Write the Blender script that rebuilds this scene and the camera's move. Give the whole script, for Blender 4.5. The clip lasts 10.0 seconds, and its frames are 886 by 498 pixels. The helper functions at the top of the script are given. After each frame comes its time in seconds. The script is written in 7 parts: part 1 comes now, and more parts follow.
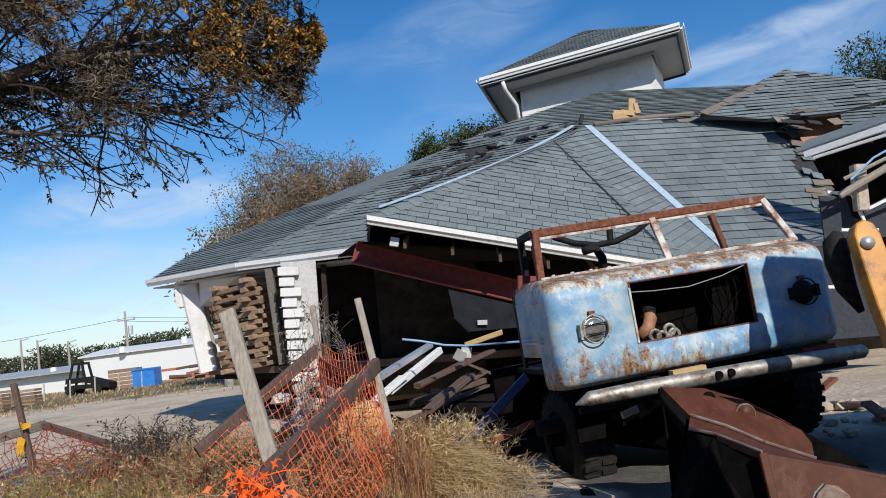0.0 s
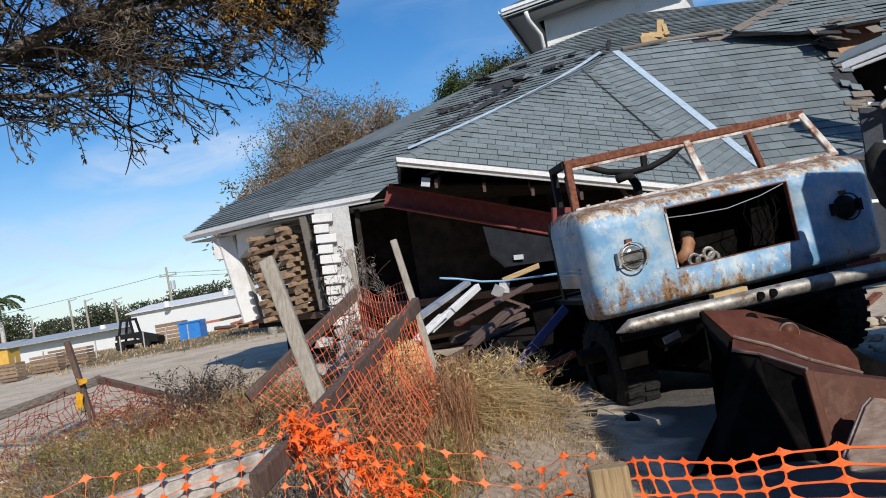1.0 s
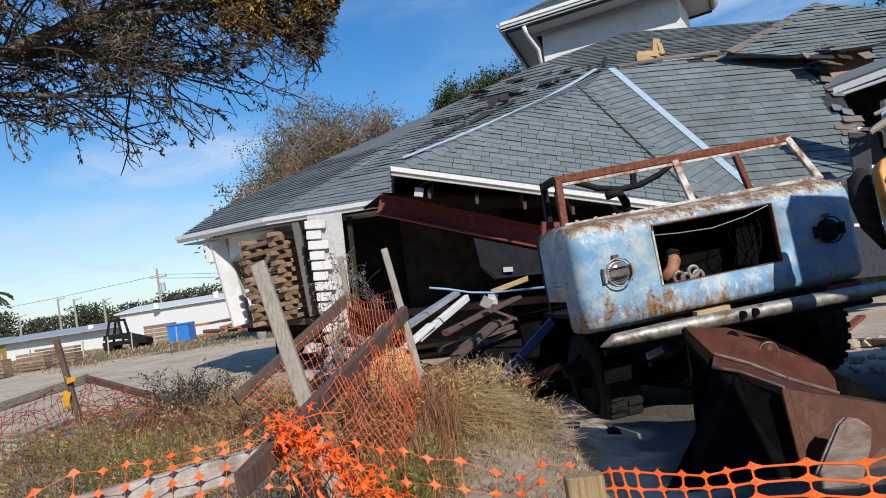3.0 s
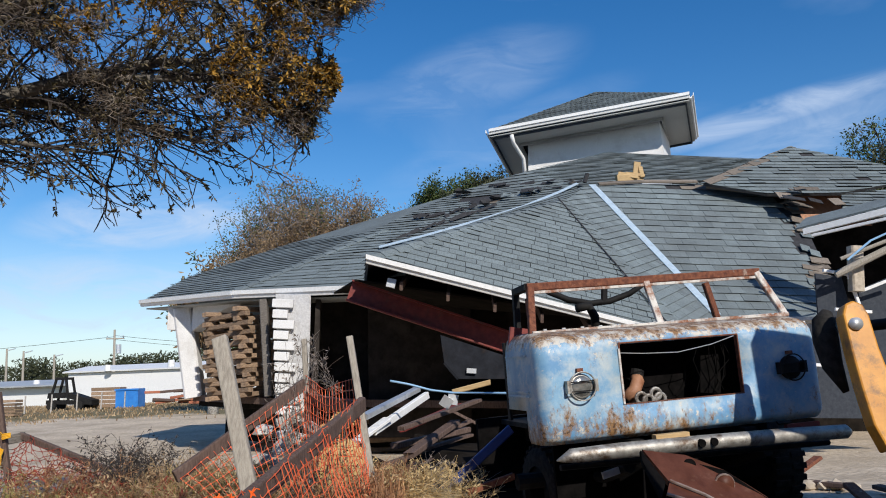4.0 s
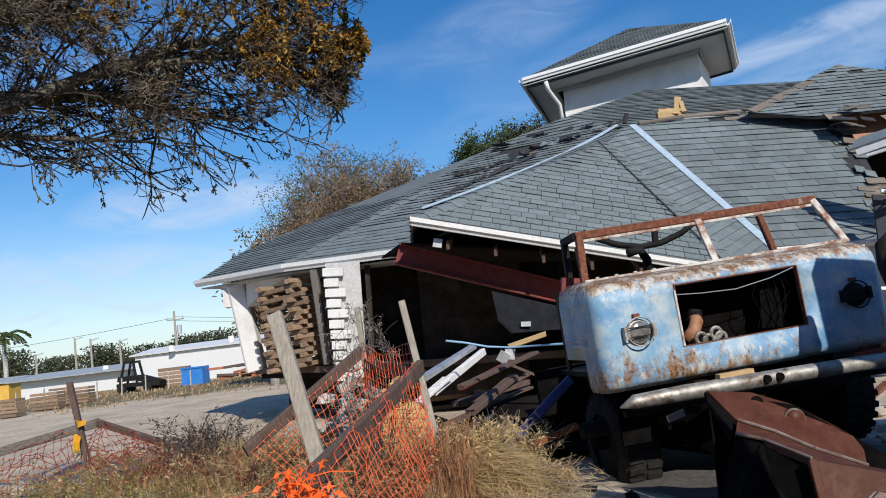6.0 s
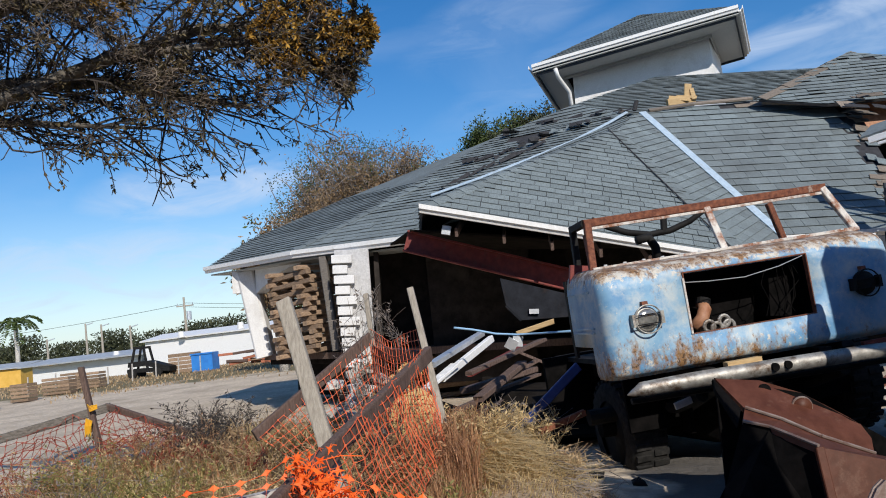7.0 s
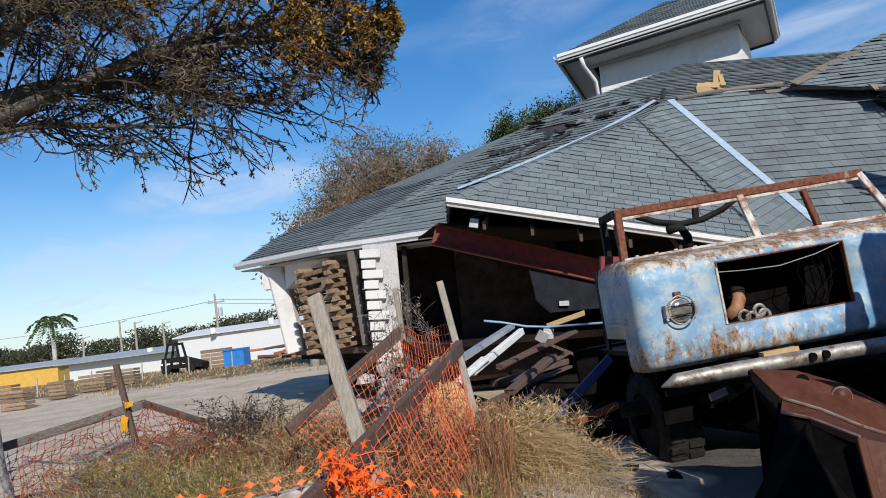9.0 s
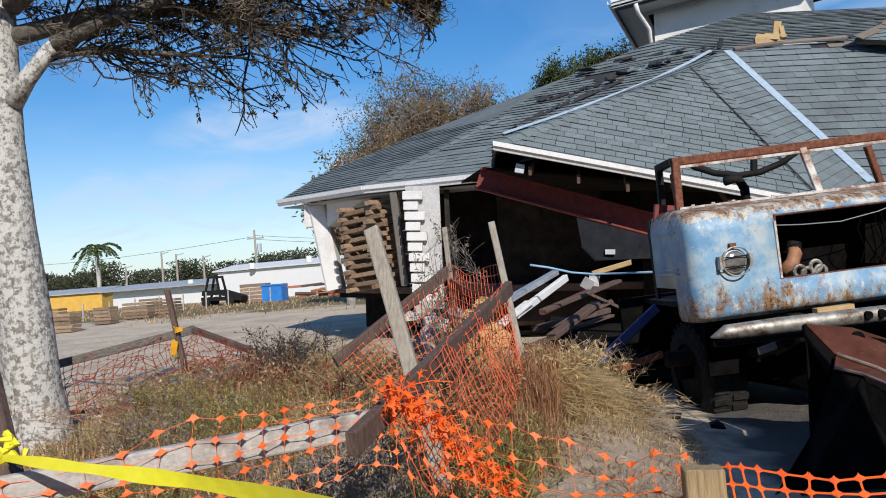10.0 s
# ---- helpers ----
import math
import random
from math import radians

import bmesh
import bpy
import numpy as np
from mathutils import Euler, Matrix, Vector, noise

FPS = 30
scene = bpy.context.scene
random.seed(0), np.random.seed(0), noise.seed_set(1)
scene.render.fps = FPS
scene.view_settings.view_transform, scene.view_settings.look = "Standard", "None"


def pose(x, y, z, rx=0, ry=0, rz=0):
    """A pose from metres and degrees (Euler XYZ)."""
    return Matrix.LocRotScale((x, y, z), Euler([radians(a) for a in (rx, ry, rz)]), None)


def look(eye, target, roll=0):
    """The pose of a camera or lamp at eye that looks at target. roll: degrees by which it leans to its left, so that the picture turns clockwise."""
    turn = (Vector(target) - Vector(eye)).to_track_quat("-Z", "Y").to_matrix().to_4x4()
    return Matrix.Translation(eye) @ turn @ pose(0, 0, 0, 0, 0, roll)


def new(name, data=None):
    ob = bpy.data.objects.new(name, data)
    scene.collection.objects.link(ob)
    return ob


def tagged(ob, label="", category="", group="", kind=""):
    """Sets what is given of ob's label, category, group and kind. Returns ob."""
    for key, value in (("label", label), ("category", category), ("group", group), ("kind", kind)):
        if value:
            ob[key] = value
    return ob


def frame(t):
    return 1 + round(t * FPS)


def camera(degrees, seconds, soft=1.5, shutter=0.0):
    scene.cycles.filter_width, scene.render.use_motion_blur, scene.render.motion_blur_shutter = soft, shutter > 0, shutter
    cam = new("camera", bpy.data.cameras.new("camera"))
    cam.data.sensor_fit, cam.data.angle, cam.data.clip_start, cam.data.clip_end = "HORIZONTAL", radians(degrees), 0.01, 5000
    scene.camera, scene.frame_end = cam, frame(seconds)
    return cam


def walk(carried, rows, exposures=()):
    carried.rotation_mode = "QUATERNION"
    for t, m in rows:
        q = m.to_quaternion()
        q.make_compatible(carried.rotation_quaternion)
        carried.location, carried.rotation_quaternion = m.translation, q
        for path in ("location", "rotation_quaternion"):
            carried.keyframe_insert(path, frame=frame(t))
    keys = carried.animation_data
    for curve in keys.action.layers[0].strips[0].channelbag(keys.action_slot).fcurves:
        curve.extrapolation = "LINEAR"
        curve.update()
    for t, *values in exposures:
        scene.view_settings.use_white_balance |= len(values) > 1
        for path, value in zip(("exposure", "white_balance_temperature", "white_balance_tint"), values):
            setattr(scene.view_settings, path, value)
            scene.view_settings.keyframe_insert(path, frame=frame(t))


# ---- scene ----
cam = camera(58.46, 10.0, soft=1.0)
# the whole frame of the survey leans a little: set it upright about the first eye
TILT = Matrix.Translation((0, 0, 1.45)) @ Matrix.Rotation(radians(2.5), 4, "Y") @ Matrix.Translation((0, 0, -1.45))
walk(cam, [
    (0.0, TILT @ pose(0.000, 0.000, 1.450, 96.20, 4.30, 0.00)),
    (0.5, TILT @ pose(0.004, -0.026, 1.444, 94.34, 7.19, 0.46)),
    (1.0, TILT @ pose(-0.010, 0.003, 1.442, 92.06, 7.50, 2.63)),
    (1.5, TILT @ pose(-0.014, 0.005, 1.439, 91.94, 8.04, 3.65)),
    (2.0, TILT @ pose(-0.010, -0.001, 1.442, 91.63, 7.87, 2.60)),
    (3.5, TILT @ pose(0.013, -0.094, 1.437, 95.20, 2.86, 0.69)),
    (4.0, TILT @ pose(0.005, -0.068, 1.443, 99.46, -0.52, -0.81)),
    (4.5, TILT @ pose(0.000, -0.073, 1.446, 101.78, 0.14, 2.13)),
    (5.0, TILT @ pose(0.000, -0.073, 1.462, 99.43, 0.79, -0.37)),
    (5.5, TILT @ pose(0.010, -0.066, 1.459, 98.29, 2.04, 0.07)),
    (6.0, TILT @ pose(-0.001, -0.027, 1.464, 96.43, 4.09, 3.11)),
    (7.5, TILT @ pose(0.002, -0.041, 1.460, 95.52, 3.84, 3.74)),
    (8.0, TILT @ pose(-0.006, -0.040, 1.464, 96.04, 2.93, 2.75)),
    (8.5, TILT @ pose(-0.009, -0.025, 1.462, 94.89, 3.95, 4.77)),
    (9.0, TILT @ pose(-0.012, -0.018, 1.467, 95.20, 4.61, 5.78)),
    (9.5, TILT @ pose(-0.070, -0.038, 1.437, 94.873, 5.775, 10.474)),
    (10.0, TILT @ pose(-0.115, -0.026, 1.428, 91.452, 1.845, 8.271)),
])

# ---- world and sun ----
SUN = Vector((0.30, -0.80, 0.52)).normalized()
world = bpy.data.worlds.new("sky")
scene.world = world
world.use_nodes = True
wn, wl = world.node_tree.nodes, world.node_tree.links
wn.clear()
w_out = wn.new("ShaderNodeOutputWorld")
w_bg = wn.new("ShaderNodeBackground")
w_sky = wn.new("ShaderNodeTexSky")
w_sky.sky_type = "NISHITA"
w_sky.sun_disc = False
w_sky.sun_elevation = math.asin(SUN.z)
w_sky.sun_rotation = math.atan2(SUN.x, SUN.y)
w_sky.air_density, w_sky.dust_density, w_sky.ozone_density = 1.0, 0.3, 2.5
w_bg.inputs["Strength"].default_value = 0.124
# thin cirrus over the blue, thicker and whiter near the horizon
w_tc = wn.new("ShaderNodeTexCoord")
w_map = wn.new("ShaderNodeMapping")
w_map.inputs["Rotation"].default_value = (0.15, 0.35, 0.2)
w_map.inputs["Scale"].default_value = (1.0, 1.0, 3.4)
w_n = wn.new("ShaderNodeTexNoise")
w_n.inputs["Scale"].default_value, w_n.inputs["Detail"].default_value = 2.2, 7.0
w_n.inputs["Roughness"].default_value, w_n.inputs["Distortion"].default_value = 0.52, 0.5
w_r = wn.new("ShaderNodeMapRange")
w_r.inputs["From Min"].default_value, w_r.inputs["From Max"].default_value = 0.47, 0.86
w_r.inputs["To Max"].default_value = 0.30
w_sep = wn.new("ShaderNodeSeparateXYZ")
w_h = wn.new("ShaderNodeMapRange")
w_h.inputs["From Min"].default_value, w_h.inputs["From Max"].default_value = 0.0, 0.20
w_h.inputs["To Min"].default_value, w_h.inputs["To Max"].default_value = 0.62, 0.0
w_mul = wn.new("ShaderNodeMath")
w_mul.operation = "MAXIMUM"
w_mix = wn.new("ShaderNodeMixRGB")
w_mix.inputs["Color2"].default_value = (5.0, 5.95, 7.5, 1)
w_sat = wn.new("ShaderNodeHueSaturation")
w_sat.inputs["Saturation"].default_value = 1.38
w_sat.inputs["Hue"].default_value = 0.506
wl.new(w_tc.outputs["Generated"], w_map.inputs["Vector"])
wl.new(w_map.outputs["Vector"], w_n.inputs["Vector"])
wl.new(w_n.outputs["Fac"], w_r.inputs["Value"])
wl.new(w_tc.outputs["Generated"], w_sep.inputs["Vector"])
wl.new(w_sep.outputs["Z"], w_h.inputs["Value"])
# banks of cirrus: middle of the bank, its long axis, half length, half height, thickness
banks = [((0.40, 0.868, 0.290), (0.85, -0.42, 0.14), 0.16, 0.018, 0.75), ((0.43, 0.858, 0.262), (0.85, -0.42, 0.22), 0.15, 0.035, 0.45), ((0.06, 0.929, 0.366), (0.95, -0.05, 0.30), 0.13, 0.045, 0.30),
         ((-0.33, 0.922, 0.200), (0.93, 0.34, 0.12), 0.13, 0.036, 0.85), ((-0.42, 0.902, 0.100), (0.9, 0.42, 0.02), 0.30, 0.060, 0.8), ((0.10, 0.96, 0.30), (0.9, -0.1, 0.35), 0.16, 0.03, 0.2)]
w_wisp = wn.new("ShaderNodeTexNoise")
w_wisp.inputs["Scale"].default_value, w_wisp.inputs["Detail"].default_value = 9.0, 8.0
w_wisp.inputs["Roughness"].default_value, w_wisp.inputs["Distortion"].default_value = 0.6, 0.8
wl.new(w_map.outputs["Vector"], w_wisp.inputs["Vector"])
w_wr = wn.new("ShaderNodeMapRange")
w_wr.inputs["From Min"].default_value, w_wr.inputs["From Max"].default_value = 0.30, 0.72
wl.new(w_wisp.outputs["Fac"], w_wr.inputs["Value"])
w_all = w_r.outputs["Result"]
for mid, axis, half, tall, thick in banks:
    mid, axis = Vector(mid).normalized(), Vector(axis).normalized()
    axis = (axis - mid * axis.dot(mid)).normalized()
    across = mid.cross(axis)
    w_sum = None
    for direction, size in ((axis, half), (across, tall)):
        dot, sq = wn.new("ShaderNodeVectorMath"), wn.new("ShaderNodeMath")
        dot.operation, sq.operation = "DOT_PRODUCT", "MULTIPLY"
        dot.inputs[1].default_value = direction / size
        wl.new(w_tc.outputs["Generated"], dot.inputs[0])
        wl.new(dot.outputs["Value"], sq.inputs[0])
        wl.new(dot.outputs["Value"], sq.inputs[1])
        if w_sum:
            add = wn.new("ShaderNodeMath")
            wl.new(w_sum, add.inputs[0])
            wl.new(sq.outputs["Value"], add.inputs[1])
            w_sum = add.outputs["Value"]
        else:
            w_sum = sq.outputs["Value"]
    fall, mod, most = wn.new("ShaderNodeMapRange"), wn.new("ShaderNodeMath"), wn.new("ShaderNodeMath")
    fall.interpolation_type = "SMOOTHSTEP"
    fall.inputs["From Min"].default_value, fall.inputs["From Max"].default_value = 1.6, 0.0
    fall.inputs["To Max"].default_value = thick
    mod.operation, most.operation = "MULTIPLY", "MAXIMUM"
    wl.new(w_sum, fall.inputs["Value"])
    wl.new(fall.outputs["Result"], mod.inputs[0])
    wl.new(w_wr.outputs["Result"], mod.inputs[1])
    wl.new(w_all, most.inputs[0])
    wl.new(mod.outputs["Value"], most.inputs[1])
    w_all = most.outputs["Value"]
wl.new(w_all, w_mul.inputs[0])
wl.new(w_h.outputs["Result"], w_mul.inputs[1])
wl.new(w_sky.outputs["Color"], w_sat.inputs["Color"])
wl.new(w_sat.outputs["Color"], w_mix.inputs["Color1"])
wl.new(w_mul.outputs["Value"], w_mix.inputs["Fac"])
wl.new(w_mix.outputs["Color"], w_bg.inputs["Color"])
wl.new(w_bg.outputs["Background"], w_out.inputs["Surface"])

sun_data = bpy.data.lights.new("sun", "SUN")
sun_data.energy, sun_data.angle, sun_data.color = 4.2, radians(0.5), (1.0, 0.94, 0.85)
sun = new("sun", sun_data)
sun.matrix_world = look(SUN * 40, (0, 0, 0))

# ---- materials ----


def surf(name, c1, c2, scale=8.0, rough=0.8, bump=0.3, metal=0.0, c3=None, scale3=1.5, amount3=0.5, stretch=(1, 1, 1), vary=0.0, fine=6.0, bump_dist=0.01, sharp=0.08, shine=0.5):
    """A worn surface: two colours mixed by fine noise, a third in larger stains, relief, and some change of tone from piece to piece."""
    m = bpy.data.materials.new(name)
    m.use_nodes = True
    n, l = m.node_tree.nodes, m.node_tree.links
    b = n["Principled BSDF"]
    tc = n.new("ShaderNodeTexCoord")
    mp = n.new("ShaderNodeMapping")
    mp.inputs["Scale"].default_value = stretch
    l.new(tc.outputs["Object"], mp.inputs["Vector"])
    a = n.new("ShaderNodeTexNoise")
    a.inputs["Scale"].default_value, a.inputs["Detail"].default_value, a.inputs["Roughness"].default_value = scale, fine, 0.65
    l.new(mp.outputs["Vector"], a.inputs["Vector"])
    r = n.new("ShaderNodeMapRange")
    r.inputs["From Min"].default_value, r.inputs["From Max"].default_value = 0.35, 0.65
    l.new(a.outputs["Fac"], r.inputs["Value"])
    mix = n.new("ShaderNodeMixRGB")
    mix.inputs["Color1"].default_value, mix.inputs["Color2"].default_value = (*c1, 1), (*c2, 1)
    l.new(r.outputs["Result"], mix.inputs["Fac"])
    colour = mix.outputs["Color"]
    if c3:
        s = n.new("ShaderNodeTexNoise")
        s.inputs["Scale"].default_value, s.inputs["Detail"].default_value, s.inputs["Roughness"].default_value = scale3, 9.0, 0.72
        l.new(tc.outputs["Object"], s.inputs["Vector"])
        q = n.new("ShaderNodeMapRange")
        q.inputs["From Min"].default_value, q.inputs["From Max"].default_value = 0.98 - amount3 * 0.8 - sharp, 0.98 - amount3 * 0.8 + sharp
        l.new(s.outputs["Fac"], q.inputs["Value"])
        mix3 = n.new("ShaderNodeMixRGB")
        mix3.inputs["Color2"].default_value = (*c3, 1)
        l.new(q.outputs["Result"], mix3.inputs["Fac"])
        l.new(colour, mix3.inputs["Color1"])
        colour = mix3.outputs["Color"]
    if vary:
        oi, ge, add, mr = n.new("ShaderNodeObjectInfo"), n.new("ShaderNodeNewGeometry"), n.new("ShaderNodeMath"), n.new("ShaderNodeMapRange")
        add.operation = "ADD"
        fr = n.new("ShaderNodeMath")
        fr.operation = "FRACT"
        l.new(oi.outputs["Random"], add.inputs[0])
        l.new(ge.outputs["Random Per Island"], add.inputs[1])
        l.new(add.outputs["Value"], fr.inputs[0])
        mr.inputs["To Min"].default_value, mr.inputs["To Max"].default_value = 1 - vary, 1 + vary
        l.new(fr.outputs["Value"], mr.inputs["Value"])
        hs = n.new("ShaderNodeHueSaturation")
        l.new(mr.outputs["Result"], hs.inputs["Value"])
        l.new(colour, hs.inputs["Color"])
        colour = hs.outputs["Color"]
    l.new(colour, b.inputs["Base Color"])
    b.inputs["Roughness"].default_value, b.inputs["Metallic"].default_value = rough, metal
    b.inputs["Specular IOR Level"].default_value = shine
    if bump:
        bp = n.new("ShaderNodeBump")
        bp.inputs["Strength"].default_value, bp.inputs["Distance"].default_value = bump, bump_dist
        l.new(a.outputs["Fac"], bp.inputs["Height"])
        l.new(bp.outputs["Normal"], b.inputs["Normal"])
    return m


def thin(name, c1, c2, vary=0.3, light=0.35):
    """Leaves and grass: two-tone blades that let some light through."""
    m = surf(name, c1, c2, 3.0, 0.6, 0.0, vary=vary, fine=3.0)
    n, l = m.node_tree.nodes, m.node_tree.links
    b = n["Principled BSDF"]
    t, mix = n.new("ShaderNodeBsdfTranslucent"), n.new("ShaderNodeMixShader")
    l.new(b.inputs["Base Color"].links[0].from_socket, t.inputs["Color"])
    mix.inputs["Fac"].default_value = light
    l.new(b.outputs["BSDF"], mix.inputs[1])
    l.new(t.outputs["BSDF"], mix.inputs[2])
    l.new(mix.outputs["Shader"], n["Material Output"].inputs["Surface"])
    return m


M_SHINGLE = surf("asphalt_shingle", (0.140, 0.170, 0.180), (0.245, 0.290, 0.300), 45, 0.95, 0.5, c3=(0.12, 0.135, 0.14), scale3=0.9, amount3=0.52, vary=0.12, sharp=0.2, shine=0.2)
M_TORN = surf("torn_brown_shingle", (0.15, 0.125, 0.10), (0.24, 0.20, 0.165), 30, 0.95, 0.4, vary=0.25)
M_FELT = surf("roofing_felt", (0.02, 0.02, 0.022), (0.045, 0.045, 0.05), 12, 0.9, 0.4, c3=(0.16, 0.12, 0.08), scale3=1.2, amount3=0.35)
M_FLASH = surf("flashing", (0.34, 0.45, 0.55), (0.48, 0.58, 0.66), 14, 0.45, 0.2, c3=(0.30, 0.34, 0.36), scale3=3, amount3=0.45)
M_STUCCO = surf("white_stucco", (0.66, 0.66, 0.66), (0.80, 0.80, 0.79), 40, 0.9, 0.35, c3=(0.5, 0.48, 0.45), scale3=1.3, amount3=0.42, sharp=0.15)
M_PIER = surf("stained_stucco", (0.44, 0.44, 0.45), (0.58, 0.58, 0.58), 30, 0.9, 0.4, c3=(0.30, 0.29, 0.28), scale3=2.5, amount3=0.48, sharp=0.12)
M_TRIM = surf("white_trim", (0.72, 0.72, 0.71), (0.84, 0.84, 0.83), 18, 0.5, 0.08, c3=(0.45, 0.42, 0.38), scale3=3.0, amount3=0.36)
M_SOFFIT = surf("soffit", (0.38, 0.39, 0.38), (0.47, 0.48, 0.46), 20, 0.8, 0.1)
# grey wall colour lowered to stand in for indoor shade
M_SHADEWALL = surf("shade_darkened_drywall", (0.022, 0.019, 0.017), (0.045, 0.038, 0.034), 4, 0.9, 0.2, c3=(0.06, 0.05, 0.043), scale3=1.5, amount3=0.45, shine=0.1)
M_SLATE = surf("dark_slate_paint", (0.03, 0.036, 0.048), (0.05, 0.057, 0.07), 15, 0.7, 0.1, c3=(0.07, 0.075, 0.085), scale3=2, amount3=0.4, shine=0.2)
# near-black that stands in for shade on the bucket and in the van
M_SHADEBLACK = surf("shade_black_steel", (0.003, 0.003, 0.003), (0.009, 0.008, 0.008), 10, 0.95, 0.2, shine=0.05)
# near-black in place of shade, inside and under the house
M_SHADEDARK = surf("shade_dark_interior", (0.008, 0.007, 0.006), (0.022, 0.018, 0.015), 4, 0.95, 0.2, shine=0.05)
M_REDSTEEL = surf("red_oxide_steel", (0.15, 0.022, 0.018), (0.24, 0.04, 0.03), 10, 0.6, 0.2, c3=(0.10, 0.05, 0.04), scale3=3, amount3=0.45)
M_WOODGREY = surf("weathered_wood", (0.27, 0.24, 0.20), (0.42, 0.38, 0.32), 14, 0.9, 0.5, stretch=(6, 6, 0.6), c3=(0.16, 0.14, 0.12), scale3=4, amount3=0.4)
M_DRIFT = surf("dark_grey_timber", (0.085, 0.075, 0.065), (0.20, 0.18, 0.16), 14, 0.9, 0.5, stretch=(1, 5, 5), c3=(0.32, 0.30, 0.27), scale3=3, amount3=0.42)
M_WOODBROWN = surf("dark_brown_timber", (0.075, 0.045, 0.035), (0.15, 0.10, 0.08), 14, 0.85, 0.5, stretch=(5, 5, 1), c3=(0.20, 0.16, 0.14), scale3=4, amount3=0.4)
M_WOODWHITE = surf("whitewashed_board", (0.40, 0.37, 0.34), (0.56, 0.53, 0.49), 12, 0.9, 0.4, stretch=(1, 6, 6), c3=(0.26, 0.22, 0.19), scale3=5, amount3=0.5)
M_CRIB = surf("cribbing_timber", (0.19, 0.125, 0.08), (0.36, 0.25, 0.165), 12, 0.9, 0.4, stretch=(1, 1, 3), vary=0.3)
M_PINE = surf("fresh_pine", (0.42, 0.28, 0.13), (0.55, 0.39, 0.20), 12, 0.8, 0.3, stretch=(1, 1, 4), vary=0.15)
M_STUB = surf("sawn_timber", (0.24, 0.165, 0.085), (0.46, 0.33, 0.18), 10, 0.85, 0.4, stretch=(9, 9, 0.7), c3=(0.12, 0.085, 0.05), scale3=5, amount3=0.42)
M_RUST = surf("rust", (0.095, 0.028, 0.016), (0.24, 0.085, 0.042), 34, 0.85, 0.6, c3=(0.42, 0.35, 0.29), scale3=9, amount3=0.40, sharp=0.05)
M_RUSTWHITE = surf("flaking_white_paint", (0.55, 0.53, 0.49), (0.68, 0.65, 0.60), 20, 0.7, 0.3, c3=(0.25, 0.10, 0.05), scale3=9, amount3=0.56)
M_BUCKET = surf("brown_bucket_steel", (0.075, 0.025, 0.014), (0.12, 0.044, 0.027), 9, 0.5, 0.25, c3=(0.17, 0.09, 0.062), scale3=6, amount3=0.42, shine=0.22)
M_SCUFFED = surf("scuffed_bucket_steel", (0.16, 0.10, 0.08), (0.30, 0.25, 0.22), 7, 0.5, 0.25, metal=0.2, c3=(0.13, 0.055, 0.04), scale3=4, amount3=0.5, stretch=(1, 1, 3))
M_SIGN = surf("black_sign_board", (0.012, 0.012, 0.013), (0.02, 0.02, 0.022), 14, 0.4, 0.05)
M_LIMB = surf("dim_grey_limb_bark", (0.10, 0.085, 0.07), (0.20, 0.18, 0.15), 22, 0.95, 0.8, c3=(0.30, 0.29, 0.26), scale3=9, amount3=0.42, bump_dist=0.02)
M_YELLOW = surf("loader_yellow", (0.52, 0.21, 0.015), (0.66, 0.29, 0.025), 8, 0.45, 0.15, c3=(0.20, 0.09, 0.025), scale3=7, amount3=0.48)
M_BLACKSTEEL = surf("black_steel", (0.008, 0.008, 0.009), (0.022, 0.021, 0.02), 10, 0.7, 0.2, shine=0.15)
M_RUBBER = surf("rubber", (0.014, 0.014, 0.014), (0.035, 0.033, 0.031), 20, 0.9, 0.4, c3=(0.06, 0.055, 0.045), scale3=7, amount3=0.4, shine=0.12)
M_CHROME = surf("dull_chrome", (0.30, 0.285, 0.26), (0.52, 0.50, 0.46), 14, 0.55, 0.5, metal=0.7, c3=(0.11, 0.07, 0.045), scale3=8, amount3=0.52)
M_LENS = surf("lamp_glass", (0.16, 0.16, 0.15), (0.42, 0.42, 0.40), 14, 0.1, 0.3, metal=0.6)
M_HOSE = surf("copper_hose", (0.28, 0.12, 0.06), (0.42, 0.22, 0.13), 15, 0.6, 0.2)
M_ORANGE = surf("orange_plastic", (0.88, 0.11, 0.012), (0.95, 0.17, 0.02), 12, 0.55, 0.0, vary=0.15)
M_ORANGEDULL = surf("faded_red_orange_plastic", (0.60, 0.10, 0.04), (0.78, 0.17, 0.065), 12, 0.6, 0.0, vary=0.25)
M_REDNET = surf("old_red_net_plastic", (0.20, 0.038, 0.024), (0.32, 0.065, 0.035), 12, 0.7, 0.0, vary=0.3)
M_TAPE = surf("yellow_tape", (0.78, 0.72, 0.02), (0.86, 0.80, 0.05), 12, 0.4, 0.05)
M_AMBER = surf("amber_tape", (0.72, 0.36, 0.02), (0.82, 0.46, 0.03), 12, 0.5, 0.05)
M_BLUE = surf("blue_steel", (0.012, 0.035, 0.15), (0.02, 0.055, 0.22), 8, 0.5, 0.1)
M_BLUEBIN = surf("blue_plastic", (0.02, 0.16, 0.52), (0.03, 0.22, 0.62), 3, 0.5, 0.1)
M_CABLE = surf("pale_blue_cable", (0.22, 0.40, 0.62), (0.30, 0.50, 0.72), 10, 0.5, 0.0)
M_METAL = surf("bare_aluminium", (0.55, 0.57, 0.60), (0.72, 0.74, 0.76), 10, 0.4, 0.1, metal=0.6)
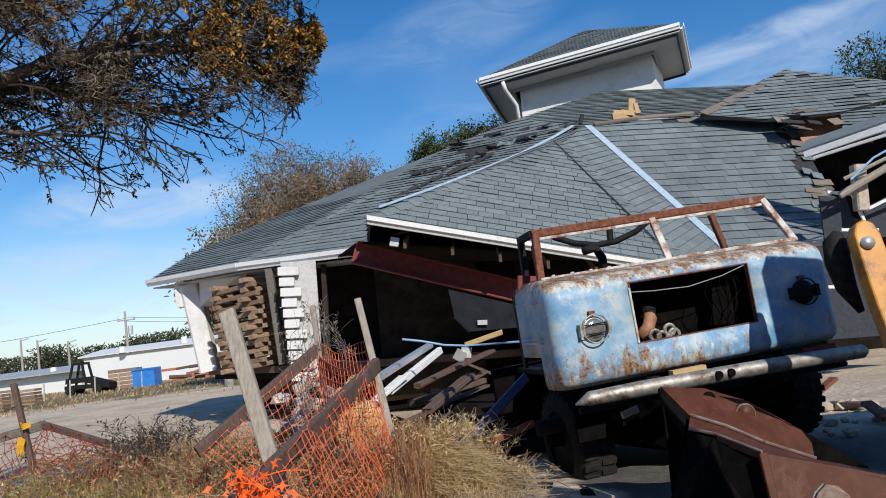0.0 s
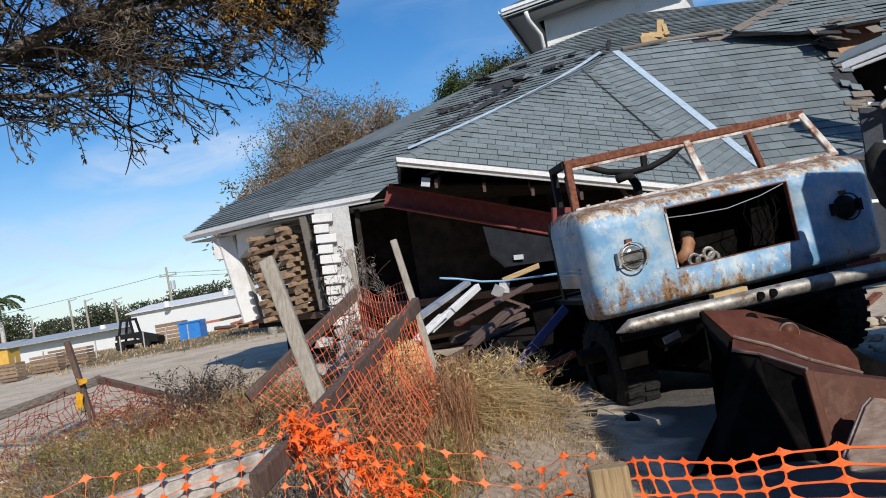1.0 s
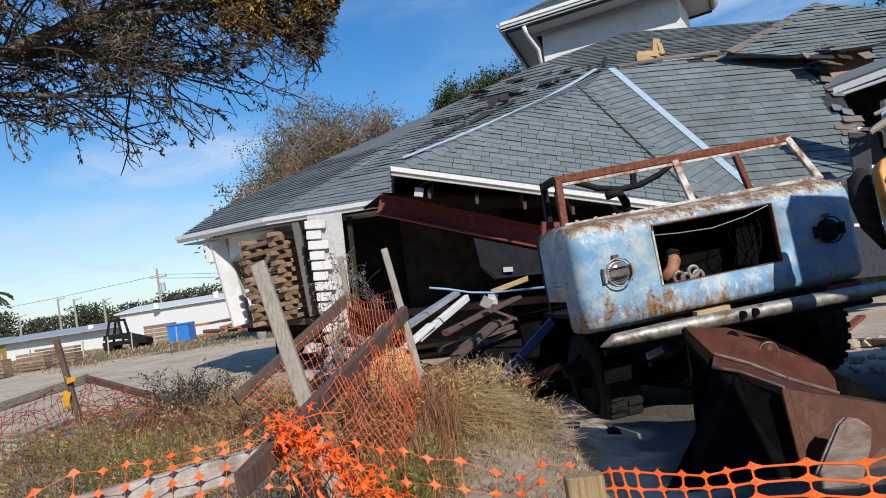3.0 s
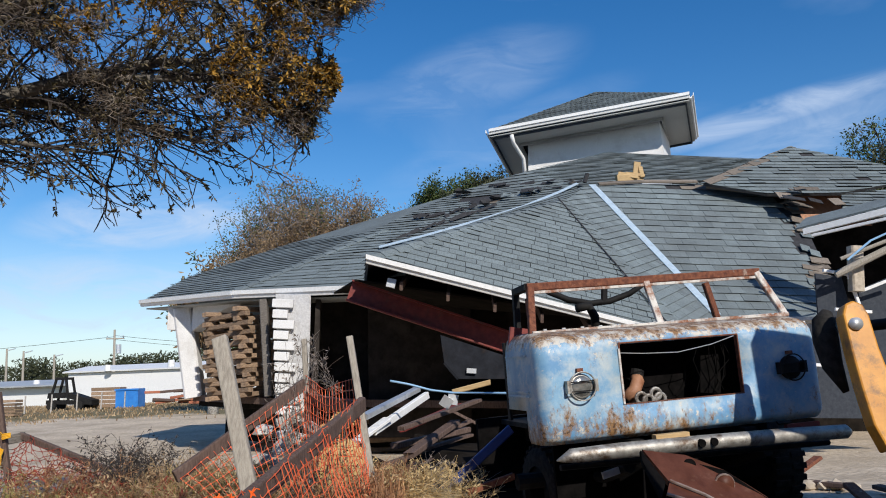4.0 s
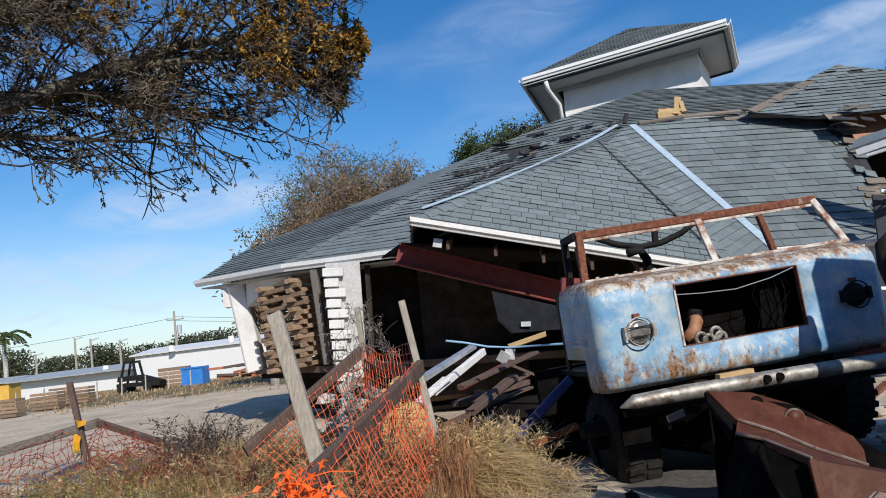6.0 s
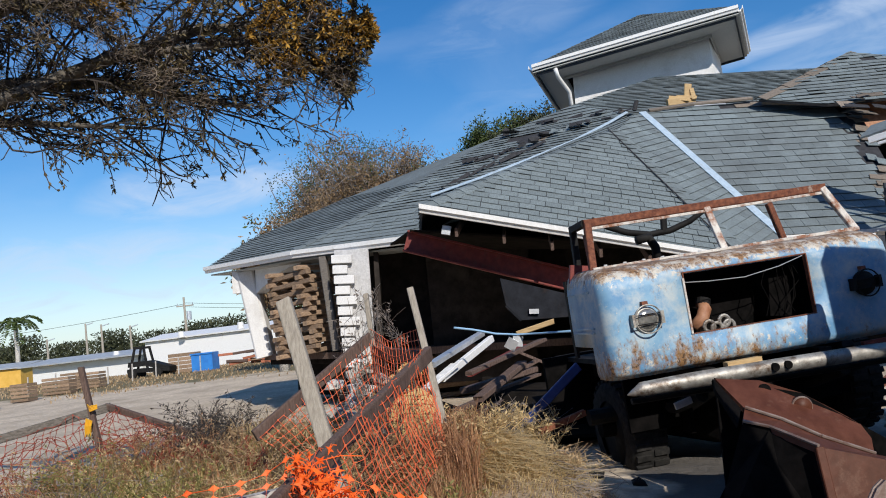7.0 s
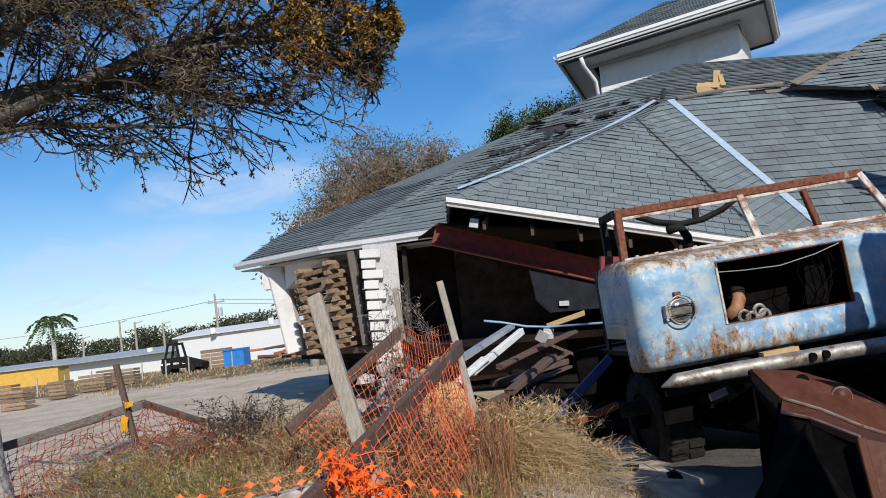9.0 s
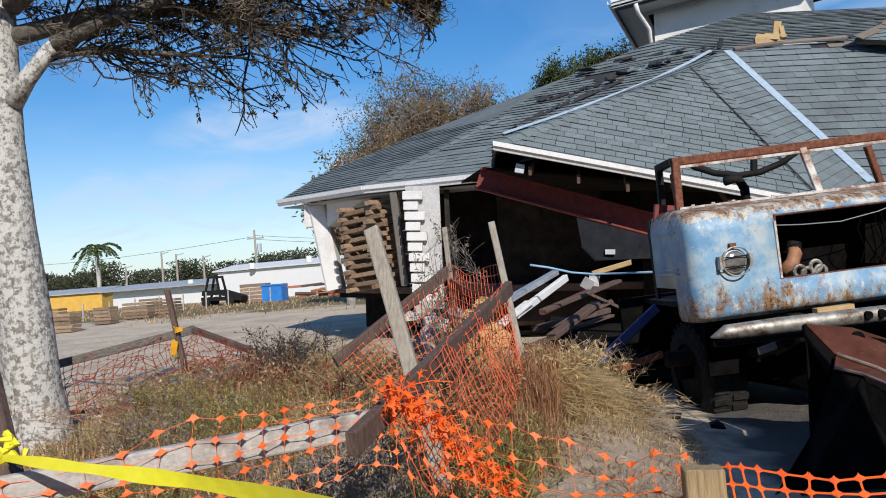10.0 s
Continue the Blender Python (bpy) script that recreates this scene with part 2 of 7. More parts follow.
# grey sheet metal with the shade on it put into its colour
M_SHADEMETAL = surf("shade_darkened_sheet", (0.008, 0.009, 0.012), (0.018, 0.02, 0.026), 8, 0.8, 0.3, c3=(0.03, 0.02, 0.016), scale3=5, amount3=0.45, shine=0.15)
M_BARK = surf("pale_bark", (0.16, 0.145, 0.13), (0.34, 0.315, 0.29), 26, 0.95, 0.9, c3=(0.60, 0.59, 0.56), scale3=19, amount3=0.62, stretch=(1, 1, 0.5), bump_dist=0.02, sharp=0.035)
M_TWIG = surf("dark_twig", (0.028, 0.023, 0.021), (0.075, 0.062, 0.054), 15, 0.9, 0.2)
M_TWIGPALE = surf("pale_twig", (0.17, 0.14, 0.12), (0.28, 0.24, 0.21), 5, 0.9, 0.0)
M_LEAFDARK = thin("dark_oak_leaf", (0.075, 0.06, 0.028), (0.17, 0.13, 0.06), 0.45, 0.3)
M_LEAFGOLD = thin("golden_oak_leaf", (0.36, 0.19, 0.03), (0.55, 0.33, 0.06), 0.45)
M_MOSS = thin("hanging_moss", (0.21, 0.165, 0.125), (0.34, 0.275, 0.215), 0.35, 0.35)
M_LEAFGREEN = thin("green_leaf", (0.05, 0.08, 0.02), (0.11, 0.145, 0.04), 0.4)
M_LEAFBROWN = thin("brown_leaf", (0.23, 0.15, 0.085), (0.35, 0.25, 0.14), 0.4)
M_FARLEAF = thin("far_leaf", (0.038, 0.048, 0.022), (0.085, 0.09, 0.04), 0.35, 0.2)
M_STRAW = thin("pale_straw", (0.60, 0.45, 0.22), (0.80, 0.64, 0.36), 0.3)
M_DRY = thin("dry_grass", (0.58, 0.43, 0.21), (0.76, 0.60, 0.34), 0.35)
M_REDWEED = thin("reddish_dead_weed", (0.38, 0.19, 0.095), (0.57, 0.34, 0.18), 0.4)
M_WEED = thin("brown_weed", (0.38, 0.25, 0.14), (0.57, 0.42, 0.24), 0.4)
M_GREENGRASS = thin("green_grass", (0.23, 0.215, 0.06), (0.40, 0.36, 0.13), 0.4)
M_ROOFGREY = surf("grey_sheet_roof", (0.34, 0.36, 0.38), (0.46, 0.48, 0.50), 2, 0.5, 0.1)
M_YELLOWWALL = surf("yellow_render", (0.62, 0.36, 0.06), (0.72, 0.44, 0.10), 2, 0.9, 0.1)
M_INSUL = surf("wood_chips", (0.52, 0.33, 0.12), (0.70, 0.50, 0.24), 40, 0.95, 0.8, vary=0.2)
M_CONCRETE = surf("broken_masonry", (0.42, 0.39, 0.35), (0.62, 0.59, 0.54), 12, 0.95, 0.6, vary=0.25)
M_STONE = surf("sandy_stone", (0.34, 0.285, 0.22), (0.52, 0.45, 0.36), 14, 0.95, 0.6, vary=0.25)
M_SOIL = surf("dry_soil", (0.20, 0.155, 0.11), (0.38, 0.31, 0.24), 25, 0.95, 0.6, vary=0.3)
M_BRICKRED = surf("red_brick", (0.32, 0.10, 0.055), (0.42, 0.16, 0.09), 20, 0.9, 0.4, vary=0.2)


def ground_material():
    m = surf("sandy_ground", (0.49, 0.39, 0.28), (0.76, 0.64, 0.49), 9, 0.95, 0.8, c3=(0.42, 0.335, 0.24), scale3=0.6, amount3=0.54, bump_dist=0.05, sharp=0.12)
    n, l = m.node_tree.nodes, m.node_tree.links
    b = n["Principled BSDF"]
    old = b.inputs["Base Color"].links[0].from_socket
    ge, sp = n.new("ShaderNodeNewGeometry"), n.new("ShaderNodeSeparateXYZ")
    l.new(ge.outputs["Position"], sp.inputs["Vector"])
    no = n.new("ShaderNodeTexNoise")
    no.inputs["Scale"].default_value, no.inputs["Detail"].default_value = 0.5, 6.0
    l.new(ge.outputs["Position"], no.inputs["Vector"])
    mu = n.new("ShaderNodeMath")
    mu.operation = "MULTIPLY_ADD"
    mu.inputs[1].default_value = 6.0
    l.new(no.outputs["Fac"], mu.inputs[0])
    l.new(sp.outputs["Y"], mu.inputs[2])
    mr = n.new("ShaderNodeMapRange")
    mr.inputs["From Min"].default_value, mr.inputs["From Max"].default_value = 37.5, 39.0
    l.new(mu.outputs["Value"], mr.inputs["Value"])
    gr = n.new("ShaderNodeMixRGB")
    gr.inputs["Color1"].default_value, gr.inputs["Color2"].default_value = (0.24, 0.18, 0.09, 1), (0.12, 0.115, 0.05, 1)
    l.new(no.outputs["Fac"], gr.inputs["Fac"])
    mx = n.new("ShaderNodeMixRGB")
    l.new(mr.outputs["Result"], mx.inputs["Fac"])
    l.new(old, mx.inputs["Color1"])
    l.new(gr.outputs["Color"], mx.inputs["Color2"])
    # brown earth of the bank and the mound
    sx, sy, so, ml = n.new("ShaderNodeMapRange"), n.new("ShaderNodeMapRange"), n.new("ShaderNodeMath"), n.new("ShaderNodeMath")
    n2 = n.new("ShaderNodeTexNoise")
    n2.inputs["Scale"].default_value, n2.inputs["Detail"].default_value = 2.2, 8.0
    l.new(ge.outputs["Position"], n2.inputs["Vector"])
    so.operation = "MULTIPLY_ADD"
    so.inputs[1].default_value = 0.9
    l.new(n2.outputs["Fac"], so.inputs[0])
    l.new(sp.outputs["X"], so.inputs[2])
    sx.inputs["From Min"].default_value, sx.inputs["From Max"].default_value = 1.08, 0.85
    l.new(so.outputs["Value"], sx.inputs["Value"])
    sy.inputs["From Min"].default_value, sy.inputs["From Max"].default_value = 9.6, 8.4
    l.new(sp.outputs["Y"], sy.inputs["Value"])
    ml.operation = "MULTIPLY"
    l.new(sx.outputs["Result"], ml.inputs[0])
    l.new(sy.outputs["Result"], ml.inputs[1])
    soil = n.new("ShaderNodeMixRGB")
    soil.inputs["Color1"].default_value, soil.inputs["Color2"].default_value = (0.18, 0.135, 0.095, 1), (0.48, 0.39, 0.30, 1)
    l.new(n2.outputs["Fac"], soil.inputs["Fac"])
    mz = n.new("ShaderNodeMixRGB")
    l.new(ml.outputs["Value"], mz.inputs["Fac"])
    l.new(mx.outputs["Color"], mz.inputs["Color1"])
    l.new(soil.outputs["Color"], mz.inputs["Color2"])
    # shade under the wreck and the bucket, painted into the sand as dark colour
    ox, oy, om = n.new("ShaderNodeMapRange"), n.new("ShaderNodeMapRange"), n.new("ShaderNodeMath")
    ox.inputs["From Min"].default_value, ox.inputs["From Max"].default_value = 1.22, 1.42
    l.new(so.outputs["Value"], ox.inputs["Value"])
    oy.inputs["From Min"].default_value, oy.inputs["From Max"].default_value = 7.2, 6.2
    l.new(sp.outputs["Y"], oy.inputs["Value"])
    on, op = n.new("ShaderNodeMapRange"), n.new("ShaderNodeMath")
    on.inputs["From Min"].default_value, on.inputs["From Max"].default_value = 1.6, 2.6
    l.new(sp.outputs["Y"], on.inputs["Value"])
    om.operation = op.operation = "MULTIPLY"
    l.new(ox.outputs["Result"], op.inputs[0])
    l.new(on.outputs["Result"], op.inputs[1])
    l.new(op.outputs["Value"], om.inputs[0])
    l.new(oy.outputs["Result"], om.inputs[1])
    under_shade, mo = n.new("ShaderNodeMixRGB"), n.new("ShaderNodeMixRGB")
    under_shade.inputs["Color1"].default_value, under_shade.inputs["Color2"].default_value = (0.05, 0.046, 0.043, 1), (0.15, 0.135, 0.12, 1)
    l.new(n2.outputs["Fac"], under_shade.inputs["Fac"])
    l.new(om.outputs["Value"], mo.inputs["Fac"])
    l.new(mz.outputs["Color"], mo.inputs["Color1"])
    l.new(under_shade.outputs["Color"], mo.inputs["Color2"])
    l.new(mo.outputs["Color"], b.inputs["Base Color"])
    return m


def van_paint():
    """Sun-bleached blue paint, flaked to primer and rust, most of all along the cowl and the seams."""
    m = surf("flaking_blue_paint", (0.12, 0.29, 0.50), (0.25, 0.44, 0.60), 5, 0.5, 0.15, c3=(0.50, 0.56, 0.57), scale3=4.5, amount3=0.52, sharp=0.10)
    n, l = m.node_tree.nodes, m.node_tree.links
    b = n["Principled BSDF"]
    old = b.inputs["Base Color"].links[0].from_socket
    tc, sp = n.new("ShaderNodeTexCoord"), n.new("ShaderNodeSeparateXYZ")
    l.new(tc.outputs["Object"], sp.inputs["Vector"])
    no = n.new("ShaderNodeTexNoise")
    no.inputs["Scale"].default_value, no.inputs["Detail"].default_value, no.inputs["Roughness"].default_value = 19.0, 12.0, 0.78
    l.new(tc.outputs["Object"], no.inputs["Vector"])
    up = n.new("ShaderNodeMapRange")
    up.inputs["From Min"].default_value, up.inputs["From Max"].default_value = 0.22, 0.34
    up.inputs["To Max"].default_value = 0.22
    l.new(sp.outputs["Z"], up.inputs["Value"])
    lo = n.new("ShaderNodeMapRange")
    lo.inputs["From Min"].default_value, lo.inputs["From Max"].default_value = -0.05, -0.26
    lo.inputs["To Max"].default_value = 0.15
    l.new(sp.outputs["Z"], lo.inputs["Value"])
    # the runs are worst below the lamp and the open grille
    sx, lx = n.new("ShaderNodeMapRange"), n.new("ShaderNodeMath")
    sx.inputs["From Min"].default_value, sx.inputs["From Max"].default_value = 0.55, -0.25
    sx.inputs["To Min"].default_value, sx.inputs["To Max"].default_value = 0.25, 1.0
    l.new(sp.outputs["X"], sx.inputs["Value"])
    lx.operation = "MULTIPLY"
    l.new(lo.outputs["Result"], lx.inputs[0])
    l.new(sx.outputs["Result"], lx.inputs[1])
    a1, a2 = n.new("ShaderNodeMath"), n.new("ShaderNodeMath")
    l.new(no.outputs["Fac"], a1.inputs[0])
    l.new(up.outputs["Result"], a1.inputs[1])
    l.new(a1.outputs["Value"], a2.inputs[0])
    wh = n.new("ShaderNodeMath")
    wh.operation = "MULTIPLY"
    wh.inputs[1].default_value = 0.45
    l.new(lx.outputs["Value"], wh.inputs[0])
    l.new(wh.outputs["Value"], a2.inputs[1])
    white = n.new("ShaderNodeMapRange")
    white.inputs["From Min"].default_value, white.inputs["From Max"].default_value = 0.60, 0.635
    l.new(a2.outputs["Value"], white.inputs["Value"])
    m1 = n.new("ShaderNodeMixRGB")
    m1.inputs["Color2"].default_value = (0.60, 0.57, 0.50, 1)
    l.new(white.outputs["Result"], m1.inputs["Fac"])
    l.new(old, m1.inputs["Color1"])
    ru = n.new("ShaderNodeMapRange")
    ru.inputs["From Min"].default_value, ru.inputs["From Max"].default_value = 0.585, 0.70
    no2 = n.new("ShaderNodeTexNoise")
    no2.inputs["Scale"].default_value, no2.inputs["Detail"].default_value, no2.inputs["Roughness"].default_value = 9.0, 14.0, 0.80
    mp = n.new("ShaderNodeMapping")
    mp.inputs["Location"].default_value = (3.1, 1.7, 0.4)
    mp.inputs["Scale"].default_value = (1.15, 1.0, 0.6)
    l.new(tc.outputs["Object"], mp.inputs["Vector"])
    l.new(mp.outputs["Vector"], no2.inputs["Vector"])
    a3, a4 = n.new("ShaderNodeMath"), n.new("ShaderNodeMath")
    l.new(no2.outputs["Fac"], a3.inputs[0])
    half = n.new("ShaderNodeMath")
    half.operation = "MULTIPLY"
    half.inputs[1].default_value = 0.85
    l.new(up.outputs["Result"], half.inputs[0])
    l.new(half.outputs["Value"], a3.inputs[1])
    l.new(a3.outputs["Value"], a4.inputs[0])
    l.new(lx.outputs["Value"], a4.inputs[1])
    l.new(a4.outputs["Value"], ru.inputs["Value"])
    m2 = n.new("ShaderNodeMixRGB")
    m2.inputs["Color2"].default_value = (0.27, 0.15, 0.065, 1)
    l.new(ru.outputs["Result"], m2.inputs["Fac"])
    l.new(m1.outputs["Color"], m2.inputs["Color1"])
    # dark pits and flecks, thickest in the rusted places
    pit, pr, pm, m3 = n.new("ShaderNodeTexNoise"), n.new("ShaderNodeMapRange"), n.new("ShaderNodeMath"), n.new("ShaderNodeMixRGB")
    pit.inputs["Scale"].default_value, pit.inputs["Detail"].default_value, pit.inputs["Roughness"].default_value = 48.0, 6.0, 0.7
    l.new(tc.outputs["Object"], pit.inputs["Vector"])
    pm.operation = "MULTIPLY_ADD"
    pm.inputs[1].default_value = 0.16
    l.new(ru.outputs["Result"], pm.inputs[0])
    l.new(pit.outputs["Fac"], pm.inputs[2])
    pr.inputs["From Min"].default_value, pr.inputs["From Max"].default_value = 0.665, 0.72
    pr.inputs["To Max"].default_value = 0.85
    l.new(pm.outputs["Value"], pr.inputs["Value"])
    m3.inputs["Color2"].default_value = (0.05, 0.03, 0.022, 1)
    l.new(pr.outputs["Result"], m3.inputs["Fac"])
    l.new(m2.outputs["Color"], m3.inputs["Color1"])
    l.new(m3.outputs["Color"], b.inputs["Base Color"])
    return m


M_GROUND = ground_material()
M_VAN = van_paint()

# ---- building tools ----


class Shape:
    """Vertices and faces of one part, gathered piece by piece."""

    def __init__(self):
        self.v, self.f = [], []

    def add(self, verts, faces):
        k = len(self.v)
        self.v += [tuple(p) for p in verts]
        self.f += [tuple(i + k for i in face) for face in faces]
        return self

    def box(self, size, m=None):
        x, y, z = (s / 2 for s in size)
        c = [Vector((a * x, b * y, d * z)) for d in (-1, 1) for b in (-1, 1) for a in (-1, 1)]
        if m is not None:
            c = [m @ p for p in c]
        return self.add(c, [(0, 2, 3, 1), (4, 5, 7, 6), (0, 1, 5, 4), (2, 6, 7, 3), (0, 4, 6, 2), (1, 3, 7, 5)])

    def beam(self, a, b, w, h, up=(0, 0, 1), chip=0.0):
        """A timber from a to b, w wide and h high, its edges taken off."""
        a, b = Vector(a), Vector(b)
        d = (b - a).normalized()
        s = d.cross(Vector(up)).normalized()
        t = s.cross(d)
        e = min(w, h) * 0.12
        ring = [(-w / 2, -h / 2 + e), (-w / 2 + e, -h / 2), (w / 2 - e, -h / 2), (w / 2, -h / 2 + e), (w / 2, h / 2 - e), (w / 2 - e, h / 2), (-w / 2 + e, h / 2), (-w / 2, h / 2 - e)]
        v = []
        for end, p in enumerate((a, b)):
            for x, y in ring:
                v.append(p + s * x + t * y + d * (random.uniform(-chip, chip) if chip else 0))
        f = [(i, (i + 1) % 8, 8 + (i + 1) % 8, 8 + i) for i in range(8)]
        return self.add(v, f + [tuple(range(7, -1, -1)), tuple(range(8, 16))])

    def tube(self, pts, radii, n=6, cap=True):
        pts = [Vector(p) for p in pts]
        if not isinstance(radii, (list, tuple)):
            radii = [radii] * len(pts)
        v = []
        side = None
        for i, p in enumerate(pts):
            d = (pts[min(i + 1, len(pts) - 1)] - pts[max(i - 1, 0)]).normalized()
            if side is None:
                side = d.orthogonal().normalized()
            side = (side - d * side.dot(d)).normalized()
            t = d.cross(side)
            v += [p + (side * math.cos(6.2832 * k / n) + t * math.sin(6.2832 * k / n)) * radii[i] for k in range(n)]
        f = [(i * n + k, i * n + (k + 1) % n, (i + 1) * n + (k + 1) % n, (i + 1) * n + k) for i in range(len(pts) - 1) for k in range(n)]
        if cap:
            f += [tuple(range(n - 1, -1, -1)), tuple(range((len(pts) - 1) * n, len(pts) * n))]
        return self.add(v, f)

    def slab(self, poly, thick):
        """A flat plate: the polygon and its copy thick below it along the normal."""
        p = [Vector(q) for q in poly]
        nrm = newell(p)
        n = len(p)
        return self.add(p + [q - nrm * thick for q in p], [tuple(range(n)), tuple(range(2 * n - 1, n - 1, -1))] + [(i, n + i, n + (i + 1) % n, (i + 1) % n) for i in range(n)])

    def rock(self, c, r, seed):
        """A broken lump."""
        rnd = random.Random(seed)
        bm = bmesh.new()
        bmesh.ops.create_icosphere(bm, subdivisions=1, radius=1)
        v = [Vector(c) + Vector((q.co.x * r[0], q.co.y * r[1], q.co.z * r[2])) * rnd.uniform(0.65, 1.15) for q in bm.verts]
        f = [tuple(q.index for q in face.verts) for face in bm.faces]
        bm.free()
        return self.add(v, f)


def lerp_line(pts, t):
    k = t * (len(pts) - 1)
    i = min(int(k), len(pts) - 2)
    return Vector(pts[i]).lerp(Vector(pts[i + 1]), k - i)


def newell(p):
    n = Vector((0, 0, 0))
    for a, b in zip(p, p[1:] + p[:1]):
        n += Vector(((a.y - b.y) * (a.z + b.z), (a.z - b.z) * (a.x + b.x), (a.x - b.x) * (a.y + b.y)))
    return n.normalized()


def mesh_of(name, shape, material, smooth=False):
    me = bpy.data.meshes.new(name)
    me.from_pydata(shape.v, [], shape.f)
    me.materials.append(material)
    if smooth:
        me.polygons.foreach_set("use_smooth", [True] * len(me.polygons))
    me.update()
    return me


def part(name, shape, material, parent, label="", smooth=False):
    ob = new(name, mesh_of(name, shape, material, smooth))
    ob.parent = parent
    if label:
        ob["label"] = label
    return ob


def thing(name, label, category, group="", kind="", at=None):
    ob = new(name)
    ob.empty_display_size = 0.2
    if at is not None:
        ob.matrix_world = at if isinstance(at, Matrix) else Matrix.Translation(at)
    return tagged(ob, label, category, group, kind)


def single(name, shape, material, label, category, group="", kind="", smooth=False):
    return tagged(new(name, mesh_of(name, shape, material, smooth)), label, category, group, kind)


def bevel(ob, width=0.01, segments=2):
    b = ob.modifiers.new("bevel", "BEVEL")
    b.width, b.segments, b.limit_method = width, segments, "ANGLE"
    return ob


def step(a, b, x):
    t = min(1, max(0, (x - a) / (b - a)))
    return t * t * (3 - 2 * t)


def ground_z(x, y):
    near = 0.30 * step(-3.2, -0.8, x) * step(11.0, 7.0, y)
    mound = 0.44 * math.exp(-(((x + 0.16) / 0.52) ** 2) - ((y - 4.9) / 1.15) ** 2)
    left = 0.54 * math.exp(-(((x + 2.7) / 1.6) ** 2) - ((y - 6.8) / 1.7) ** 2)
    rough = 0.05 * noise.noise(Vector((x * 0.7, y * 0.7, 0))) * step(45, 20, y) + 0.025 * noise.noise(Vector((x * 3, y * 3, 4))) * step(14, 9, y)
    far = 0.55 * step(20, 45, y)
    return near + mound + left + rough + far


def clip(poly, a, b):
    """The part of a flat polygon to the left of the line from a to b."""
    out = []
    side = [(b[0] - a[0]) * (p[1] - a[1]) - (b[1] - a[1]) * (p[0] - a[0]) for p in poly]
    for i, p in enumerate(poly):
        q, s, r = poly[(i + 1) % len(poly)], side[i], side[(i + 1) % len(poly)]
        if s >= 0:
            out.append(p)
        if s * r < 0:
            k = s / (s - r)
            out.append((p[0] + (q[0] - p[0]) * k, p[1] + (q[1] - p[1]) * k))
    return out

# ---- ground ----


def build_ground():
    xs = [-3000, -900, -300, -140, -80, -50, -35, -25] + [-18 + i * 0.5 for i in range(8)] + [-14 + i * 0.4 for i in range(20)] + [-6 + i * 0.14 for i in range(86)] + [6.2 + i * 0.6 for i in range(15)] + [16, 20, 30, 50, 90, 200, 600, 3000]
    ys = [-3000, -600, -150, -40, -15, -6, -2] + [-0.5 + i * 0.14 for i in range(90)] + [12.2 + i * 0.5 for i in range(36)] + [31, 33, 36, 40, 46, 55, 70, 100, 160, 300, 800, 3000]
    s = Shape()
    s.v = [(x, y, ground_z(x, y)) for y in ys for x in xs]
    w = len(xs)
    s.f = [(j * w + i, j * w + i + 1, (j + 1) * w + i + 1, (j + 1) * w + i) for j in range(len(ys) - 1) for i in range(w - 1)]
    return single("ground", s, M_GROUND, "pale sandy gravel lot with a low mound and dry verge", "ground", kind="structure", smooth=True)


build_ground()

# ---- the wrecked house ----
house = thing("house", "collapsed white stucco house with torn grey roof, raised on timber stacks", "house", at=TILT)
G0, G1, G2 = (-1.05, 12.30, 3.33), (3.12, 12.50, 2.35), (4.03, 12.50, 2.15)
HT, RT, RT2, V1 = (2.65, 15.50, 5.04), (3.331, 17.02, 5.707), (3.587, 17.371, 5.805), (5.071, 14.0, 2.60)
E0, E1, E2 = (-7.27, 19.90, 3.36), (-4.22, 16.90, 3.29), (-1.34, 15.45, 3.27)
HH, S3, S4 = (-1.13, 18.31, 4.93), (0.52, 19.69, 6.16), (2.38, 19.39, 6.70)
pieces = []


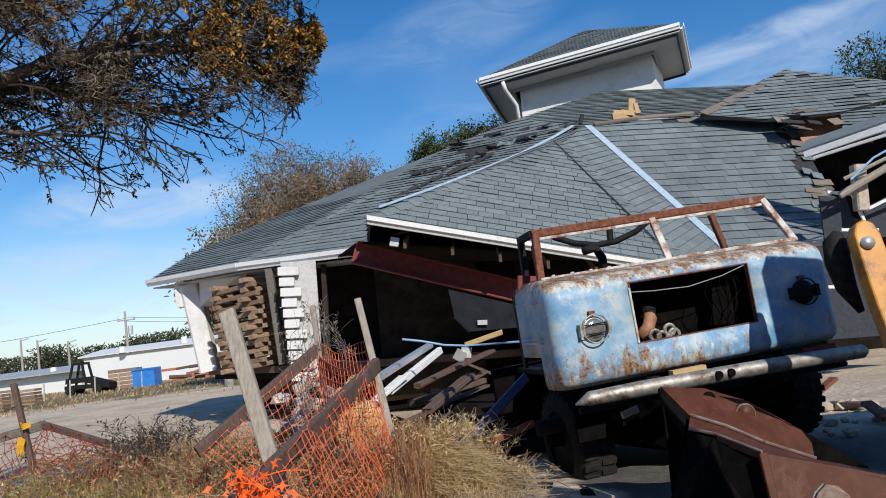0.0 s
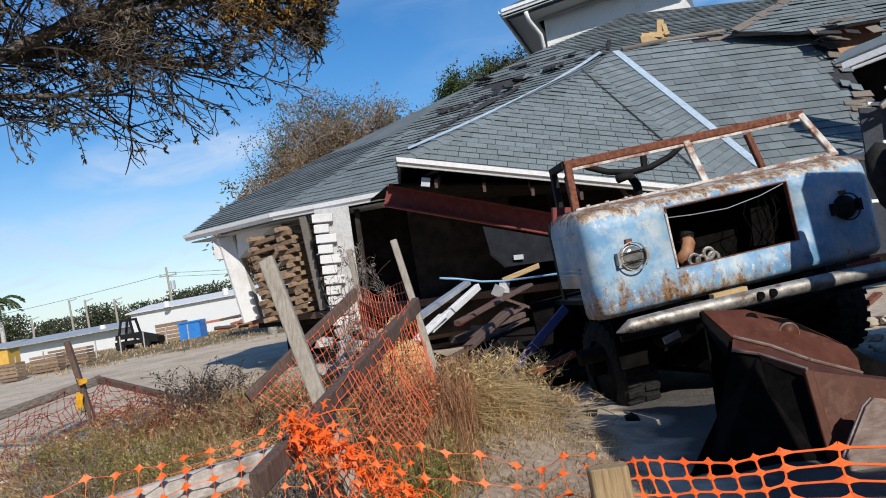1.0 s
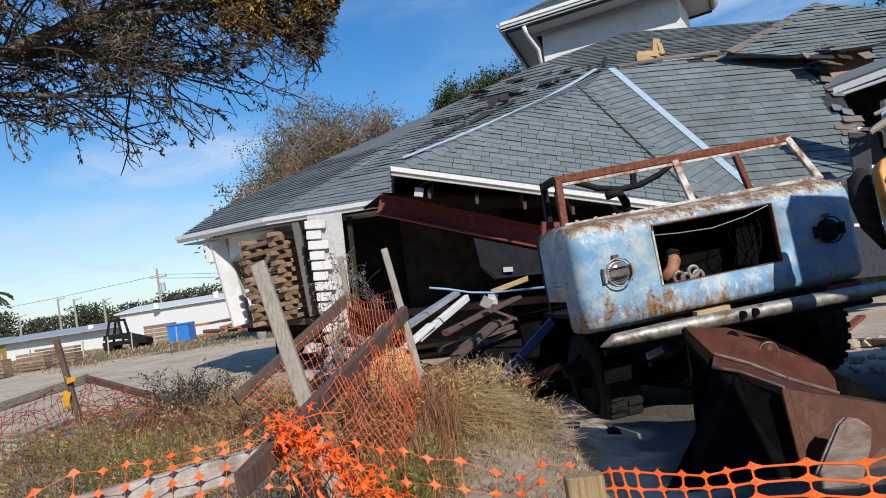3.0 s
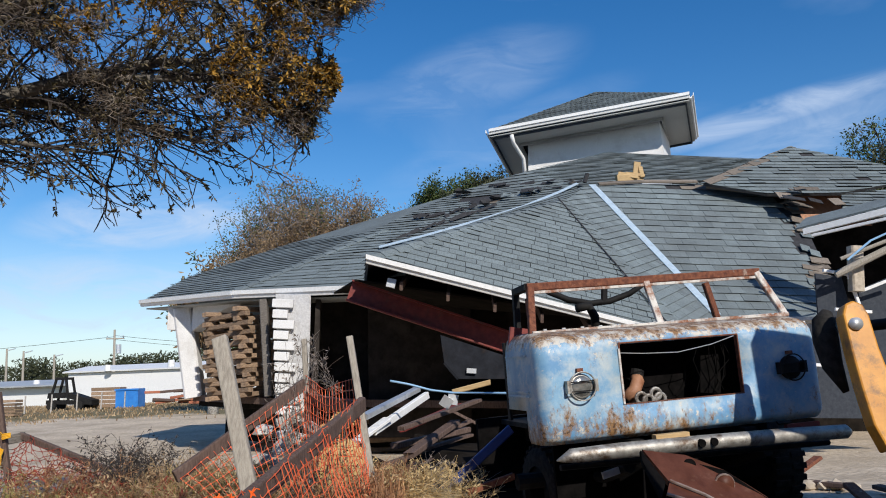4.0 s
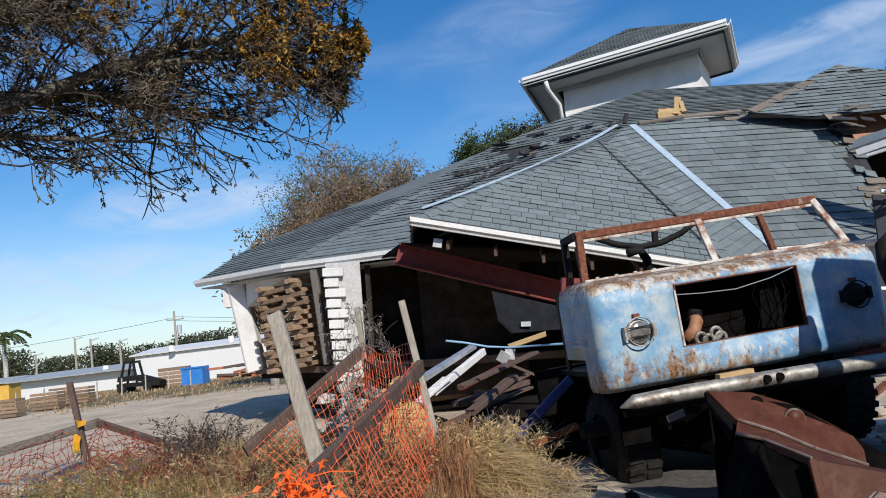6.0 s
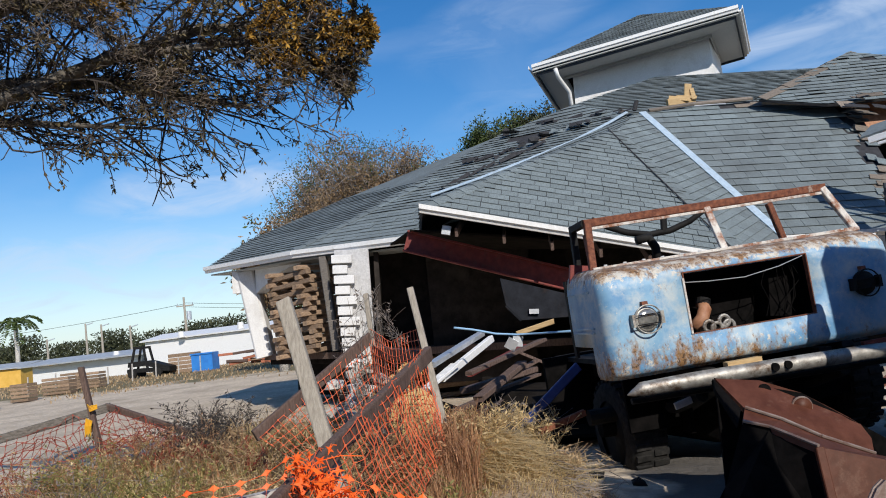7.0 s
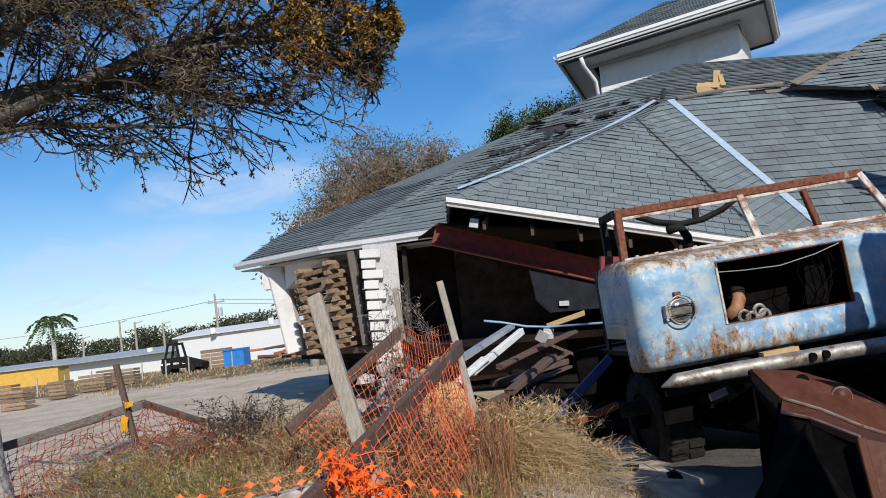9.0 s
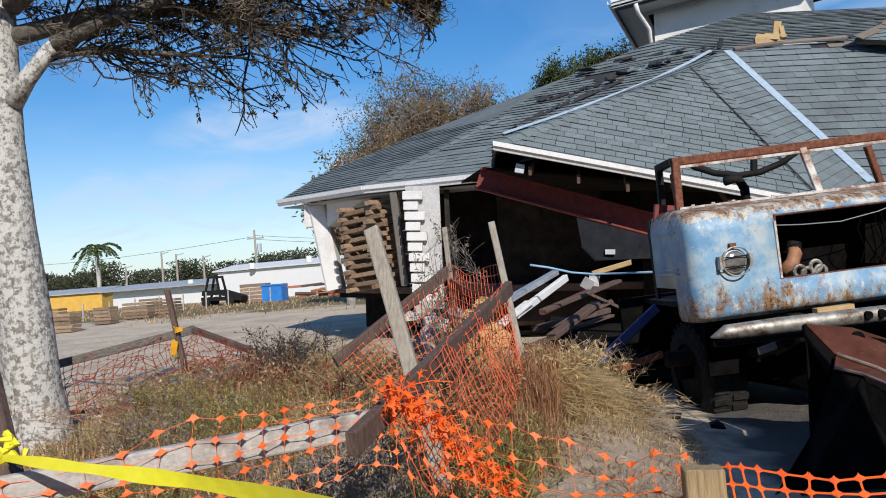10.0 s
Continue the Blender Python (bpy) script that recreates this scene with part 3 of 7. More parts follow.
def roof_face(name, poly, along, label="", single_tabs=0, torn=None, lift=0.0, seed=1, gone=0.0, course=0.162):
    """A roof slope: decking, and courses of overlapping shingle tabs clipped to its outline. along: the way of the courses."""
    rnd = random.Random(seed)
    p = [Vector(q) for q in poly]
    n = newell(p)
    if n.z < 0:
        p.reverse()
        n = newell(p)
    u = Vector(along)
    u = (u - n * u.dot(n)).normalized()
    v = n.cross(u)
    if v.z < 0:
        u, v = -u, -v
    o = p[0]
    flat = [((q - o).dot(u), (q - o).dot(v)) for q in p]
    deck = part(name, Shape().slab([o + u * a + v * b for a, b in flat], 0.05), M_FELT, house, label)
    us, vs = [a for a, b in flat], [b for a, b in flat]
    rows = int((max(vs) - min(vs)) / course) + 1
    joined, brown = Shape(), Shape()
    for r in range(rows):
        v0 = min(vs) + r * course
        bow = rnd.uniform(-0.004, 0.004)
        x = min(us) - rnd.choice((0.0, 0.11, 0.21)) - 0.32
        while x < max(us):
            w = 0.305 * rnd.uniform(0.82, 1.18)
            tab = [(x, v0 - 0.012), (x + w - 0.005, v0 - 0.012), (x + w - 0.005, v0 + course + 0.008), (x, v0 + course + 0.008)]
            x += w
            c = tab
            for i in range(len(flat)):
                c = clip(c, flat[i], flat[(i + 1) % len(flat)])
                if len(c) < 3:
                    break
            if len(c) < 3:
                continue
            mid = o + u * (tab[0][0] + 0.15) + v * (v0 + course * 0.5)
            miss = gone
            edge = 0.0
            if torn:
                edge = torn(mid)
                miss = max(miss, edge)
            if rnd.random() < miss:
                continue
            up = lift * rnd.random() ** 3
            h0, h1 = 0.022 + bow + up + rnd.uniform(0, 0.007), 0.003
            top = [o + u * a + v * b + n * (h0 + (h1 - h0) * min(1, max(0, (b - v0 + 0.012) / (course + 0.02))) + 0.004) for a, b in c]
            k = len(top)
            shape = (top + [q - n * 0.007 for q in top], [tuple(range(k))] + [(i, k + i, k + (i + 1) % k, (i + 1) % k) for i in range(k)])
            whole = all(min(abs(a - t[0]) + abs(b - t[1]) for t in tab) < 1e-6 for a, b in c) and k == 4
            if whole and single_tabs > 0:
                single_tabs -= 1
                base = o + u * tab[0][0] + v * v0 + n * (bow + 0.002 + up)
                k = w / 0.305
                pieces.append((deck, Matrix(((u.x * k, v.x, n.x, base.x), (u.y * k, v.y, n.y, base.y), (u.z * k, v.z, n.z, base.z), (0, 0, 0, 1)))))
            elif edge > 0.25 and rnd.random() < 0.6:
                brown.add(*shape)
            else:
                joined.add(*shape)
    if joined.v:
        ob = part("shingles", joined, M_SHINGLE, deck)
        ob["kind"] = "stuff"
    if brown.v:
        ob = part("torn_shingles", brown, M_TORN, deck)
        ob["kind"] = "stuff"
    return deck


def build_roof():
    along_left = Vector(E2) - Vector(E1)
    along_near = Vector(G1) - Vector(G0)

    def right_tear(q):
        edge = 7.28 + (q.z - 2.6) * 0.20
        return max(0.0, min(1.0, 0.15 + (q.x - edge + 0.1) * 4.0)) if q.x > edge - 0.16 else (0.85 if q.z > 5.72 and 5.2 < q.x < 6.2 else 0.0)

    def left_tear(q):
        d = abs((q - Vector((1.0, 18.6, 5.7))).length)
        return 0.75 if d < 0.55 and noise.noise(q * 2.3) > 0.0 else 0.0

    roof_face("roof_slope", [G0, G1, G2, HT], along_near, "grey shingle slope over the sunken wing", 230, lift=0.008, seed=3)
    roof_face("roof_slope", [G2, V1, HT], Vector(V1) - Vector(G2), "", 0, seed=4)
    roof_face("roof_slope", [HT, V1, RT2, RT], Vector(V1) - Vector(G2), "", 0, seed=15)
    roof_face("roof_slope", [RT, RT2, (3.62, 17.9, 5.96), (3.38, 17.87, 5.95)], (1, 0, 0), "", 0, seed=16)
    roof_face("roof_slope", [G0, HT, RT], Vector(HT) - Vector(G0), "", 0, seed=5)
    roof_face("roof_slope", [G0, RT, (-0.43, 16.99, 4.39)], Vector(HT) - Vector(G0), "", 0, seed=6)
    roof_face("roof_slope", [G0, (-0.43, 16.99, 4.39), E2], (0.3, 1, 0.1), "", 0, seed=7)
    roof_face("roof_slope", [E1, E2, (3.40, 17.85, 5.93), S3], along_left, "grey shingle slope with lifted dark patches", 70, torn=left_tear, lift=0.012, seed=8)
    roof_face("roof_slope", [E0, E1, HH, (-3.80, 21.30, 5.13), (-6.60, 21.36, 4.15)], Vector(E1) - Vector(E0), "", 0, seed=9)
    roof_face("roof_slope", [S3, (3.40, 17.88, 5.95), S4], along_left, "", 0, seed=10, lift=0.01)
    roof_face("roof_slope", [S4, (3.48, 17.85, 5.86), (8.24, 17.64, 5.59), (9.6, 22.0, 7.86), (4.98, 22.0, 8.0)], (1, 0, 0), "", 0, seed=11, lift=0.008)
    roof_face("roof_slope", [RT2, V1, (7.50, 14.1, 2.62), (8.15, 17.3, 5.506), (6.14, 17.7, 5.986)], (1, 0.02, 0), "grey shingle slope with a ragged torn end", 0, torn=right_tear, lift=0.008, seed=12, course=0.235)
    # the peak beside the hole
    roof_face("roof_slope", [(6.05, 17.12, 5.86), (7.3, 16.75, 5.50), (8.9, 16.75, 5.55), (10.8, 17.2, 6.0), (10.64, 17.75, 6.48), (8.72, 18.62, 7.15)], (1, 0, 0), "shingled peak beside a torn hole", 0, lift=0.03, seed=13, gone=0.02)
    roof_face("roof_slope", [(8.55, 16.0, 4.95), (11.3, 15.2, 4.6), (11.3, 17.0, 5.9), (8.95, 16.75, 5.55)], (1, -0.2, 0), "", 0, lift=0.03, seed=14, gone=0.05)
    # backs, so that the roof is closed from behind
    back = Shape()
    back.slab([HH, S3, (0.6, 24.5, 3.4), (-3.8, 24.5, 3.4), (-3.80, 21.30, 5.13)], 0.05)
    back.slab([S3, S4, (4.98, 22.0, 8.0), (4.98, 27, 4.6), (0.6, 24.5, 3.4)], 0.05)
    back.slab([(4.98, 22.0, 8.0), (9.6, 22.0, 7.86), (11, 27, 4.6), (4.98, 27, 4.6)], 0.05)
    back.slab([(-6.60, 21.36, 4.15), (-3.80, 21.30, 5.13), (-3.8, 24.5, 3.4), (-6.9, 24.0, 3.3)], 0.05)
    back.slab([(8.72, 18.62, 7.15), (10.64, 17.75, 6.48), (11.5, 21, 6.2), (9.0, 21.5, 7.2)], 0.05)
    part("rear_roof", back, M_SHINGLE, house)
    # valley flashing and hip caps
    part("flashing", Shape().beam(Vector(RT2) + Vector((0, -0.04, 0.05)), Vector(V1) + Vector((0, -0.04, 0.05)), 0.17, 0.02, (0.1, -0.6, 0.78)), M_FLASH, house, "pale blue-grey metal valley flashing")
    bend = [Vector(q) + Vector((0, -0.06, 0.06)) for q in ((-1.182, 17.143, 4.266), (-0.14, 17.126, 4.545), (1.01, 17.21, 4.909), (2.049, 17.347, 5.274), (2.88, 17.663, 5.681), (3.355, 17.923, 5.959))]
    f = Shape()
    for a, b in zip(bend, bend[1:]):
        f.beam(a, b, 0.085, 0.02, (-0.1, -0.62, 0.75))
    part("flashing", f, M_FLASH, house, "bent pale metal flashing along the sunken wing")
    # the cut upper edge of the right-hand slope
    for a, b in (((3.75, 17.42, 5.90), (4.75, 17.5, 5.99)), ((4.75, 17.5, 5.99), (6.05, 17.55, 6.02)), ((6.2, 17.4, 5.86), (7.9, 17.2, 5.62))):
        part("cut_edge", Shape().beam(a, b, 0.12, 0.05, (0, -0.5, 0.8)), M_TORN, house, "grey-brown cut edge of the roof covering")
    for a, b, k, near, far in ((G0, HT, 17, G2, RT), (E1, HH, 14, E2, E0), (G2, HT, 15, G1, V1), ((6.05, 17.12, 5.88), (8.72, 18.62, 7.17), 4, (8.9, 16.75, 5.55), (7.0, 21.0, 6.6))):
        a, b = Vector(a), Vector(b)
        d = (b - a).normalized()
        e1, e2 = [(Vector(q) - a - d * (Vector(q) - a).dot(d)).normalized() * (0.20 if k == 4 else 0.15) for q in (near, far)]
        n = d.cross(Vector((0, 0, 1)).cross(d)).normalized()
        n = n if n.z > 0 else -n
        for i in range(k):
            p, q = a.lerp(b, i / k) + n * 0.050, a.lerp(b, (i + 1.15) / k) + n * 0.030
            top = [p + e1, p, p + e2, q + e1, q, q + e2]
            c = Shape().add(top + [v - n * 0.012 for v in top], [(0, 1, 4, 3), (1, 2, 5, 4), (0, 6, 7, 1), (1, 7, 8, 2), (3, 9, 6, 0), (2, 8, 11, 5)])
            part("hip_cap", c, M_TORN if k == 4 else M_SHINGLE, house)
    # shadow line beside the hip caps, laid on as a thin dark strip
    hip = [Vector(q) for q in (G2, HT)]
    side = (Vector(G1) - hip[0]).normalized() * 0.18 + Vector((0, -0.04, 0.06))
    part("hip_shadow_strip", Shape().beam(hip[0] + side, hip[1] + side * 0.9, 0.022, 0.012, (0, -0.6, 0.8)), M_FELT, house, "raised dark strip standing in for the shadow line along the hip")
    # torn shingle flaps and boards where the roof is broken
    rnd = random.Random(5)
    crack = [Vector(q) for q in ((-1.0, 17.5, 4.35), (0.0, 18.0, 4.95), (1.0, 18.55, 5.6), (2.0, 18.25, 5.78), (3.2, 17.95, 5.97))]
    for i in range(46):
        t = rnd.random()
        k = t * 3.999
        c = crack[int(k)].lerp(crack[int(k) + 1], k - int(k)) + Vector((rnd.uniform(-0.2, 0.2), rnd.gauss(0, 0.12), rnd.uniform(0.0, 0.08)))
        m = Matrix.Translation(c) @ Euler((rnd.uniform(0.3, 1.0), rnd.uniform(-0.4, 0.4), rnd.uniform(-1, 1))).to_matrix().to_4x4()
        part("shingle_flap", Shape().box((rnd.uniform(0.10, 0.38), rnd.uniform(0.06, 0.16), 0.012), m), rnd.choice((M_FELT, M_FELT, M_SHINGLE)), house)
    for i in range(30):
        t = rnd.random()
        c = Vector((7.40 + 0.65 * t + rnd.uniform(-0.2, 0.08), 14.2 + 3.1 * t, 2.74 + 2.85 * t + rnd.uniform(-0.03, 0.06)))
        m = Matrix.Translation(c) @ Euler((0.74 + rnd.uniform(-0.1, 0.12), rnd.uniform(-0.08, 0.3), rnd.uniform(-0.12, 0.12))).to_matrix().to_4x4()
        part("shingle_flap", Shape().box((rnd.uniform(0.2, 0.4), rnd.uniform(0.12, 0.25), 0.012), m), rnd.choice((M_TORN, M_SHINGLE, M_TORN)), house)
    # long curled strips of felt along the cracks of the left-hand slope
    cracks = [((1.348, 19.30, 6.21), (2.531, 18.65, 6.166), (3.46, 17.88, 5.99)), ((-0.52, 18.4, 5.18), (0.4, 18.3, 5.30), (1.165, 18.15, 5.50), (1.69, 18.6, 5.90)), ((-1.0, 17.5, 4.42), (-0.2, 17.6, 4.75), (0.9, 17.8, 5.22), (2.2, 18.0, 5.68))]
    for line in cracks:
        line = [Vector(q) for q in line]
        for i in range(16):
            t = rnd.random() * 0.9
            a, b = lerp_line(line, t), lerp_line(line, min(1, t + rnd.uniform(0.05, 0.16)))
            off = Vector((0, rnd.gauss(0, 0.07), rnd.uniform(0.03, 0.09)))
            part("felt_strip", Shape().beam(a + off, b + off + Vector((0, 0, rnd.uniform(-0.02, 0.06))), rnd.uniform(0.04, 0.11), 0.012, (0.1, -0.5 - rnd.random(), 0.7)), M_FELT, house)
    for c, size in (((0.62, 19.4, 6.12), (0.16, 0.03, 0.34)), ((0.72, 19.2, 6.10), (0.5, 0.3, 0.02)), ((1.20, 18.0, 5.58), (0.26, 0.16, 0.16)), ((1.5, 18.3, 5.78), (0.35, 0.2, 0.10)), ((-0.9, 17.3, 4.42), (0.25, 0.15, 0.10))):
        part("torn_felt", Shape().rock(c, [q * 0.6 for q in size], int(c[0] * 100)), M_FELT, house, "torn black roofing felt")
    for i in range(12):
        c = Vector((rnd.uniform(7.0, 9.3), rnd.uniform(16.2, 16.9), rnd.uniform(5.25, 5.65)))
        m = Matrix.Translation(c) @ Euler((rnd.uniform(0.3, 0.8), rnd.uniform(-0.25, 0.25), rnd.uniform(-0.4, 0.4))).to_matrix().to_4x4()
        part("shingle_flap", Shape().box((rnd.uniform(0.2, 0.6), rnd.uniform(0.15, 0.3), 0.012), m), rnd.choice((M_FELT, M_TORN, M_TORN)), house)
    part("broken_decking", Shape().slab([(7.2, 17.5, 5.75), (9.8, 17.5, 5.75), (9.8, 17.15, 4.95), (7.2, 17.15, 4.95)], 0.03), M_HOSE, house, "brown broken plywood decking in the hole")
    for a, b in (((3.45, 17.5, 5.95), (3.52, 17.5, 6.16)), ((4.5, 18.05, 6.08), (5.7, 18.3, 6.14))):
        part("vent_pipe" if a[0] < 4 else "loose_rod", Shape().tube([a, b], 0.05 if a[0] < 4 else 0.012, 8), M_FELT if a[0] < 4 else M_METAL, house)
    for a, b, w, h in (((4.78, 18.1, 6.20), (4.84, 18.12, 6.62), 0.16, 0.07), ((4.92, 18.0, 6.22), (4.90, 18.1, 6.50), 0.10, 0.06), ((4.28, 17.9, 6.16), (4.95, 18.1, 6.22), 0.16, 0.09), ((4.35, 18.0, 6.30), (4.80, 17.95, 6.22), 0.10, 0.05), ((4.55, 18.1, 6.34), (4.98, 18.0, 6.26), 0.07, 0.05)):
        part("pine_block", Shape().beam(a, b, w, h, (0, 1, 0)), M_PINE, house, "splintered fresh pine block on the roof")


build_roof()


def gutter(a, b, size=0.15):
    """A white eaves gutter with its lip and a board behind it."""
    a, b = Vector(a), Vector(b)
    d = (b - a).normalized()
    out = Vector((d.y, -d.x, 0)).normalized()
    prof = [(0.0, 0.02), (0.0, -size), (0.06, -size), (0.085, -size * 0.55), (0.12, -size * 0.5), (0.125, 0.012), (0.105, 0.012), (0.10, -size * 0.4), (0.02, -size * 0.8)]
    v = [p + out * x + Vector((0, 0, z)) for p in (a, b) for x, z in prof]
    k = len(prof)
    s = Shape().add(v, [(i, (i + 1) % k, k + (i + 1) % k, k + i) for i in range(k)] + [tuple(range(k - 1, -1, -1)), tuple(range(k, 2 * k))])
    return part("gutter", s, M_TRIM, house, "white metal gutter")


def build_walls():
    gutter((-1.05, 12.29, 3.375), (4.03, 12.49, 2.18), 0.12)
    gutter(E0, E1, 0.15)
    gutter(E1, (-1.2, 15.38, 3.27), 0.15)
    gutter(V1, (7.08, 14.1, 2.623), 0.10)
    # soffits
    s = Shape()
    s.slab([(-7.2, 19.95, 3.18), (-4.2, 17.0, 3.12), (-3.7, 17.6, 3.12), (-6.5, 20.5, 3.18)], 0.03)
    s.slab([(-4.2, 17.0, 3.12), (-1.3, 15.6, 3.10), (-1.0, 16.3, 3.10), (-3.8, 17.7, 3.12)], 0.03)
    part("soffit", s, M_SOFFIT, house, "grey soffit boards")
    # porch corner column with its arch
    a, b = Vector((-6.02, 19.2, 3.12)), Vector((-5.62, 19.2, 1.0))
    col = Shape().beam(a, b, 0.44, 0.44, (0, 1, 0))
    bevel(part("column", col, M_STUCCO, house, "leaning white stucco column, broken off at its foot"), 0.01)
    arch = Shape()
    for i in range(11):
        t0 = i / 10
        z0, x0, y0 = 2.55 + 0.52 * math.sin(math.pi / 2 * t0), -5.75 + 1.5 * t0, 19.0 - 1.5 * t0
        arch.v += [(x0, y0, z0), (x0, y0, 3.14), (x0 + 0.2, y0 + 0.2, 3.14), (x0 + 0.2, y0 + 0.2, z0)]
    arch.f = [(4 * i + k, 4 * i + (k + 1) % 4, 4 * i + 4 + (k + 1) % 4, 4 * i + 4 + k) for i in range(10) for k in range(4)]
    part("arch_springer", Shape().box((0.5, 0.5, 0.55), pose(-6.1, 19.3, 2.87)), M_STUCCO, house)
    part("arch", arch, M_STUCCO, house, "white stucco porch arch")
    # quoined pier
    pier = Shape().slab([(-2.98, 15.86, 0.62), (-2.43, 15.95, 0.62), (-2.46, 15.95, 3.14), (-3.16, 15.86, 3.14)], 0.45)
    bevel(part("pier", pier, M_PIER, house, "white stucco pier with quoins, crumbling at its foot"), 0.01)
    for i in range(11):
        w = 0.30 if i % 2 else 0.42
        x, z = -3.20 + i * 0.016, 3.04 - i * 0.21
        bevel(part("quoin", Shape().box((w, 0.10, 0.17), pose(x + w / 2, 15.80, z - 0.095, 0, 2, 0)), M_STUCCO, house), 0.012)
    for k, (x, z, w) in enumerate(((-2.72, 0.72, 0.22), (-2.55, 0.86, 0.15), (-2.90, 0.62, 0.2), (-2.62, 1.02, 0.1))):
        part("broken_plaster", Shape().rock((x, 15.82, z), (w, 0.12, w * 0.8), 60 + k), M_CONCRETE, house)
    part("jamb", Shape().beam((-3.55, 16.6, 3.1), (-3.35, 16.6, 1.1), 0.16, 0.2, (0, 1, 0)), M_DRIFT, house)
    # the raised floor and its edge beams
    part("floor_slab", Shape().slab([(-5.7, 19.3, 1.06), (-3.5, 16.9, 1.06), (-2.2, 16.0, 1.06), (5.8, 15.6, 1.06), (5.8, 23.0, 1.06), (-3.0, 23.0, 1.06)], 0.14), M_WOODBROWN, house, "dark raised timber floor")
    # beam given near-black for the shade it lies in
    part("floor_beam", Shape().beam((-5.5, 19.3, 0.86), (-2.3, 16.15, 0.86), 0.12, 0.12), M_SHADEDARK, house, "floor beam coloured near-black for the shade under the house")
    # near-black sheets added to block light where the underfloor is only shaded
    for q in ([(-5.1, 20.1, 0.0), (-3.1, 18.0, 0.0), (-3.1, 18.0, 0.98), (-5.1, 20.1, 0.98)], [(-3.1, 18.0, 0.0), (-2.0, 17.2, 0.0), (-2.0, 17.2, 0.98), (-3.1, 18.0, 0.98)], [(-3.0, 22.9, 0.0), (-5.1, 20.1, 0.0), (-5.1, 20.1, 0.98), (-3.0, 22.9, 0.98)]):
        part("underfloor_blocker", Shape().slab(q, 0.05), M_SHADEDARK, house, "near-black sheets added where shade lies under the floor")
    # the inside: inner wall and ceiling colours are near-black for its shade
    part("inner_wall", Shape().slab([(-3.0, 17.3, 0.0), (5.5, 17.3, 0.0), (5.5, 17.3, 4.6), (-3.0, 17.3, 3.4)], 0.1), M_SHADEWALL, house, "grey inner wall darkened in colour for the shade inside")
    part("inner_wall", Shape().slab([(-2.5, 17.2, 0.4), (-2.4, 16.2, 0.4), (-2.4, 16.2, 3.2), (-2.5, 17.2, 3.2)], 0.1), M_SHADEWALL, house)
    part("inner_wall", Shape().slab([(-1.25, 16.4, 0.3), (0.85, 16.6, 0.3), (0.80, 16.6, 3.3), (-1.35, 16.4, 3.3)], 0.08), M_SHADEWALL, house)
    part("inner_wall", Shape().slab([(1.5, 15.5, 0.0), (7.5, 15.5, 0.0), (7.5, 15.5, 3.8), (1.5, 15.5, 3.2)], 0.1), M_SHADEDARK, house)
    part("inner_wall", Shape().slab([(6.0, 17.6, 0.0), (14, 17.6, 0.0), (14, 17.6, 5.2), (6.0, 17.6, 5.2)], 0.1), M_SHADEDARK, house)
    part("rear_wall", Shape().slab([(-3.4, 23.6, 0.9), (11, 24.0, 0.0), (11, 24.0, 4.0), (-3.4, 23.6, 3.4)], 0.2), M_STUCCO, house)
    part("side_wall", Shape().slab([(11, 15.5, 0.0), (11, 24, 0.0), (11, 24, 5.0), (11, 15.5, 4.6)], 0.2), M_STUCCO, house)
    part("ceiling_board", Shape().slab([(-1.3, 13.2, 3.12), (3.7, 13.2, 2.45), (5.2, 15.0, 2.60), (6.0, 17.3, 3.6), (-2.4, 17.3, 3.2)], 0.03), M_SHADEDARK, house)
    # ceiling joists seen under the sunken eave
    for i in range(6):
        x = -0.5 + i * 0.75
        part("rafter", Shape().beam((x, 12.5, 3.05 - (x + 1.05) * 0.22), (x + 0.1, 15.2, 3.6 - (x + 1.05) * 0.1), 0.05, 0.14), M_WOODBROWN, house)
    part("junction_box", Shape().box((0.14, 0.1, 0.14), pose(-0.66, 12.55, 2.98, 0, 12, 0)), M_METAL, house)
    # tower
    def out(x, y, z):
        """The tower stands behind the ridge."""
        return (x * 1.17, y * 1.17, 1.45 + (z - 1.45) * 1.17)

    for q in ([(2.52, 20.3, 6.2), (5.98, 19.55, 6.2), (5.82, 19.55, 8.28), (2.50, 20.3, 7.86)], [(5.98, 19.55, 6.2), (6.75, 21.2, 6.2), (6.55, 21.2, 8.3), (5.82, 19.55, 8.28)], [(3.2, 23.4, 6.0), (2.52, 20.3, 6.2), (2.50, 20.3, 7.86), (3.2, 23.4, 8.0)], [(6.75, 21.2, 6.2), (3.2, 23.4, 6.0), (3.2, 23.4, 8.0), (6.55, 21.2, 8.3)]):
        part("tower_wall", Shape().slab([out(*p) for p in q], 0.15), M_STUCCO, house, "white stucco tower wall")
    A, B, C, D, T = (1.665, 22.93, 8.922), (7.265, 21.41, 9.61), (8.677, 25.2, 9.593), (2.81, 27.85, 9.0), (5.265, 24.6, 10.811)
    roof_face("tower_roof", [A, B, T], Vector(B) - Vector(A), "low hipped shingle roof on the tower", 0, seed=21)
    roof_face("tower_roof", [B, C, T], Vector(C) - Vector(B), "", 0, seed=22)
    roof_face("tower_roof", [C, D, T], Vector(D) - Vector(C), "", 0, seed=23)
    roof_face("tower_roof", [D, A, T], Vector(A) - Vector(D), "", 0, seed=24)
    for a, b in ((A, B), (B, C), (C, D), (D, A)):
        gutter(a, b, 0.15)
    drop = Vector((0, 0, -0.18))
    inner = [Vector(out(*p)) for p in ((2.3, 20.25, 7.72), (5.85, 19.4, 8.21), (6.7, 21.6, 8.20), (3.0, 23.2, 7.80))]
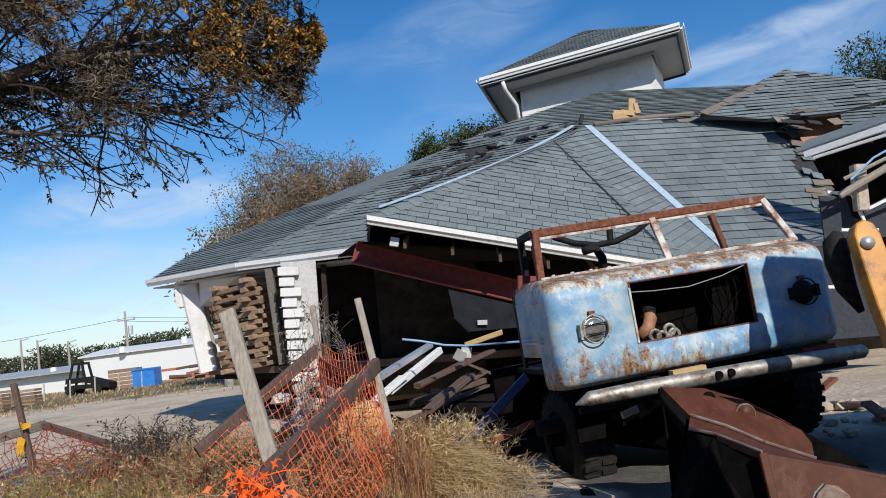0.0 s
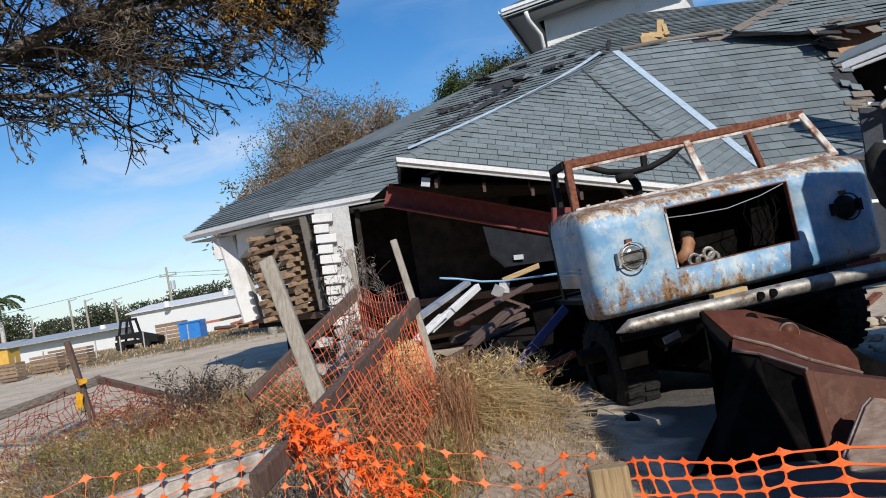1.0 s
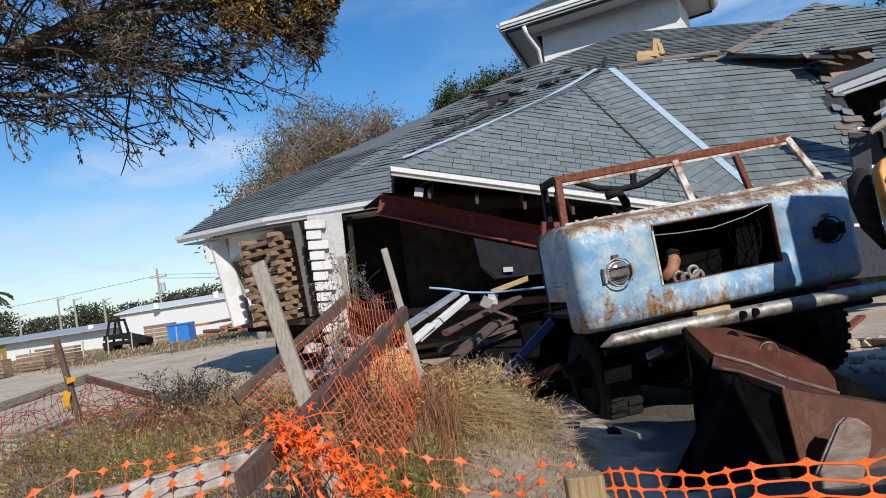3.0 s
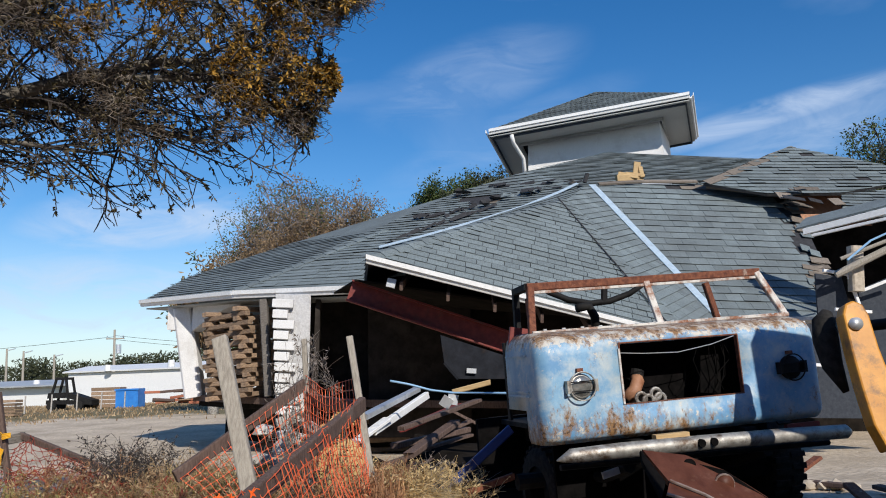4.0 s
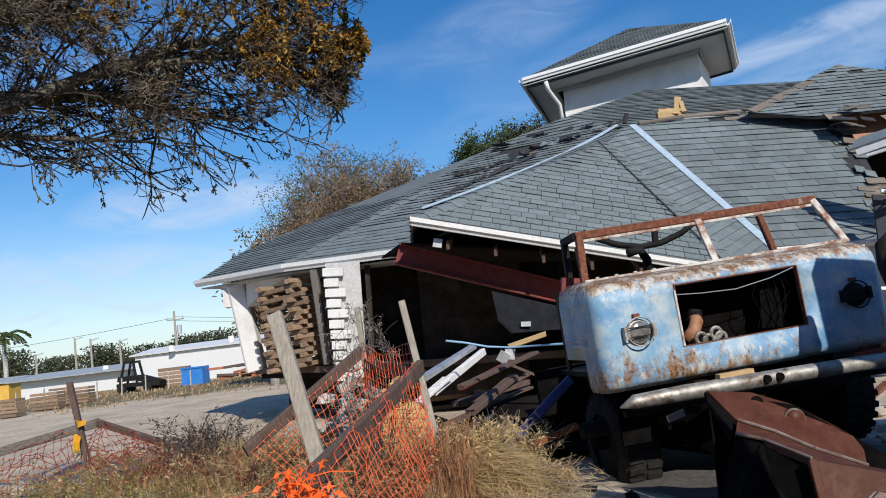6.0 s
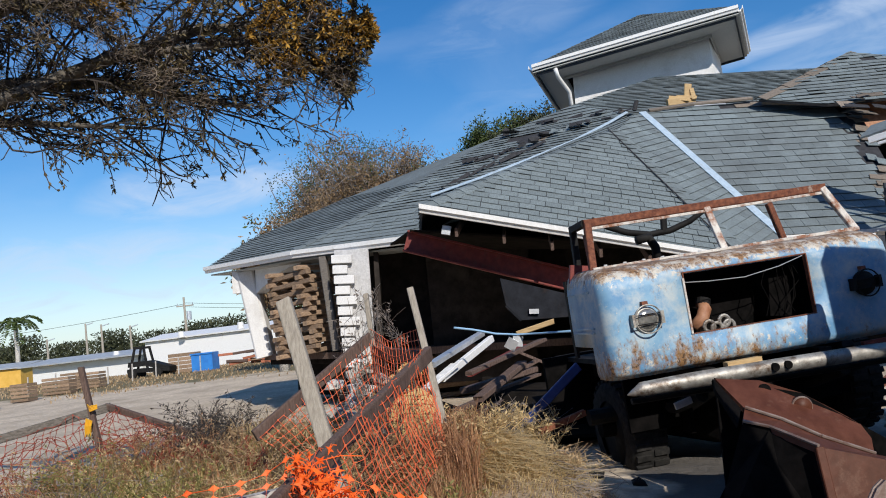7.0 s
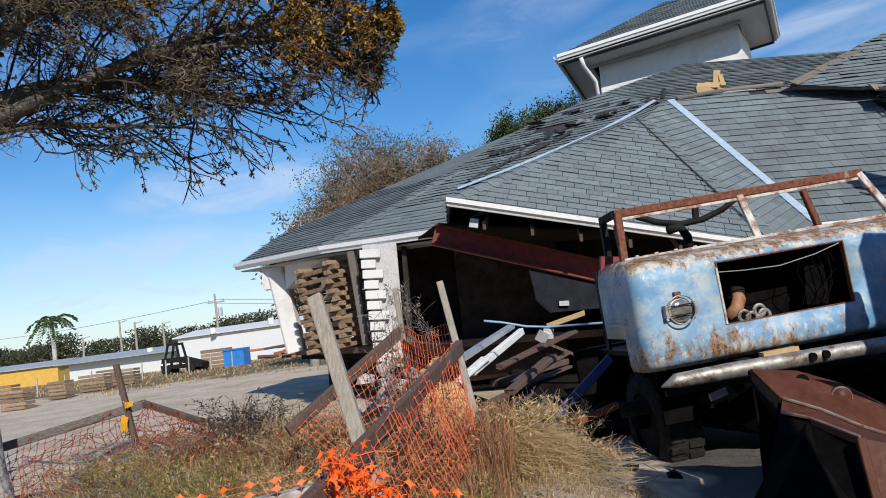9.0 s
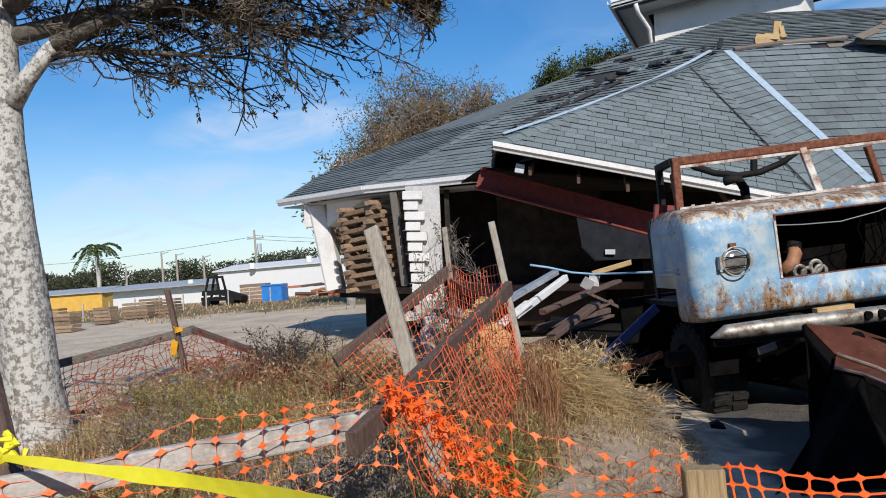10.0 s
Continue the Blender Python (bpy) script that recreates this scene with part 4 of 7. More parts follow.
    ring = [Vector(q) + drop for q in (A, B, C, D)]
    for i in range(4):
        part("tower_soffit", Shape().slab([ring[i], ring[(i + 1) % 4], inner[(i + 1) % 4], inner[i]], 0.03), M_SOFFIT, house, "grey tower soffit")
        a, b = inner[i], inner[(i + 1) % 4]
        part("frieze_board", Shape().beam(a - Vector((0, 0, 0.05)), b - Vector((0, 0, 0.05)), 0.05, 0.14), M_SOFFIT, house)
        a, b = [ring[k].lerp(inner[k], 0.12) + Vector((0, 0, 0.0)) for k in (i, (i + 1) % 4)]
        part("tower_fascia", Shape().beam(a - Vector((0, 0, 0.03)), b - Vector((0, 0, 0.03)), 0.04, 0.14), M_SLATE, house, "dark slate fascia under the gutter")
    part("downpipe", Shape().tube([out(*p) for p in ((1.98, 19.45, 7.68), (2.05, 19.6, 7.5), (2.36, 20.12, 7.25), (2.42, 20.18, 6.6))], 0.06, 8), M_TRIM, house, "white gutter downpipe", True)
    # the broken gable at the torn end, with its fascia, windows and studs
    part("fascia", Shape().beam((6.5, 13.5, 4.08), (8.6, 11.3, 4.48), 0.05, 0.11), M_TRIM, house, "slipped white fascia board")
    part("fascia", Shape().beam((6.55, 13.3, 3.98), (8.6, 11.1, 4.30), 0.04, 0.05), M_TRIM, house)
    part("awning_roof", Shape().slab([(6.4, 13.6, 4.16), (8.6, 11.3, 4.58), (8.78, 11.6, 4.76), (6.75, 13.9, 4.42)], 0.03), M_SHINGLE, house, "sagging strip of shingled roof")
    for a, b in (((6.45, 12.8, 3.3), (6.86, 12.8, 3.24)), ((6.86, 12.8, 3.24), (7.12, 12.8, 2.35)), ((6.6, 12.8, 2.66), (7.2, 12.8, 2.62)), ((5.82, 12.3, 2.42), (5.92, 12.3, 1.2)), ((5.8, 12.3, 1.75), (6.4, 12.3, 1.72)), ((7.0, 12.7, 2.95), (7.6, 12.6, 3.2))):
        part("window_frame", Shape().beam(a, b, 0.05, 0.05, (0, 1, 0)), M_TRIM, house, "white window frame, bent")
    for q in ([(6.42, 13.05, 3.28), (6.86, 13.05, 3.22), (7.05, 13.05, 2.30), (6.42, 13.05, 2.34)], [(7.10, 13.0, 3.0), (8.3, 13.0, 3.5), (8.3, 13.0, 1.2), (7.16, 13.0, 1.2)], [(6.2, 13.1, 2.44), (7.2, 13.1, 2.40), (7.2, 13.1, 0.9), (6.2, 13.1, 0.9)]):
        part("siding_panel", Shape().slab(q, 0.04), M_SLATE, house, "dark slate siding panel")
    part("wrapped_post", Shape().beam((6.98, 12.75, 3.7), (6.95, 12.75, 2.95), 0.20, 0.2, (0, 1, 0)), M_STONE, house, "post wrapped in torn tan sheeting")
    for a, b, r in (((6.55, 12.6, 3.2), (7.6, 12.3, 3.75), 0.06), ((6.6, 12.5, 3.45), (7.7, 12.2, 3.9), 0.03)):
        part("pipe", Shape().tube([a, b], r, 8), M_WOODGREY, house)
    part("cable", Shape().tube([(6.6, 12.3, 3.4), (7.0, 12.3, 3.72), (7.6, 12.2, 4.0)], 0.018, 6), M_CABLE, house)


build_walls()


def build_beam():
    """An I-section laid under the sunken wing."""
    a, b = Vector((-1.41, 13.4, 2.95)), Vector((2.80, 13.37, 1.62))
    d = (b - a).normalized()
    s = Shape()
    up = Vector((0, 0, 1))
    t = d.cross(up).normalized().cross(d)
    s.beam(a, b, 0.03, 0.34)
    s.beam(a + t * 0.17, b + t * 0.17, 0.24, 0.03)
    s.beam(a - t * 0.17, b - t * 0.17, 0.24, 0.03)
    single("steel_beam", s, M_REDSTEEL, "rusty red steel I-beam slanting under the fallen roof", "steel beam").matrix_world = TILT
    post = Shape().beam((2.4, 13.37, 0.0), (2.4, 13.37, 1.5), 0.15, 0.15, (0, 1, 0))
    single("timber_prop", post, M_WOODBROWN, "dark timber prop under the steel beam", "timber prop")


build_beam()


def build_crib(at, n, turn, group):
    crib = thing("crib_stack", "stack of crossed brown timbers holding up the house", "timber stack", group, at=at @ pose(0, 0, 0, 0, 0, turn))
    rnd = random.Random(int(at.translation.x * 100))
    mesh = mesh_of("timber", Shape().beam((-0.66, 0, 0), (0.66, 0, 0), 0.14, 0.098, (0, 0, 1)), M_CRIB)
    for k in range(n):
        for j in (-1, 1):
            t = new("timber", mesh)
            t.parent = crib
            m = pose(rnd.uniform(-0.10, 0.10), j * 0.47 + rnd.uniform(-0.03, 0.03), 0.05 + k * 0.1, rnd.uniform(-1.5, 1.5), rnd.uniform(-1, 1), rnd.uniform(-5, 5))
            t.matrix_basis = (pose(0, 0, 0, 0, 0, 90) if k % 2 else Matrix()) @ m
    return crib


build_crib(TILT @ pose(-3.98, 17.5, 1.06, 0, -7, 0), 19, 56, "crib stacks")
build_crib(TILT @ pose(-4.60, 19.6, 1.06, 0, -4, 0), 19, 20, "crib stacks")
for cx, cy in ((-3.4, 19.2), (-1.2, 17.6), (2.5, 17.2), (-3.2, 21.5), (5.2, 17.5)):
    build_crib(Matrix.Translation((cx, cy, 0.0)), 9, 15, "low crib stacks")


# ---- blue van front ----
VAN = Matrix(((0.97046, -0.22471, -0.08783, 1.7227), (0.22380, 0.97443, -0.02026, 5.275), (0.09014, 0.0, 0.99593, 1.4884), (0, 0, 0, 1)))
VAN = TILT @ VAN


def torus(c, r, thick, axis="y", n=24, k=8, arc=(0, 1)):
    pts = []
    for i in range(n + 1):
        a = 6.2832 * (arc[0] + (arc[1] - arc[0]) * i / n)
        x, z = r * math.cos(a), r * math.sin(a)
        pts.append(Vector(c) + (Vector((x, 0, z)) if axis == "y" else Vector((0, x, z))))
    return Shape().tube(pts, thick, k)


def wheel(parent, c, r, w):
    """A muddy tyre with lugs, and its rim."""
    prof = [(-w / 2, 0.62), (-w / 2, 0.9), (-w * 0.38, 0.985), (-w * 0.15, 1.0), (w * 0.15, 1.0), (w * 0.38, 0.985), (w / 2, 0.9), (w / 2, 0.62)]
    n = 36
    s = Shape()
    for i in range(n):
        a = 6.2832 * i / n
        for x, q in prof:
            s.v.append((c[0] + x, c[1] + r * q * math.cos(a), c[2] + r * q * math.sin(a)))
    k = len(prof)
    s.f = [(i * k + j, i * k + j + 1, ((i + 1) % n) * k + j + 1, ((i + 1) % n) * k + j) for i in range(n) for j in range(k - 1)]
    tyre = part("tyre", s, M_RUBBER, parent, "worn knobbly black tyre", True)
    lug = Shape()
    for i in range(30):
        a = 6.2832 * i / 30
        for sx in (-1, 1):
            m = Matrix.Translation((c[0] + sx * w * 0.24, c[1] + r * math.cos(a + sx * 0.07), c[2] + r * math.sin(a + sx * 0.07))) @ Euler((a, 0, 0)).to_matrix().to_4x4() @ Euler((0, 0, 0)).to_matrix().to_4x4()
            lug.box((w * 0.40, 0.024, 0.042), m)
    part("tread", lug, M_RUBBER, tyre)
    rim = Shape().tube([(c[0] - w * 0.42, c[1], c[2]), (c[0] - w * 0.1, c[1], c[2]), (c[0] + w * 0.42, c[1], c[2])], [r * 0.62, r * 0.5, r * 0.62], 24)
    part("rim", rim, M_BLACKSTEEL, tyre, "black steel rim", True)
    return tyre


def build_van():
    van = thing("van", "wrecked blue van front, rusting, without windscreen or grille, on big tyres", "van", at=VAN)
    # nose: outlines in plan, stacked
    levels = [(-0.36, 0.05), (-0.325, 0.012), (-0.30, 0.0), (-0.145, 0.0), (0.05, 0.0), (0.20, 0.003), (0.255, 0.012), (0.30, 0.04), (0.33, 0.09), (0.352, 0.17), (0.372, 0.30)]

    def outline(inset):
        hw = 1.055 - inset * 0.25
        pts = [(-hw, 0.66), (-hw, 0.45), (-hw, 0.30)]
        rr = 0.095
        if inset < 0.25:
            for i in range(7):
                a = math.pi / 2 * i / 6
                pts.append((-hw + rr - rr * math.cos(a), inset + rr - rr * math.sin(a)))
        else:
            pts += [(-hw + 0.004 * i, inset + 0.01 - 0.0015 * i) for i in range(7)]
        xs = [-0.70, -0.48, -0.33, -0.18, -0.035, 0.11, 0.26, 0.41, 0.62]
        left = pts
        return left + [(x, inset) for x in xs] + [(-x, y) for x, y in reversed(left)]

    rows = [[Vector((x, y, z)) for x, y in outline(i)] for z, i in levels]
    k = len(rows[0])
    s = Shape()
    s.v = [tuple(p) for r in rows for p in r]
    for j in range(len(rows) - 1):
        for i in range(k - 1):
            m = (rows[j][i] + rows[j + 1][i + 1]) / 2
            if -0.48 < m.x < 0.41 and -0.145 < m.z < 0.255 and m.y < 0.2:
                continue
            if (m.x < -0.9 or m.x > 0.9) and m.y > 0.28 and m.z < -0.18:
                continue
            s.f.append((j * k + i, j * k + i + 1, (j + 1) * k + i + 1, (j + 1) * k + i))
    body = part("body", s, M_VAN, van, "bleached blue sheet metal with rust and flaked paint", True)
    so = body.modifiers.new("thickness", "SOLIDIFY")
    so.thickness, so.offset = 0.018, -1
    # door remains with pressed lines
    for z in (0.22, -0.02, -0.05):
        part("side_moulding", Shape().box((0.012, 0.42, 0.012), pose(-1.058, 0.42, z)), M_VAN, van)
    part("door_edge", Shape().box((0.02, 0.05, 0.55), pose(-1.045, 0.68, 0.05)), M_BLACKSTEEL, van)
    # folded edge round the grille opening
    lip = Shape()
    for a, b in (((-0.48, 0.02, -0.145), (0.41, 0.02, -0.145)), ((-0.48, 0.02, 0.255), (0.41, 0.02, 0.255)), ((-0.48, 0.02, -0.145), (-0.48, 0.02, 0.255)), ((0.41, 0.02, -0.145), (0.41, 0.02, 0.255))):
        lip.beam(a, b, 0.009, 0.04, (0, 1, 0))
    part("grille_edge", lip, M_RUST, van, "rusted edge of the empty grille opening")
    part("flaked_edge", Shape().beam((-0.488, -0.004, -0.14), (-0.488, -0.004, 0.22), 0.014, 0.012, (0, 1, 0)), M_RUSTWHITE, van, "flaking white edge strip")
    # windscreen frame
    fr = part("windscreen_frame", Shape().beam((-0.93, 0.43, 0.695), (0.95, 0.43, 0.715), 0.05, 0.055), M_RUST, van, "rusty open windscreen frame")
    part("pillar", Shape().beam((-0.905, 0.42, 0.69), (-0.965, 0.30, 0.345), 0.05, 0.045, (0, 1, 0)), M_RUST, fr)
    part("pillar", Shape().beam((0.925, 0.42, 0.71), (1.045, 0.30, 0.36), 0.05, 0.04, (0, 1, 0)), M_RUSTWHITE, fr)
    part("centre_post", Shape().beam((-0.004, 0.42, 0.69), (0.012, 0.30, 0.36), 0.05, 0.03, (0, 1, 0)), M_RUSTWHITE, fr, "flaking white centre post")
    part("inner_edge", Shape().beam((-0.90, 0.415, 0.655), (0.92, 0.415, 0.675), 0.02, 0.02), M_RUSTWHITE, fr)
    part("sill", Shape().beam((-0.97, 0.295, 0.365), (1.05, 0.295, 0.375), 0.05, 0.03), M_RUSTWHITE, fr)
    for i in range(14):
        part("clip", Shape().box((0.022, 0.012, 0.010), pose(-0.88 + i * 0.138, 0.275, 0.385)), M_METAL, fr)
    # rear door posts
    part("door_post", Shape().beam((-0.91, 0.72, 0.69), (-0.93, 0.72, 0.05), 0.045, 0.05, (0, 1, 0)), M_BLACKSTEEL, van)
    part("door_post", Shape().beam((0.98, 1.2, 0.72), (1.08, 1.2, 0.30), 0.05, 0.05, (0, 1, 0)), M_RUST, van)
    part("roof_rail", Shape().beam((-0.92, 0.43, 0.70), (-0.91, 0.74, 0.69), 0.045, 0.05), M_BLACKSTEEL, van)
    part("quarter_frame", Shape().beam((-0.95, 0.36, 0.32), (-0.90, 0.52, 0.62), 0.02, 0.03, (0, 1, 0)), M_RUST, van)
    part("red_door_edge", Shape().beam((-0.97, 0.6, 0.26), (-0.94, 0.6, 0.42), 0.03, 0.16, (1, 0, 0)), M_REDSTEEL, van)
    # headlamps with wire guards; the shaded one is built in near-black instead of chrome
    for x, lit in ((-0.785, True), (0.785, False)):
        lamp = part("headlamp", Shape().tube([(x, -0.002, 0.0), (x, -0.024, 0.0), (x, -0.028, 0.0)], [0.082, 0.079, 0.070], 28), M_CHROME if lit else M_BLACKSTEEL, van, "round headlamp in a wire guard", True)
        lens = Shape()
        rings = [(0.069, -0.026), (0.055, -0.037), (0.030, -0.043), (0.0, -0.045)]
        n = 24
        for r, y in rings[:3]:
            lens.v += [(x + r * math.cos(6.2832 * i / n), y, r * math.sin(6.2832 * i / n)) for i in range(n)]
        lens.v.append((x, -0.045, 0))
        lens.f = [(j * n + i, j * n + (i + 1) % n, (j + 1) * n + (i + 1) % n, (j + 1) * n + i) for j in range(2) for i in range(n)] + [(2 * n + i, 2 * n + (i + 1) % n, 3 * n) for i in range(n)]
        part("lens", lens, M_LENS if lit else M_BLACKSTEEL, lamp, "clear glass lens" if lit else "lens coloured near-black for the shade on it", True)
        part("guard", torus((x, -0.05, 0), 0.090, 0.005), M_BLACKSTEEL if not lit else M_CHROME, lamp)
        for dz in (-0.03, 0.03):
            part("guard_bar", Shape().tube([(x - 0.086, -0.05, dz), (x, -0.058, dz), (x + 0.086, -0.05, dz)], 0.0035, 6), M_BLACKSTEEL, lamp)
        for dx in (-0.098, 0.098):
            part("bracket", Shape().box((0.018, 0.05, 0.08), pose(x + dx, -0.027, 0.0)), M_CHROME if lit else M_BLACKSTEEL, lamp)
        part("bracket", Shape().box((0.04, 0.03, 0.022), pose(x, -0.016, 0.103)), M_RUST, lamp)
    # bumper tube with cut, pointed ends
    bump = part("bumper", Shape().tube([(-1.03, -0.10, -0.435), (-0.93, -0.10, -0.415), (-0.6, -0.11, -0.415), (0, -0.11, -0.425), (0.6, -0.11, -0.44), (1.08, -0.10, -0.46), (1.12, -0.10, -0.465)], [0.006, 0.045, 0.05, 0.05, 0.05, 0.048, 0.02], 14), M_CHROME, van, "dented dull chrome tube bumper", True)
    # bumper holes are near-black plugs in place of shaded openings
    for x in (-0.06, 0.03):
        part("bumper_hole_plug", Shape().tube([(x, -0.175, -0.42), (x, -0.10, -0.42)], [0.026, 0.026], 12), M_SHADEBLACK, bump)
    part("bumper_bracket", Shape().box((0.24, 0.06, 0.035), pose(-0.22, -0.07, -0.365)), M_PINE, bump, "wooden wedge")
    part("lower_bar", Shape().tube([(-0.98, -0.02, -0.49), (1.0, -0.02, -0.53)], 0.02, 8), M_BLACKSTEEL, bump)
    # inside the opening, where near-black part colours carry the shade
    part("radiator", Shape().box((0.8, 0.06, 0.55), pose(0.0, 0.42, 0.0)), M_SHADEBLACK, van, "black radiator core")
    part("fan_shroud", torus((0.02, 0.385, 0.02), 0.19, 0.012, n=26), M_SHADEBLACK, van)
    part("tail_reflector", Shape().box((0.26, 0.03, 0.035), pose(0.80, -0.03, -0.395)), M_REDSTEEL, van, "strip of red steel behind the bumper")
    part("hose", Shape().tube([(-0.36, 0.22, -0.12), (-0.30, 0.2, -0.07), (-0.26, 0.22, -0.01), (-0.25, 0.26, 0.02)], 0.045, 12), M_HOSE, van, "cracked brown coolant hose", True)
    part("hose_end", Shape().tube([(-0.25, 0.255, 0.02), (-0.235, 0.262, 0.06)], 0.05, 12), M_BLACKSTEEL, van)
    for x, z in ((-0.20, -0.10), (-0.31, -0.12), (-0.17, -0.135), (-0.26, -0.14)):
        part("pipe_end", torus((x, 0.10, z), 0.036, 0.013, n=14), M_CHROME, van)
    part("battery_tray", Shape().box((0.16, 0.2, 0.34), pose(0.30, 0.3, 0.03, 0, 8, 0)), M_SHADEBLACK, van)
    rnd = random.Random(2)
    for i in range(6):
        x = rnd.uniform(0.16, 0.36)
        part("wire", Shape().tube([(x, 0.1, 0.22), (x + rnd.uniform(-.06, .06), 0.1, 0.1), (x + rnd.uniform(-.08, .08), 0.12, -0.02), (x + rnd.uniform(-.1, .1), 0.14, -0.12)], 0.004, 5), M_SHADEBLACK, van)
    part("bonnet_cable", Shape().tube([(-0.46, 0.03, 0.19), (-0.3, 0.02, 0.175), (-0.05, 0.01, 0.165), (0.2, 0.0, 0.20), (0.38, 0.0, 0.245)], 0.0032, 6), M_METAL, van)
    part("inner_panel", Shape().box((1.9, 0.02, 0.55), pose(0, 0.55, -0.03)), M_SHADEBLACK, van)
    # steering wheel and seat back seen through the empty windscreen
    part("steering_wheel", Shape().tube([(-0.585, 1.151, 0.787), (-0.464, 1.153, 0.711), (-0.315, 1.138, 0.642), (-0.147, 1.098, 0.599), (0.008, 1.063, 0.605), (0.162, 1.008, 0.653), (0.279, 0.952, 0.724)], [0.022, 0.026, 0.026, 0.026, 0.026, 0.024, 0.02], 10), M_BLACKSTEEL, van, "black steering wheel rim", True)
    part("steering_column", Shape().tube([(-0.037, 1.073, 0.599), (-0.024, 1.072, 0.711)], 0.028, 8), M_BLACKSTEEL, van)
    part("mirror", Shape().tube([(-0.40, 0.8, 0.55), (-0.30, 0.8, 0.56), (-0.26, 0.8, 0.48), (-0.26, 0.8, 0.36)], 0.035, 10), M_BLACKSTEEL, van, "bent black mirror arm", True)
    # chassis, axle, wheels
    for x in (-0.42, 0.42):
        part("chassis_rail", Shape().box((0.09, 2.6, 0.15), pose(x, 1.3, -0.45)), M_BLACKSTEEL, van)
    part("floor_pan", Shape().box((1.6, 2.2, 0.04), pose(0.12, 1.35, -0.34)), M_BLACKSTEEL, van)
    part("bent_bracket", Shape().beam((-0.62, 0.16, -0.60), (-0.50, 0.16, -0.575), 0.02, 0.045), M_METAL, van, "bent bright bracket under the bumper")
    for x in (-0.45, 0.6):
        part("leaf_spring", Shape().tube([(x, 0.1, -0.55), (x, 0.5, -0.66), (x, 0.95, -0.70), (x, 1.5, -0.6)], 0.045, 8), M_BLACKSTEEL, van)
    part("gearbox", Shape().tube([(0.1, 0.9, -0.55), (0.1, 1.3, -0.5), (0.1, 2.4, -0.5)], [0.25, 0.33, 0.28], 12), M_BLACKSTEEL, van)
    # near-black sheet added behind the axle to keep light out
    part("rear_blocker", Shape().box((2.1, 0.06, 1.1), pose(0.15, 2.1, -0.85)), M_SHADEBLACK, van)
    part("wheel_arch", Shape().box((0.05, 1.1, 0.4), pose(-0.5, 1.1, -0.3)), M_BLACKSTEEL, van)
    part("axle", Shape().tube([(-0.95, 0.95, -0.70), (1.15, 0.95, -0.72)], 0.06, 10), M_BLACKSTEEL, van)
    # near-black masses and sheets added to fill the shaded space and block light
    part("engine_sump", Shape().tube([(0.05, 0.45, -0.52), (0.05, 0.6, -0.62), (0.05, 1.6, -0.66), (0.05, 1.9, -0.6)], [0.28, 0.40, 0.42, 0.3], 14), M_SHADEBLACK, van, "near-black engine underside added to darken the space below")
    part("axle_housing", Shape().tube([(-0.85, 1.02, -0.80), (-0.1, 1.0, -0.82), (0.12, 1.0, -0.82), (0.34, 1.0, -0.82), (1.0, 1.0, -0.78)], [0.07, 0.09, 0.2, 0.09, 0.07], 12), M_SHADEBLACK, van)
    part("underside_blocker", Shape().box((1.75, 0.03, 0.50), pose(0.1, 0.62, -0.56)), M_SHADEBLACK, van, "near-black sheet added behind the bumper to darken the underside")
    part("inner_arch", Shape().box((0.04, 1.2, 0.62), pose(-0.36, 1.1, -0.55)), M_SHADEBLACK, van)
    wheel(van, (-0.63, 1.02, -0.86), 0.40, 0.28)
    wheel(van, (1.12, 1.0, -0.74), 0.42, 0.30)


build_van()


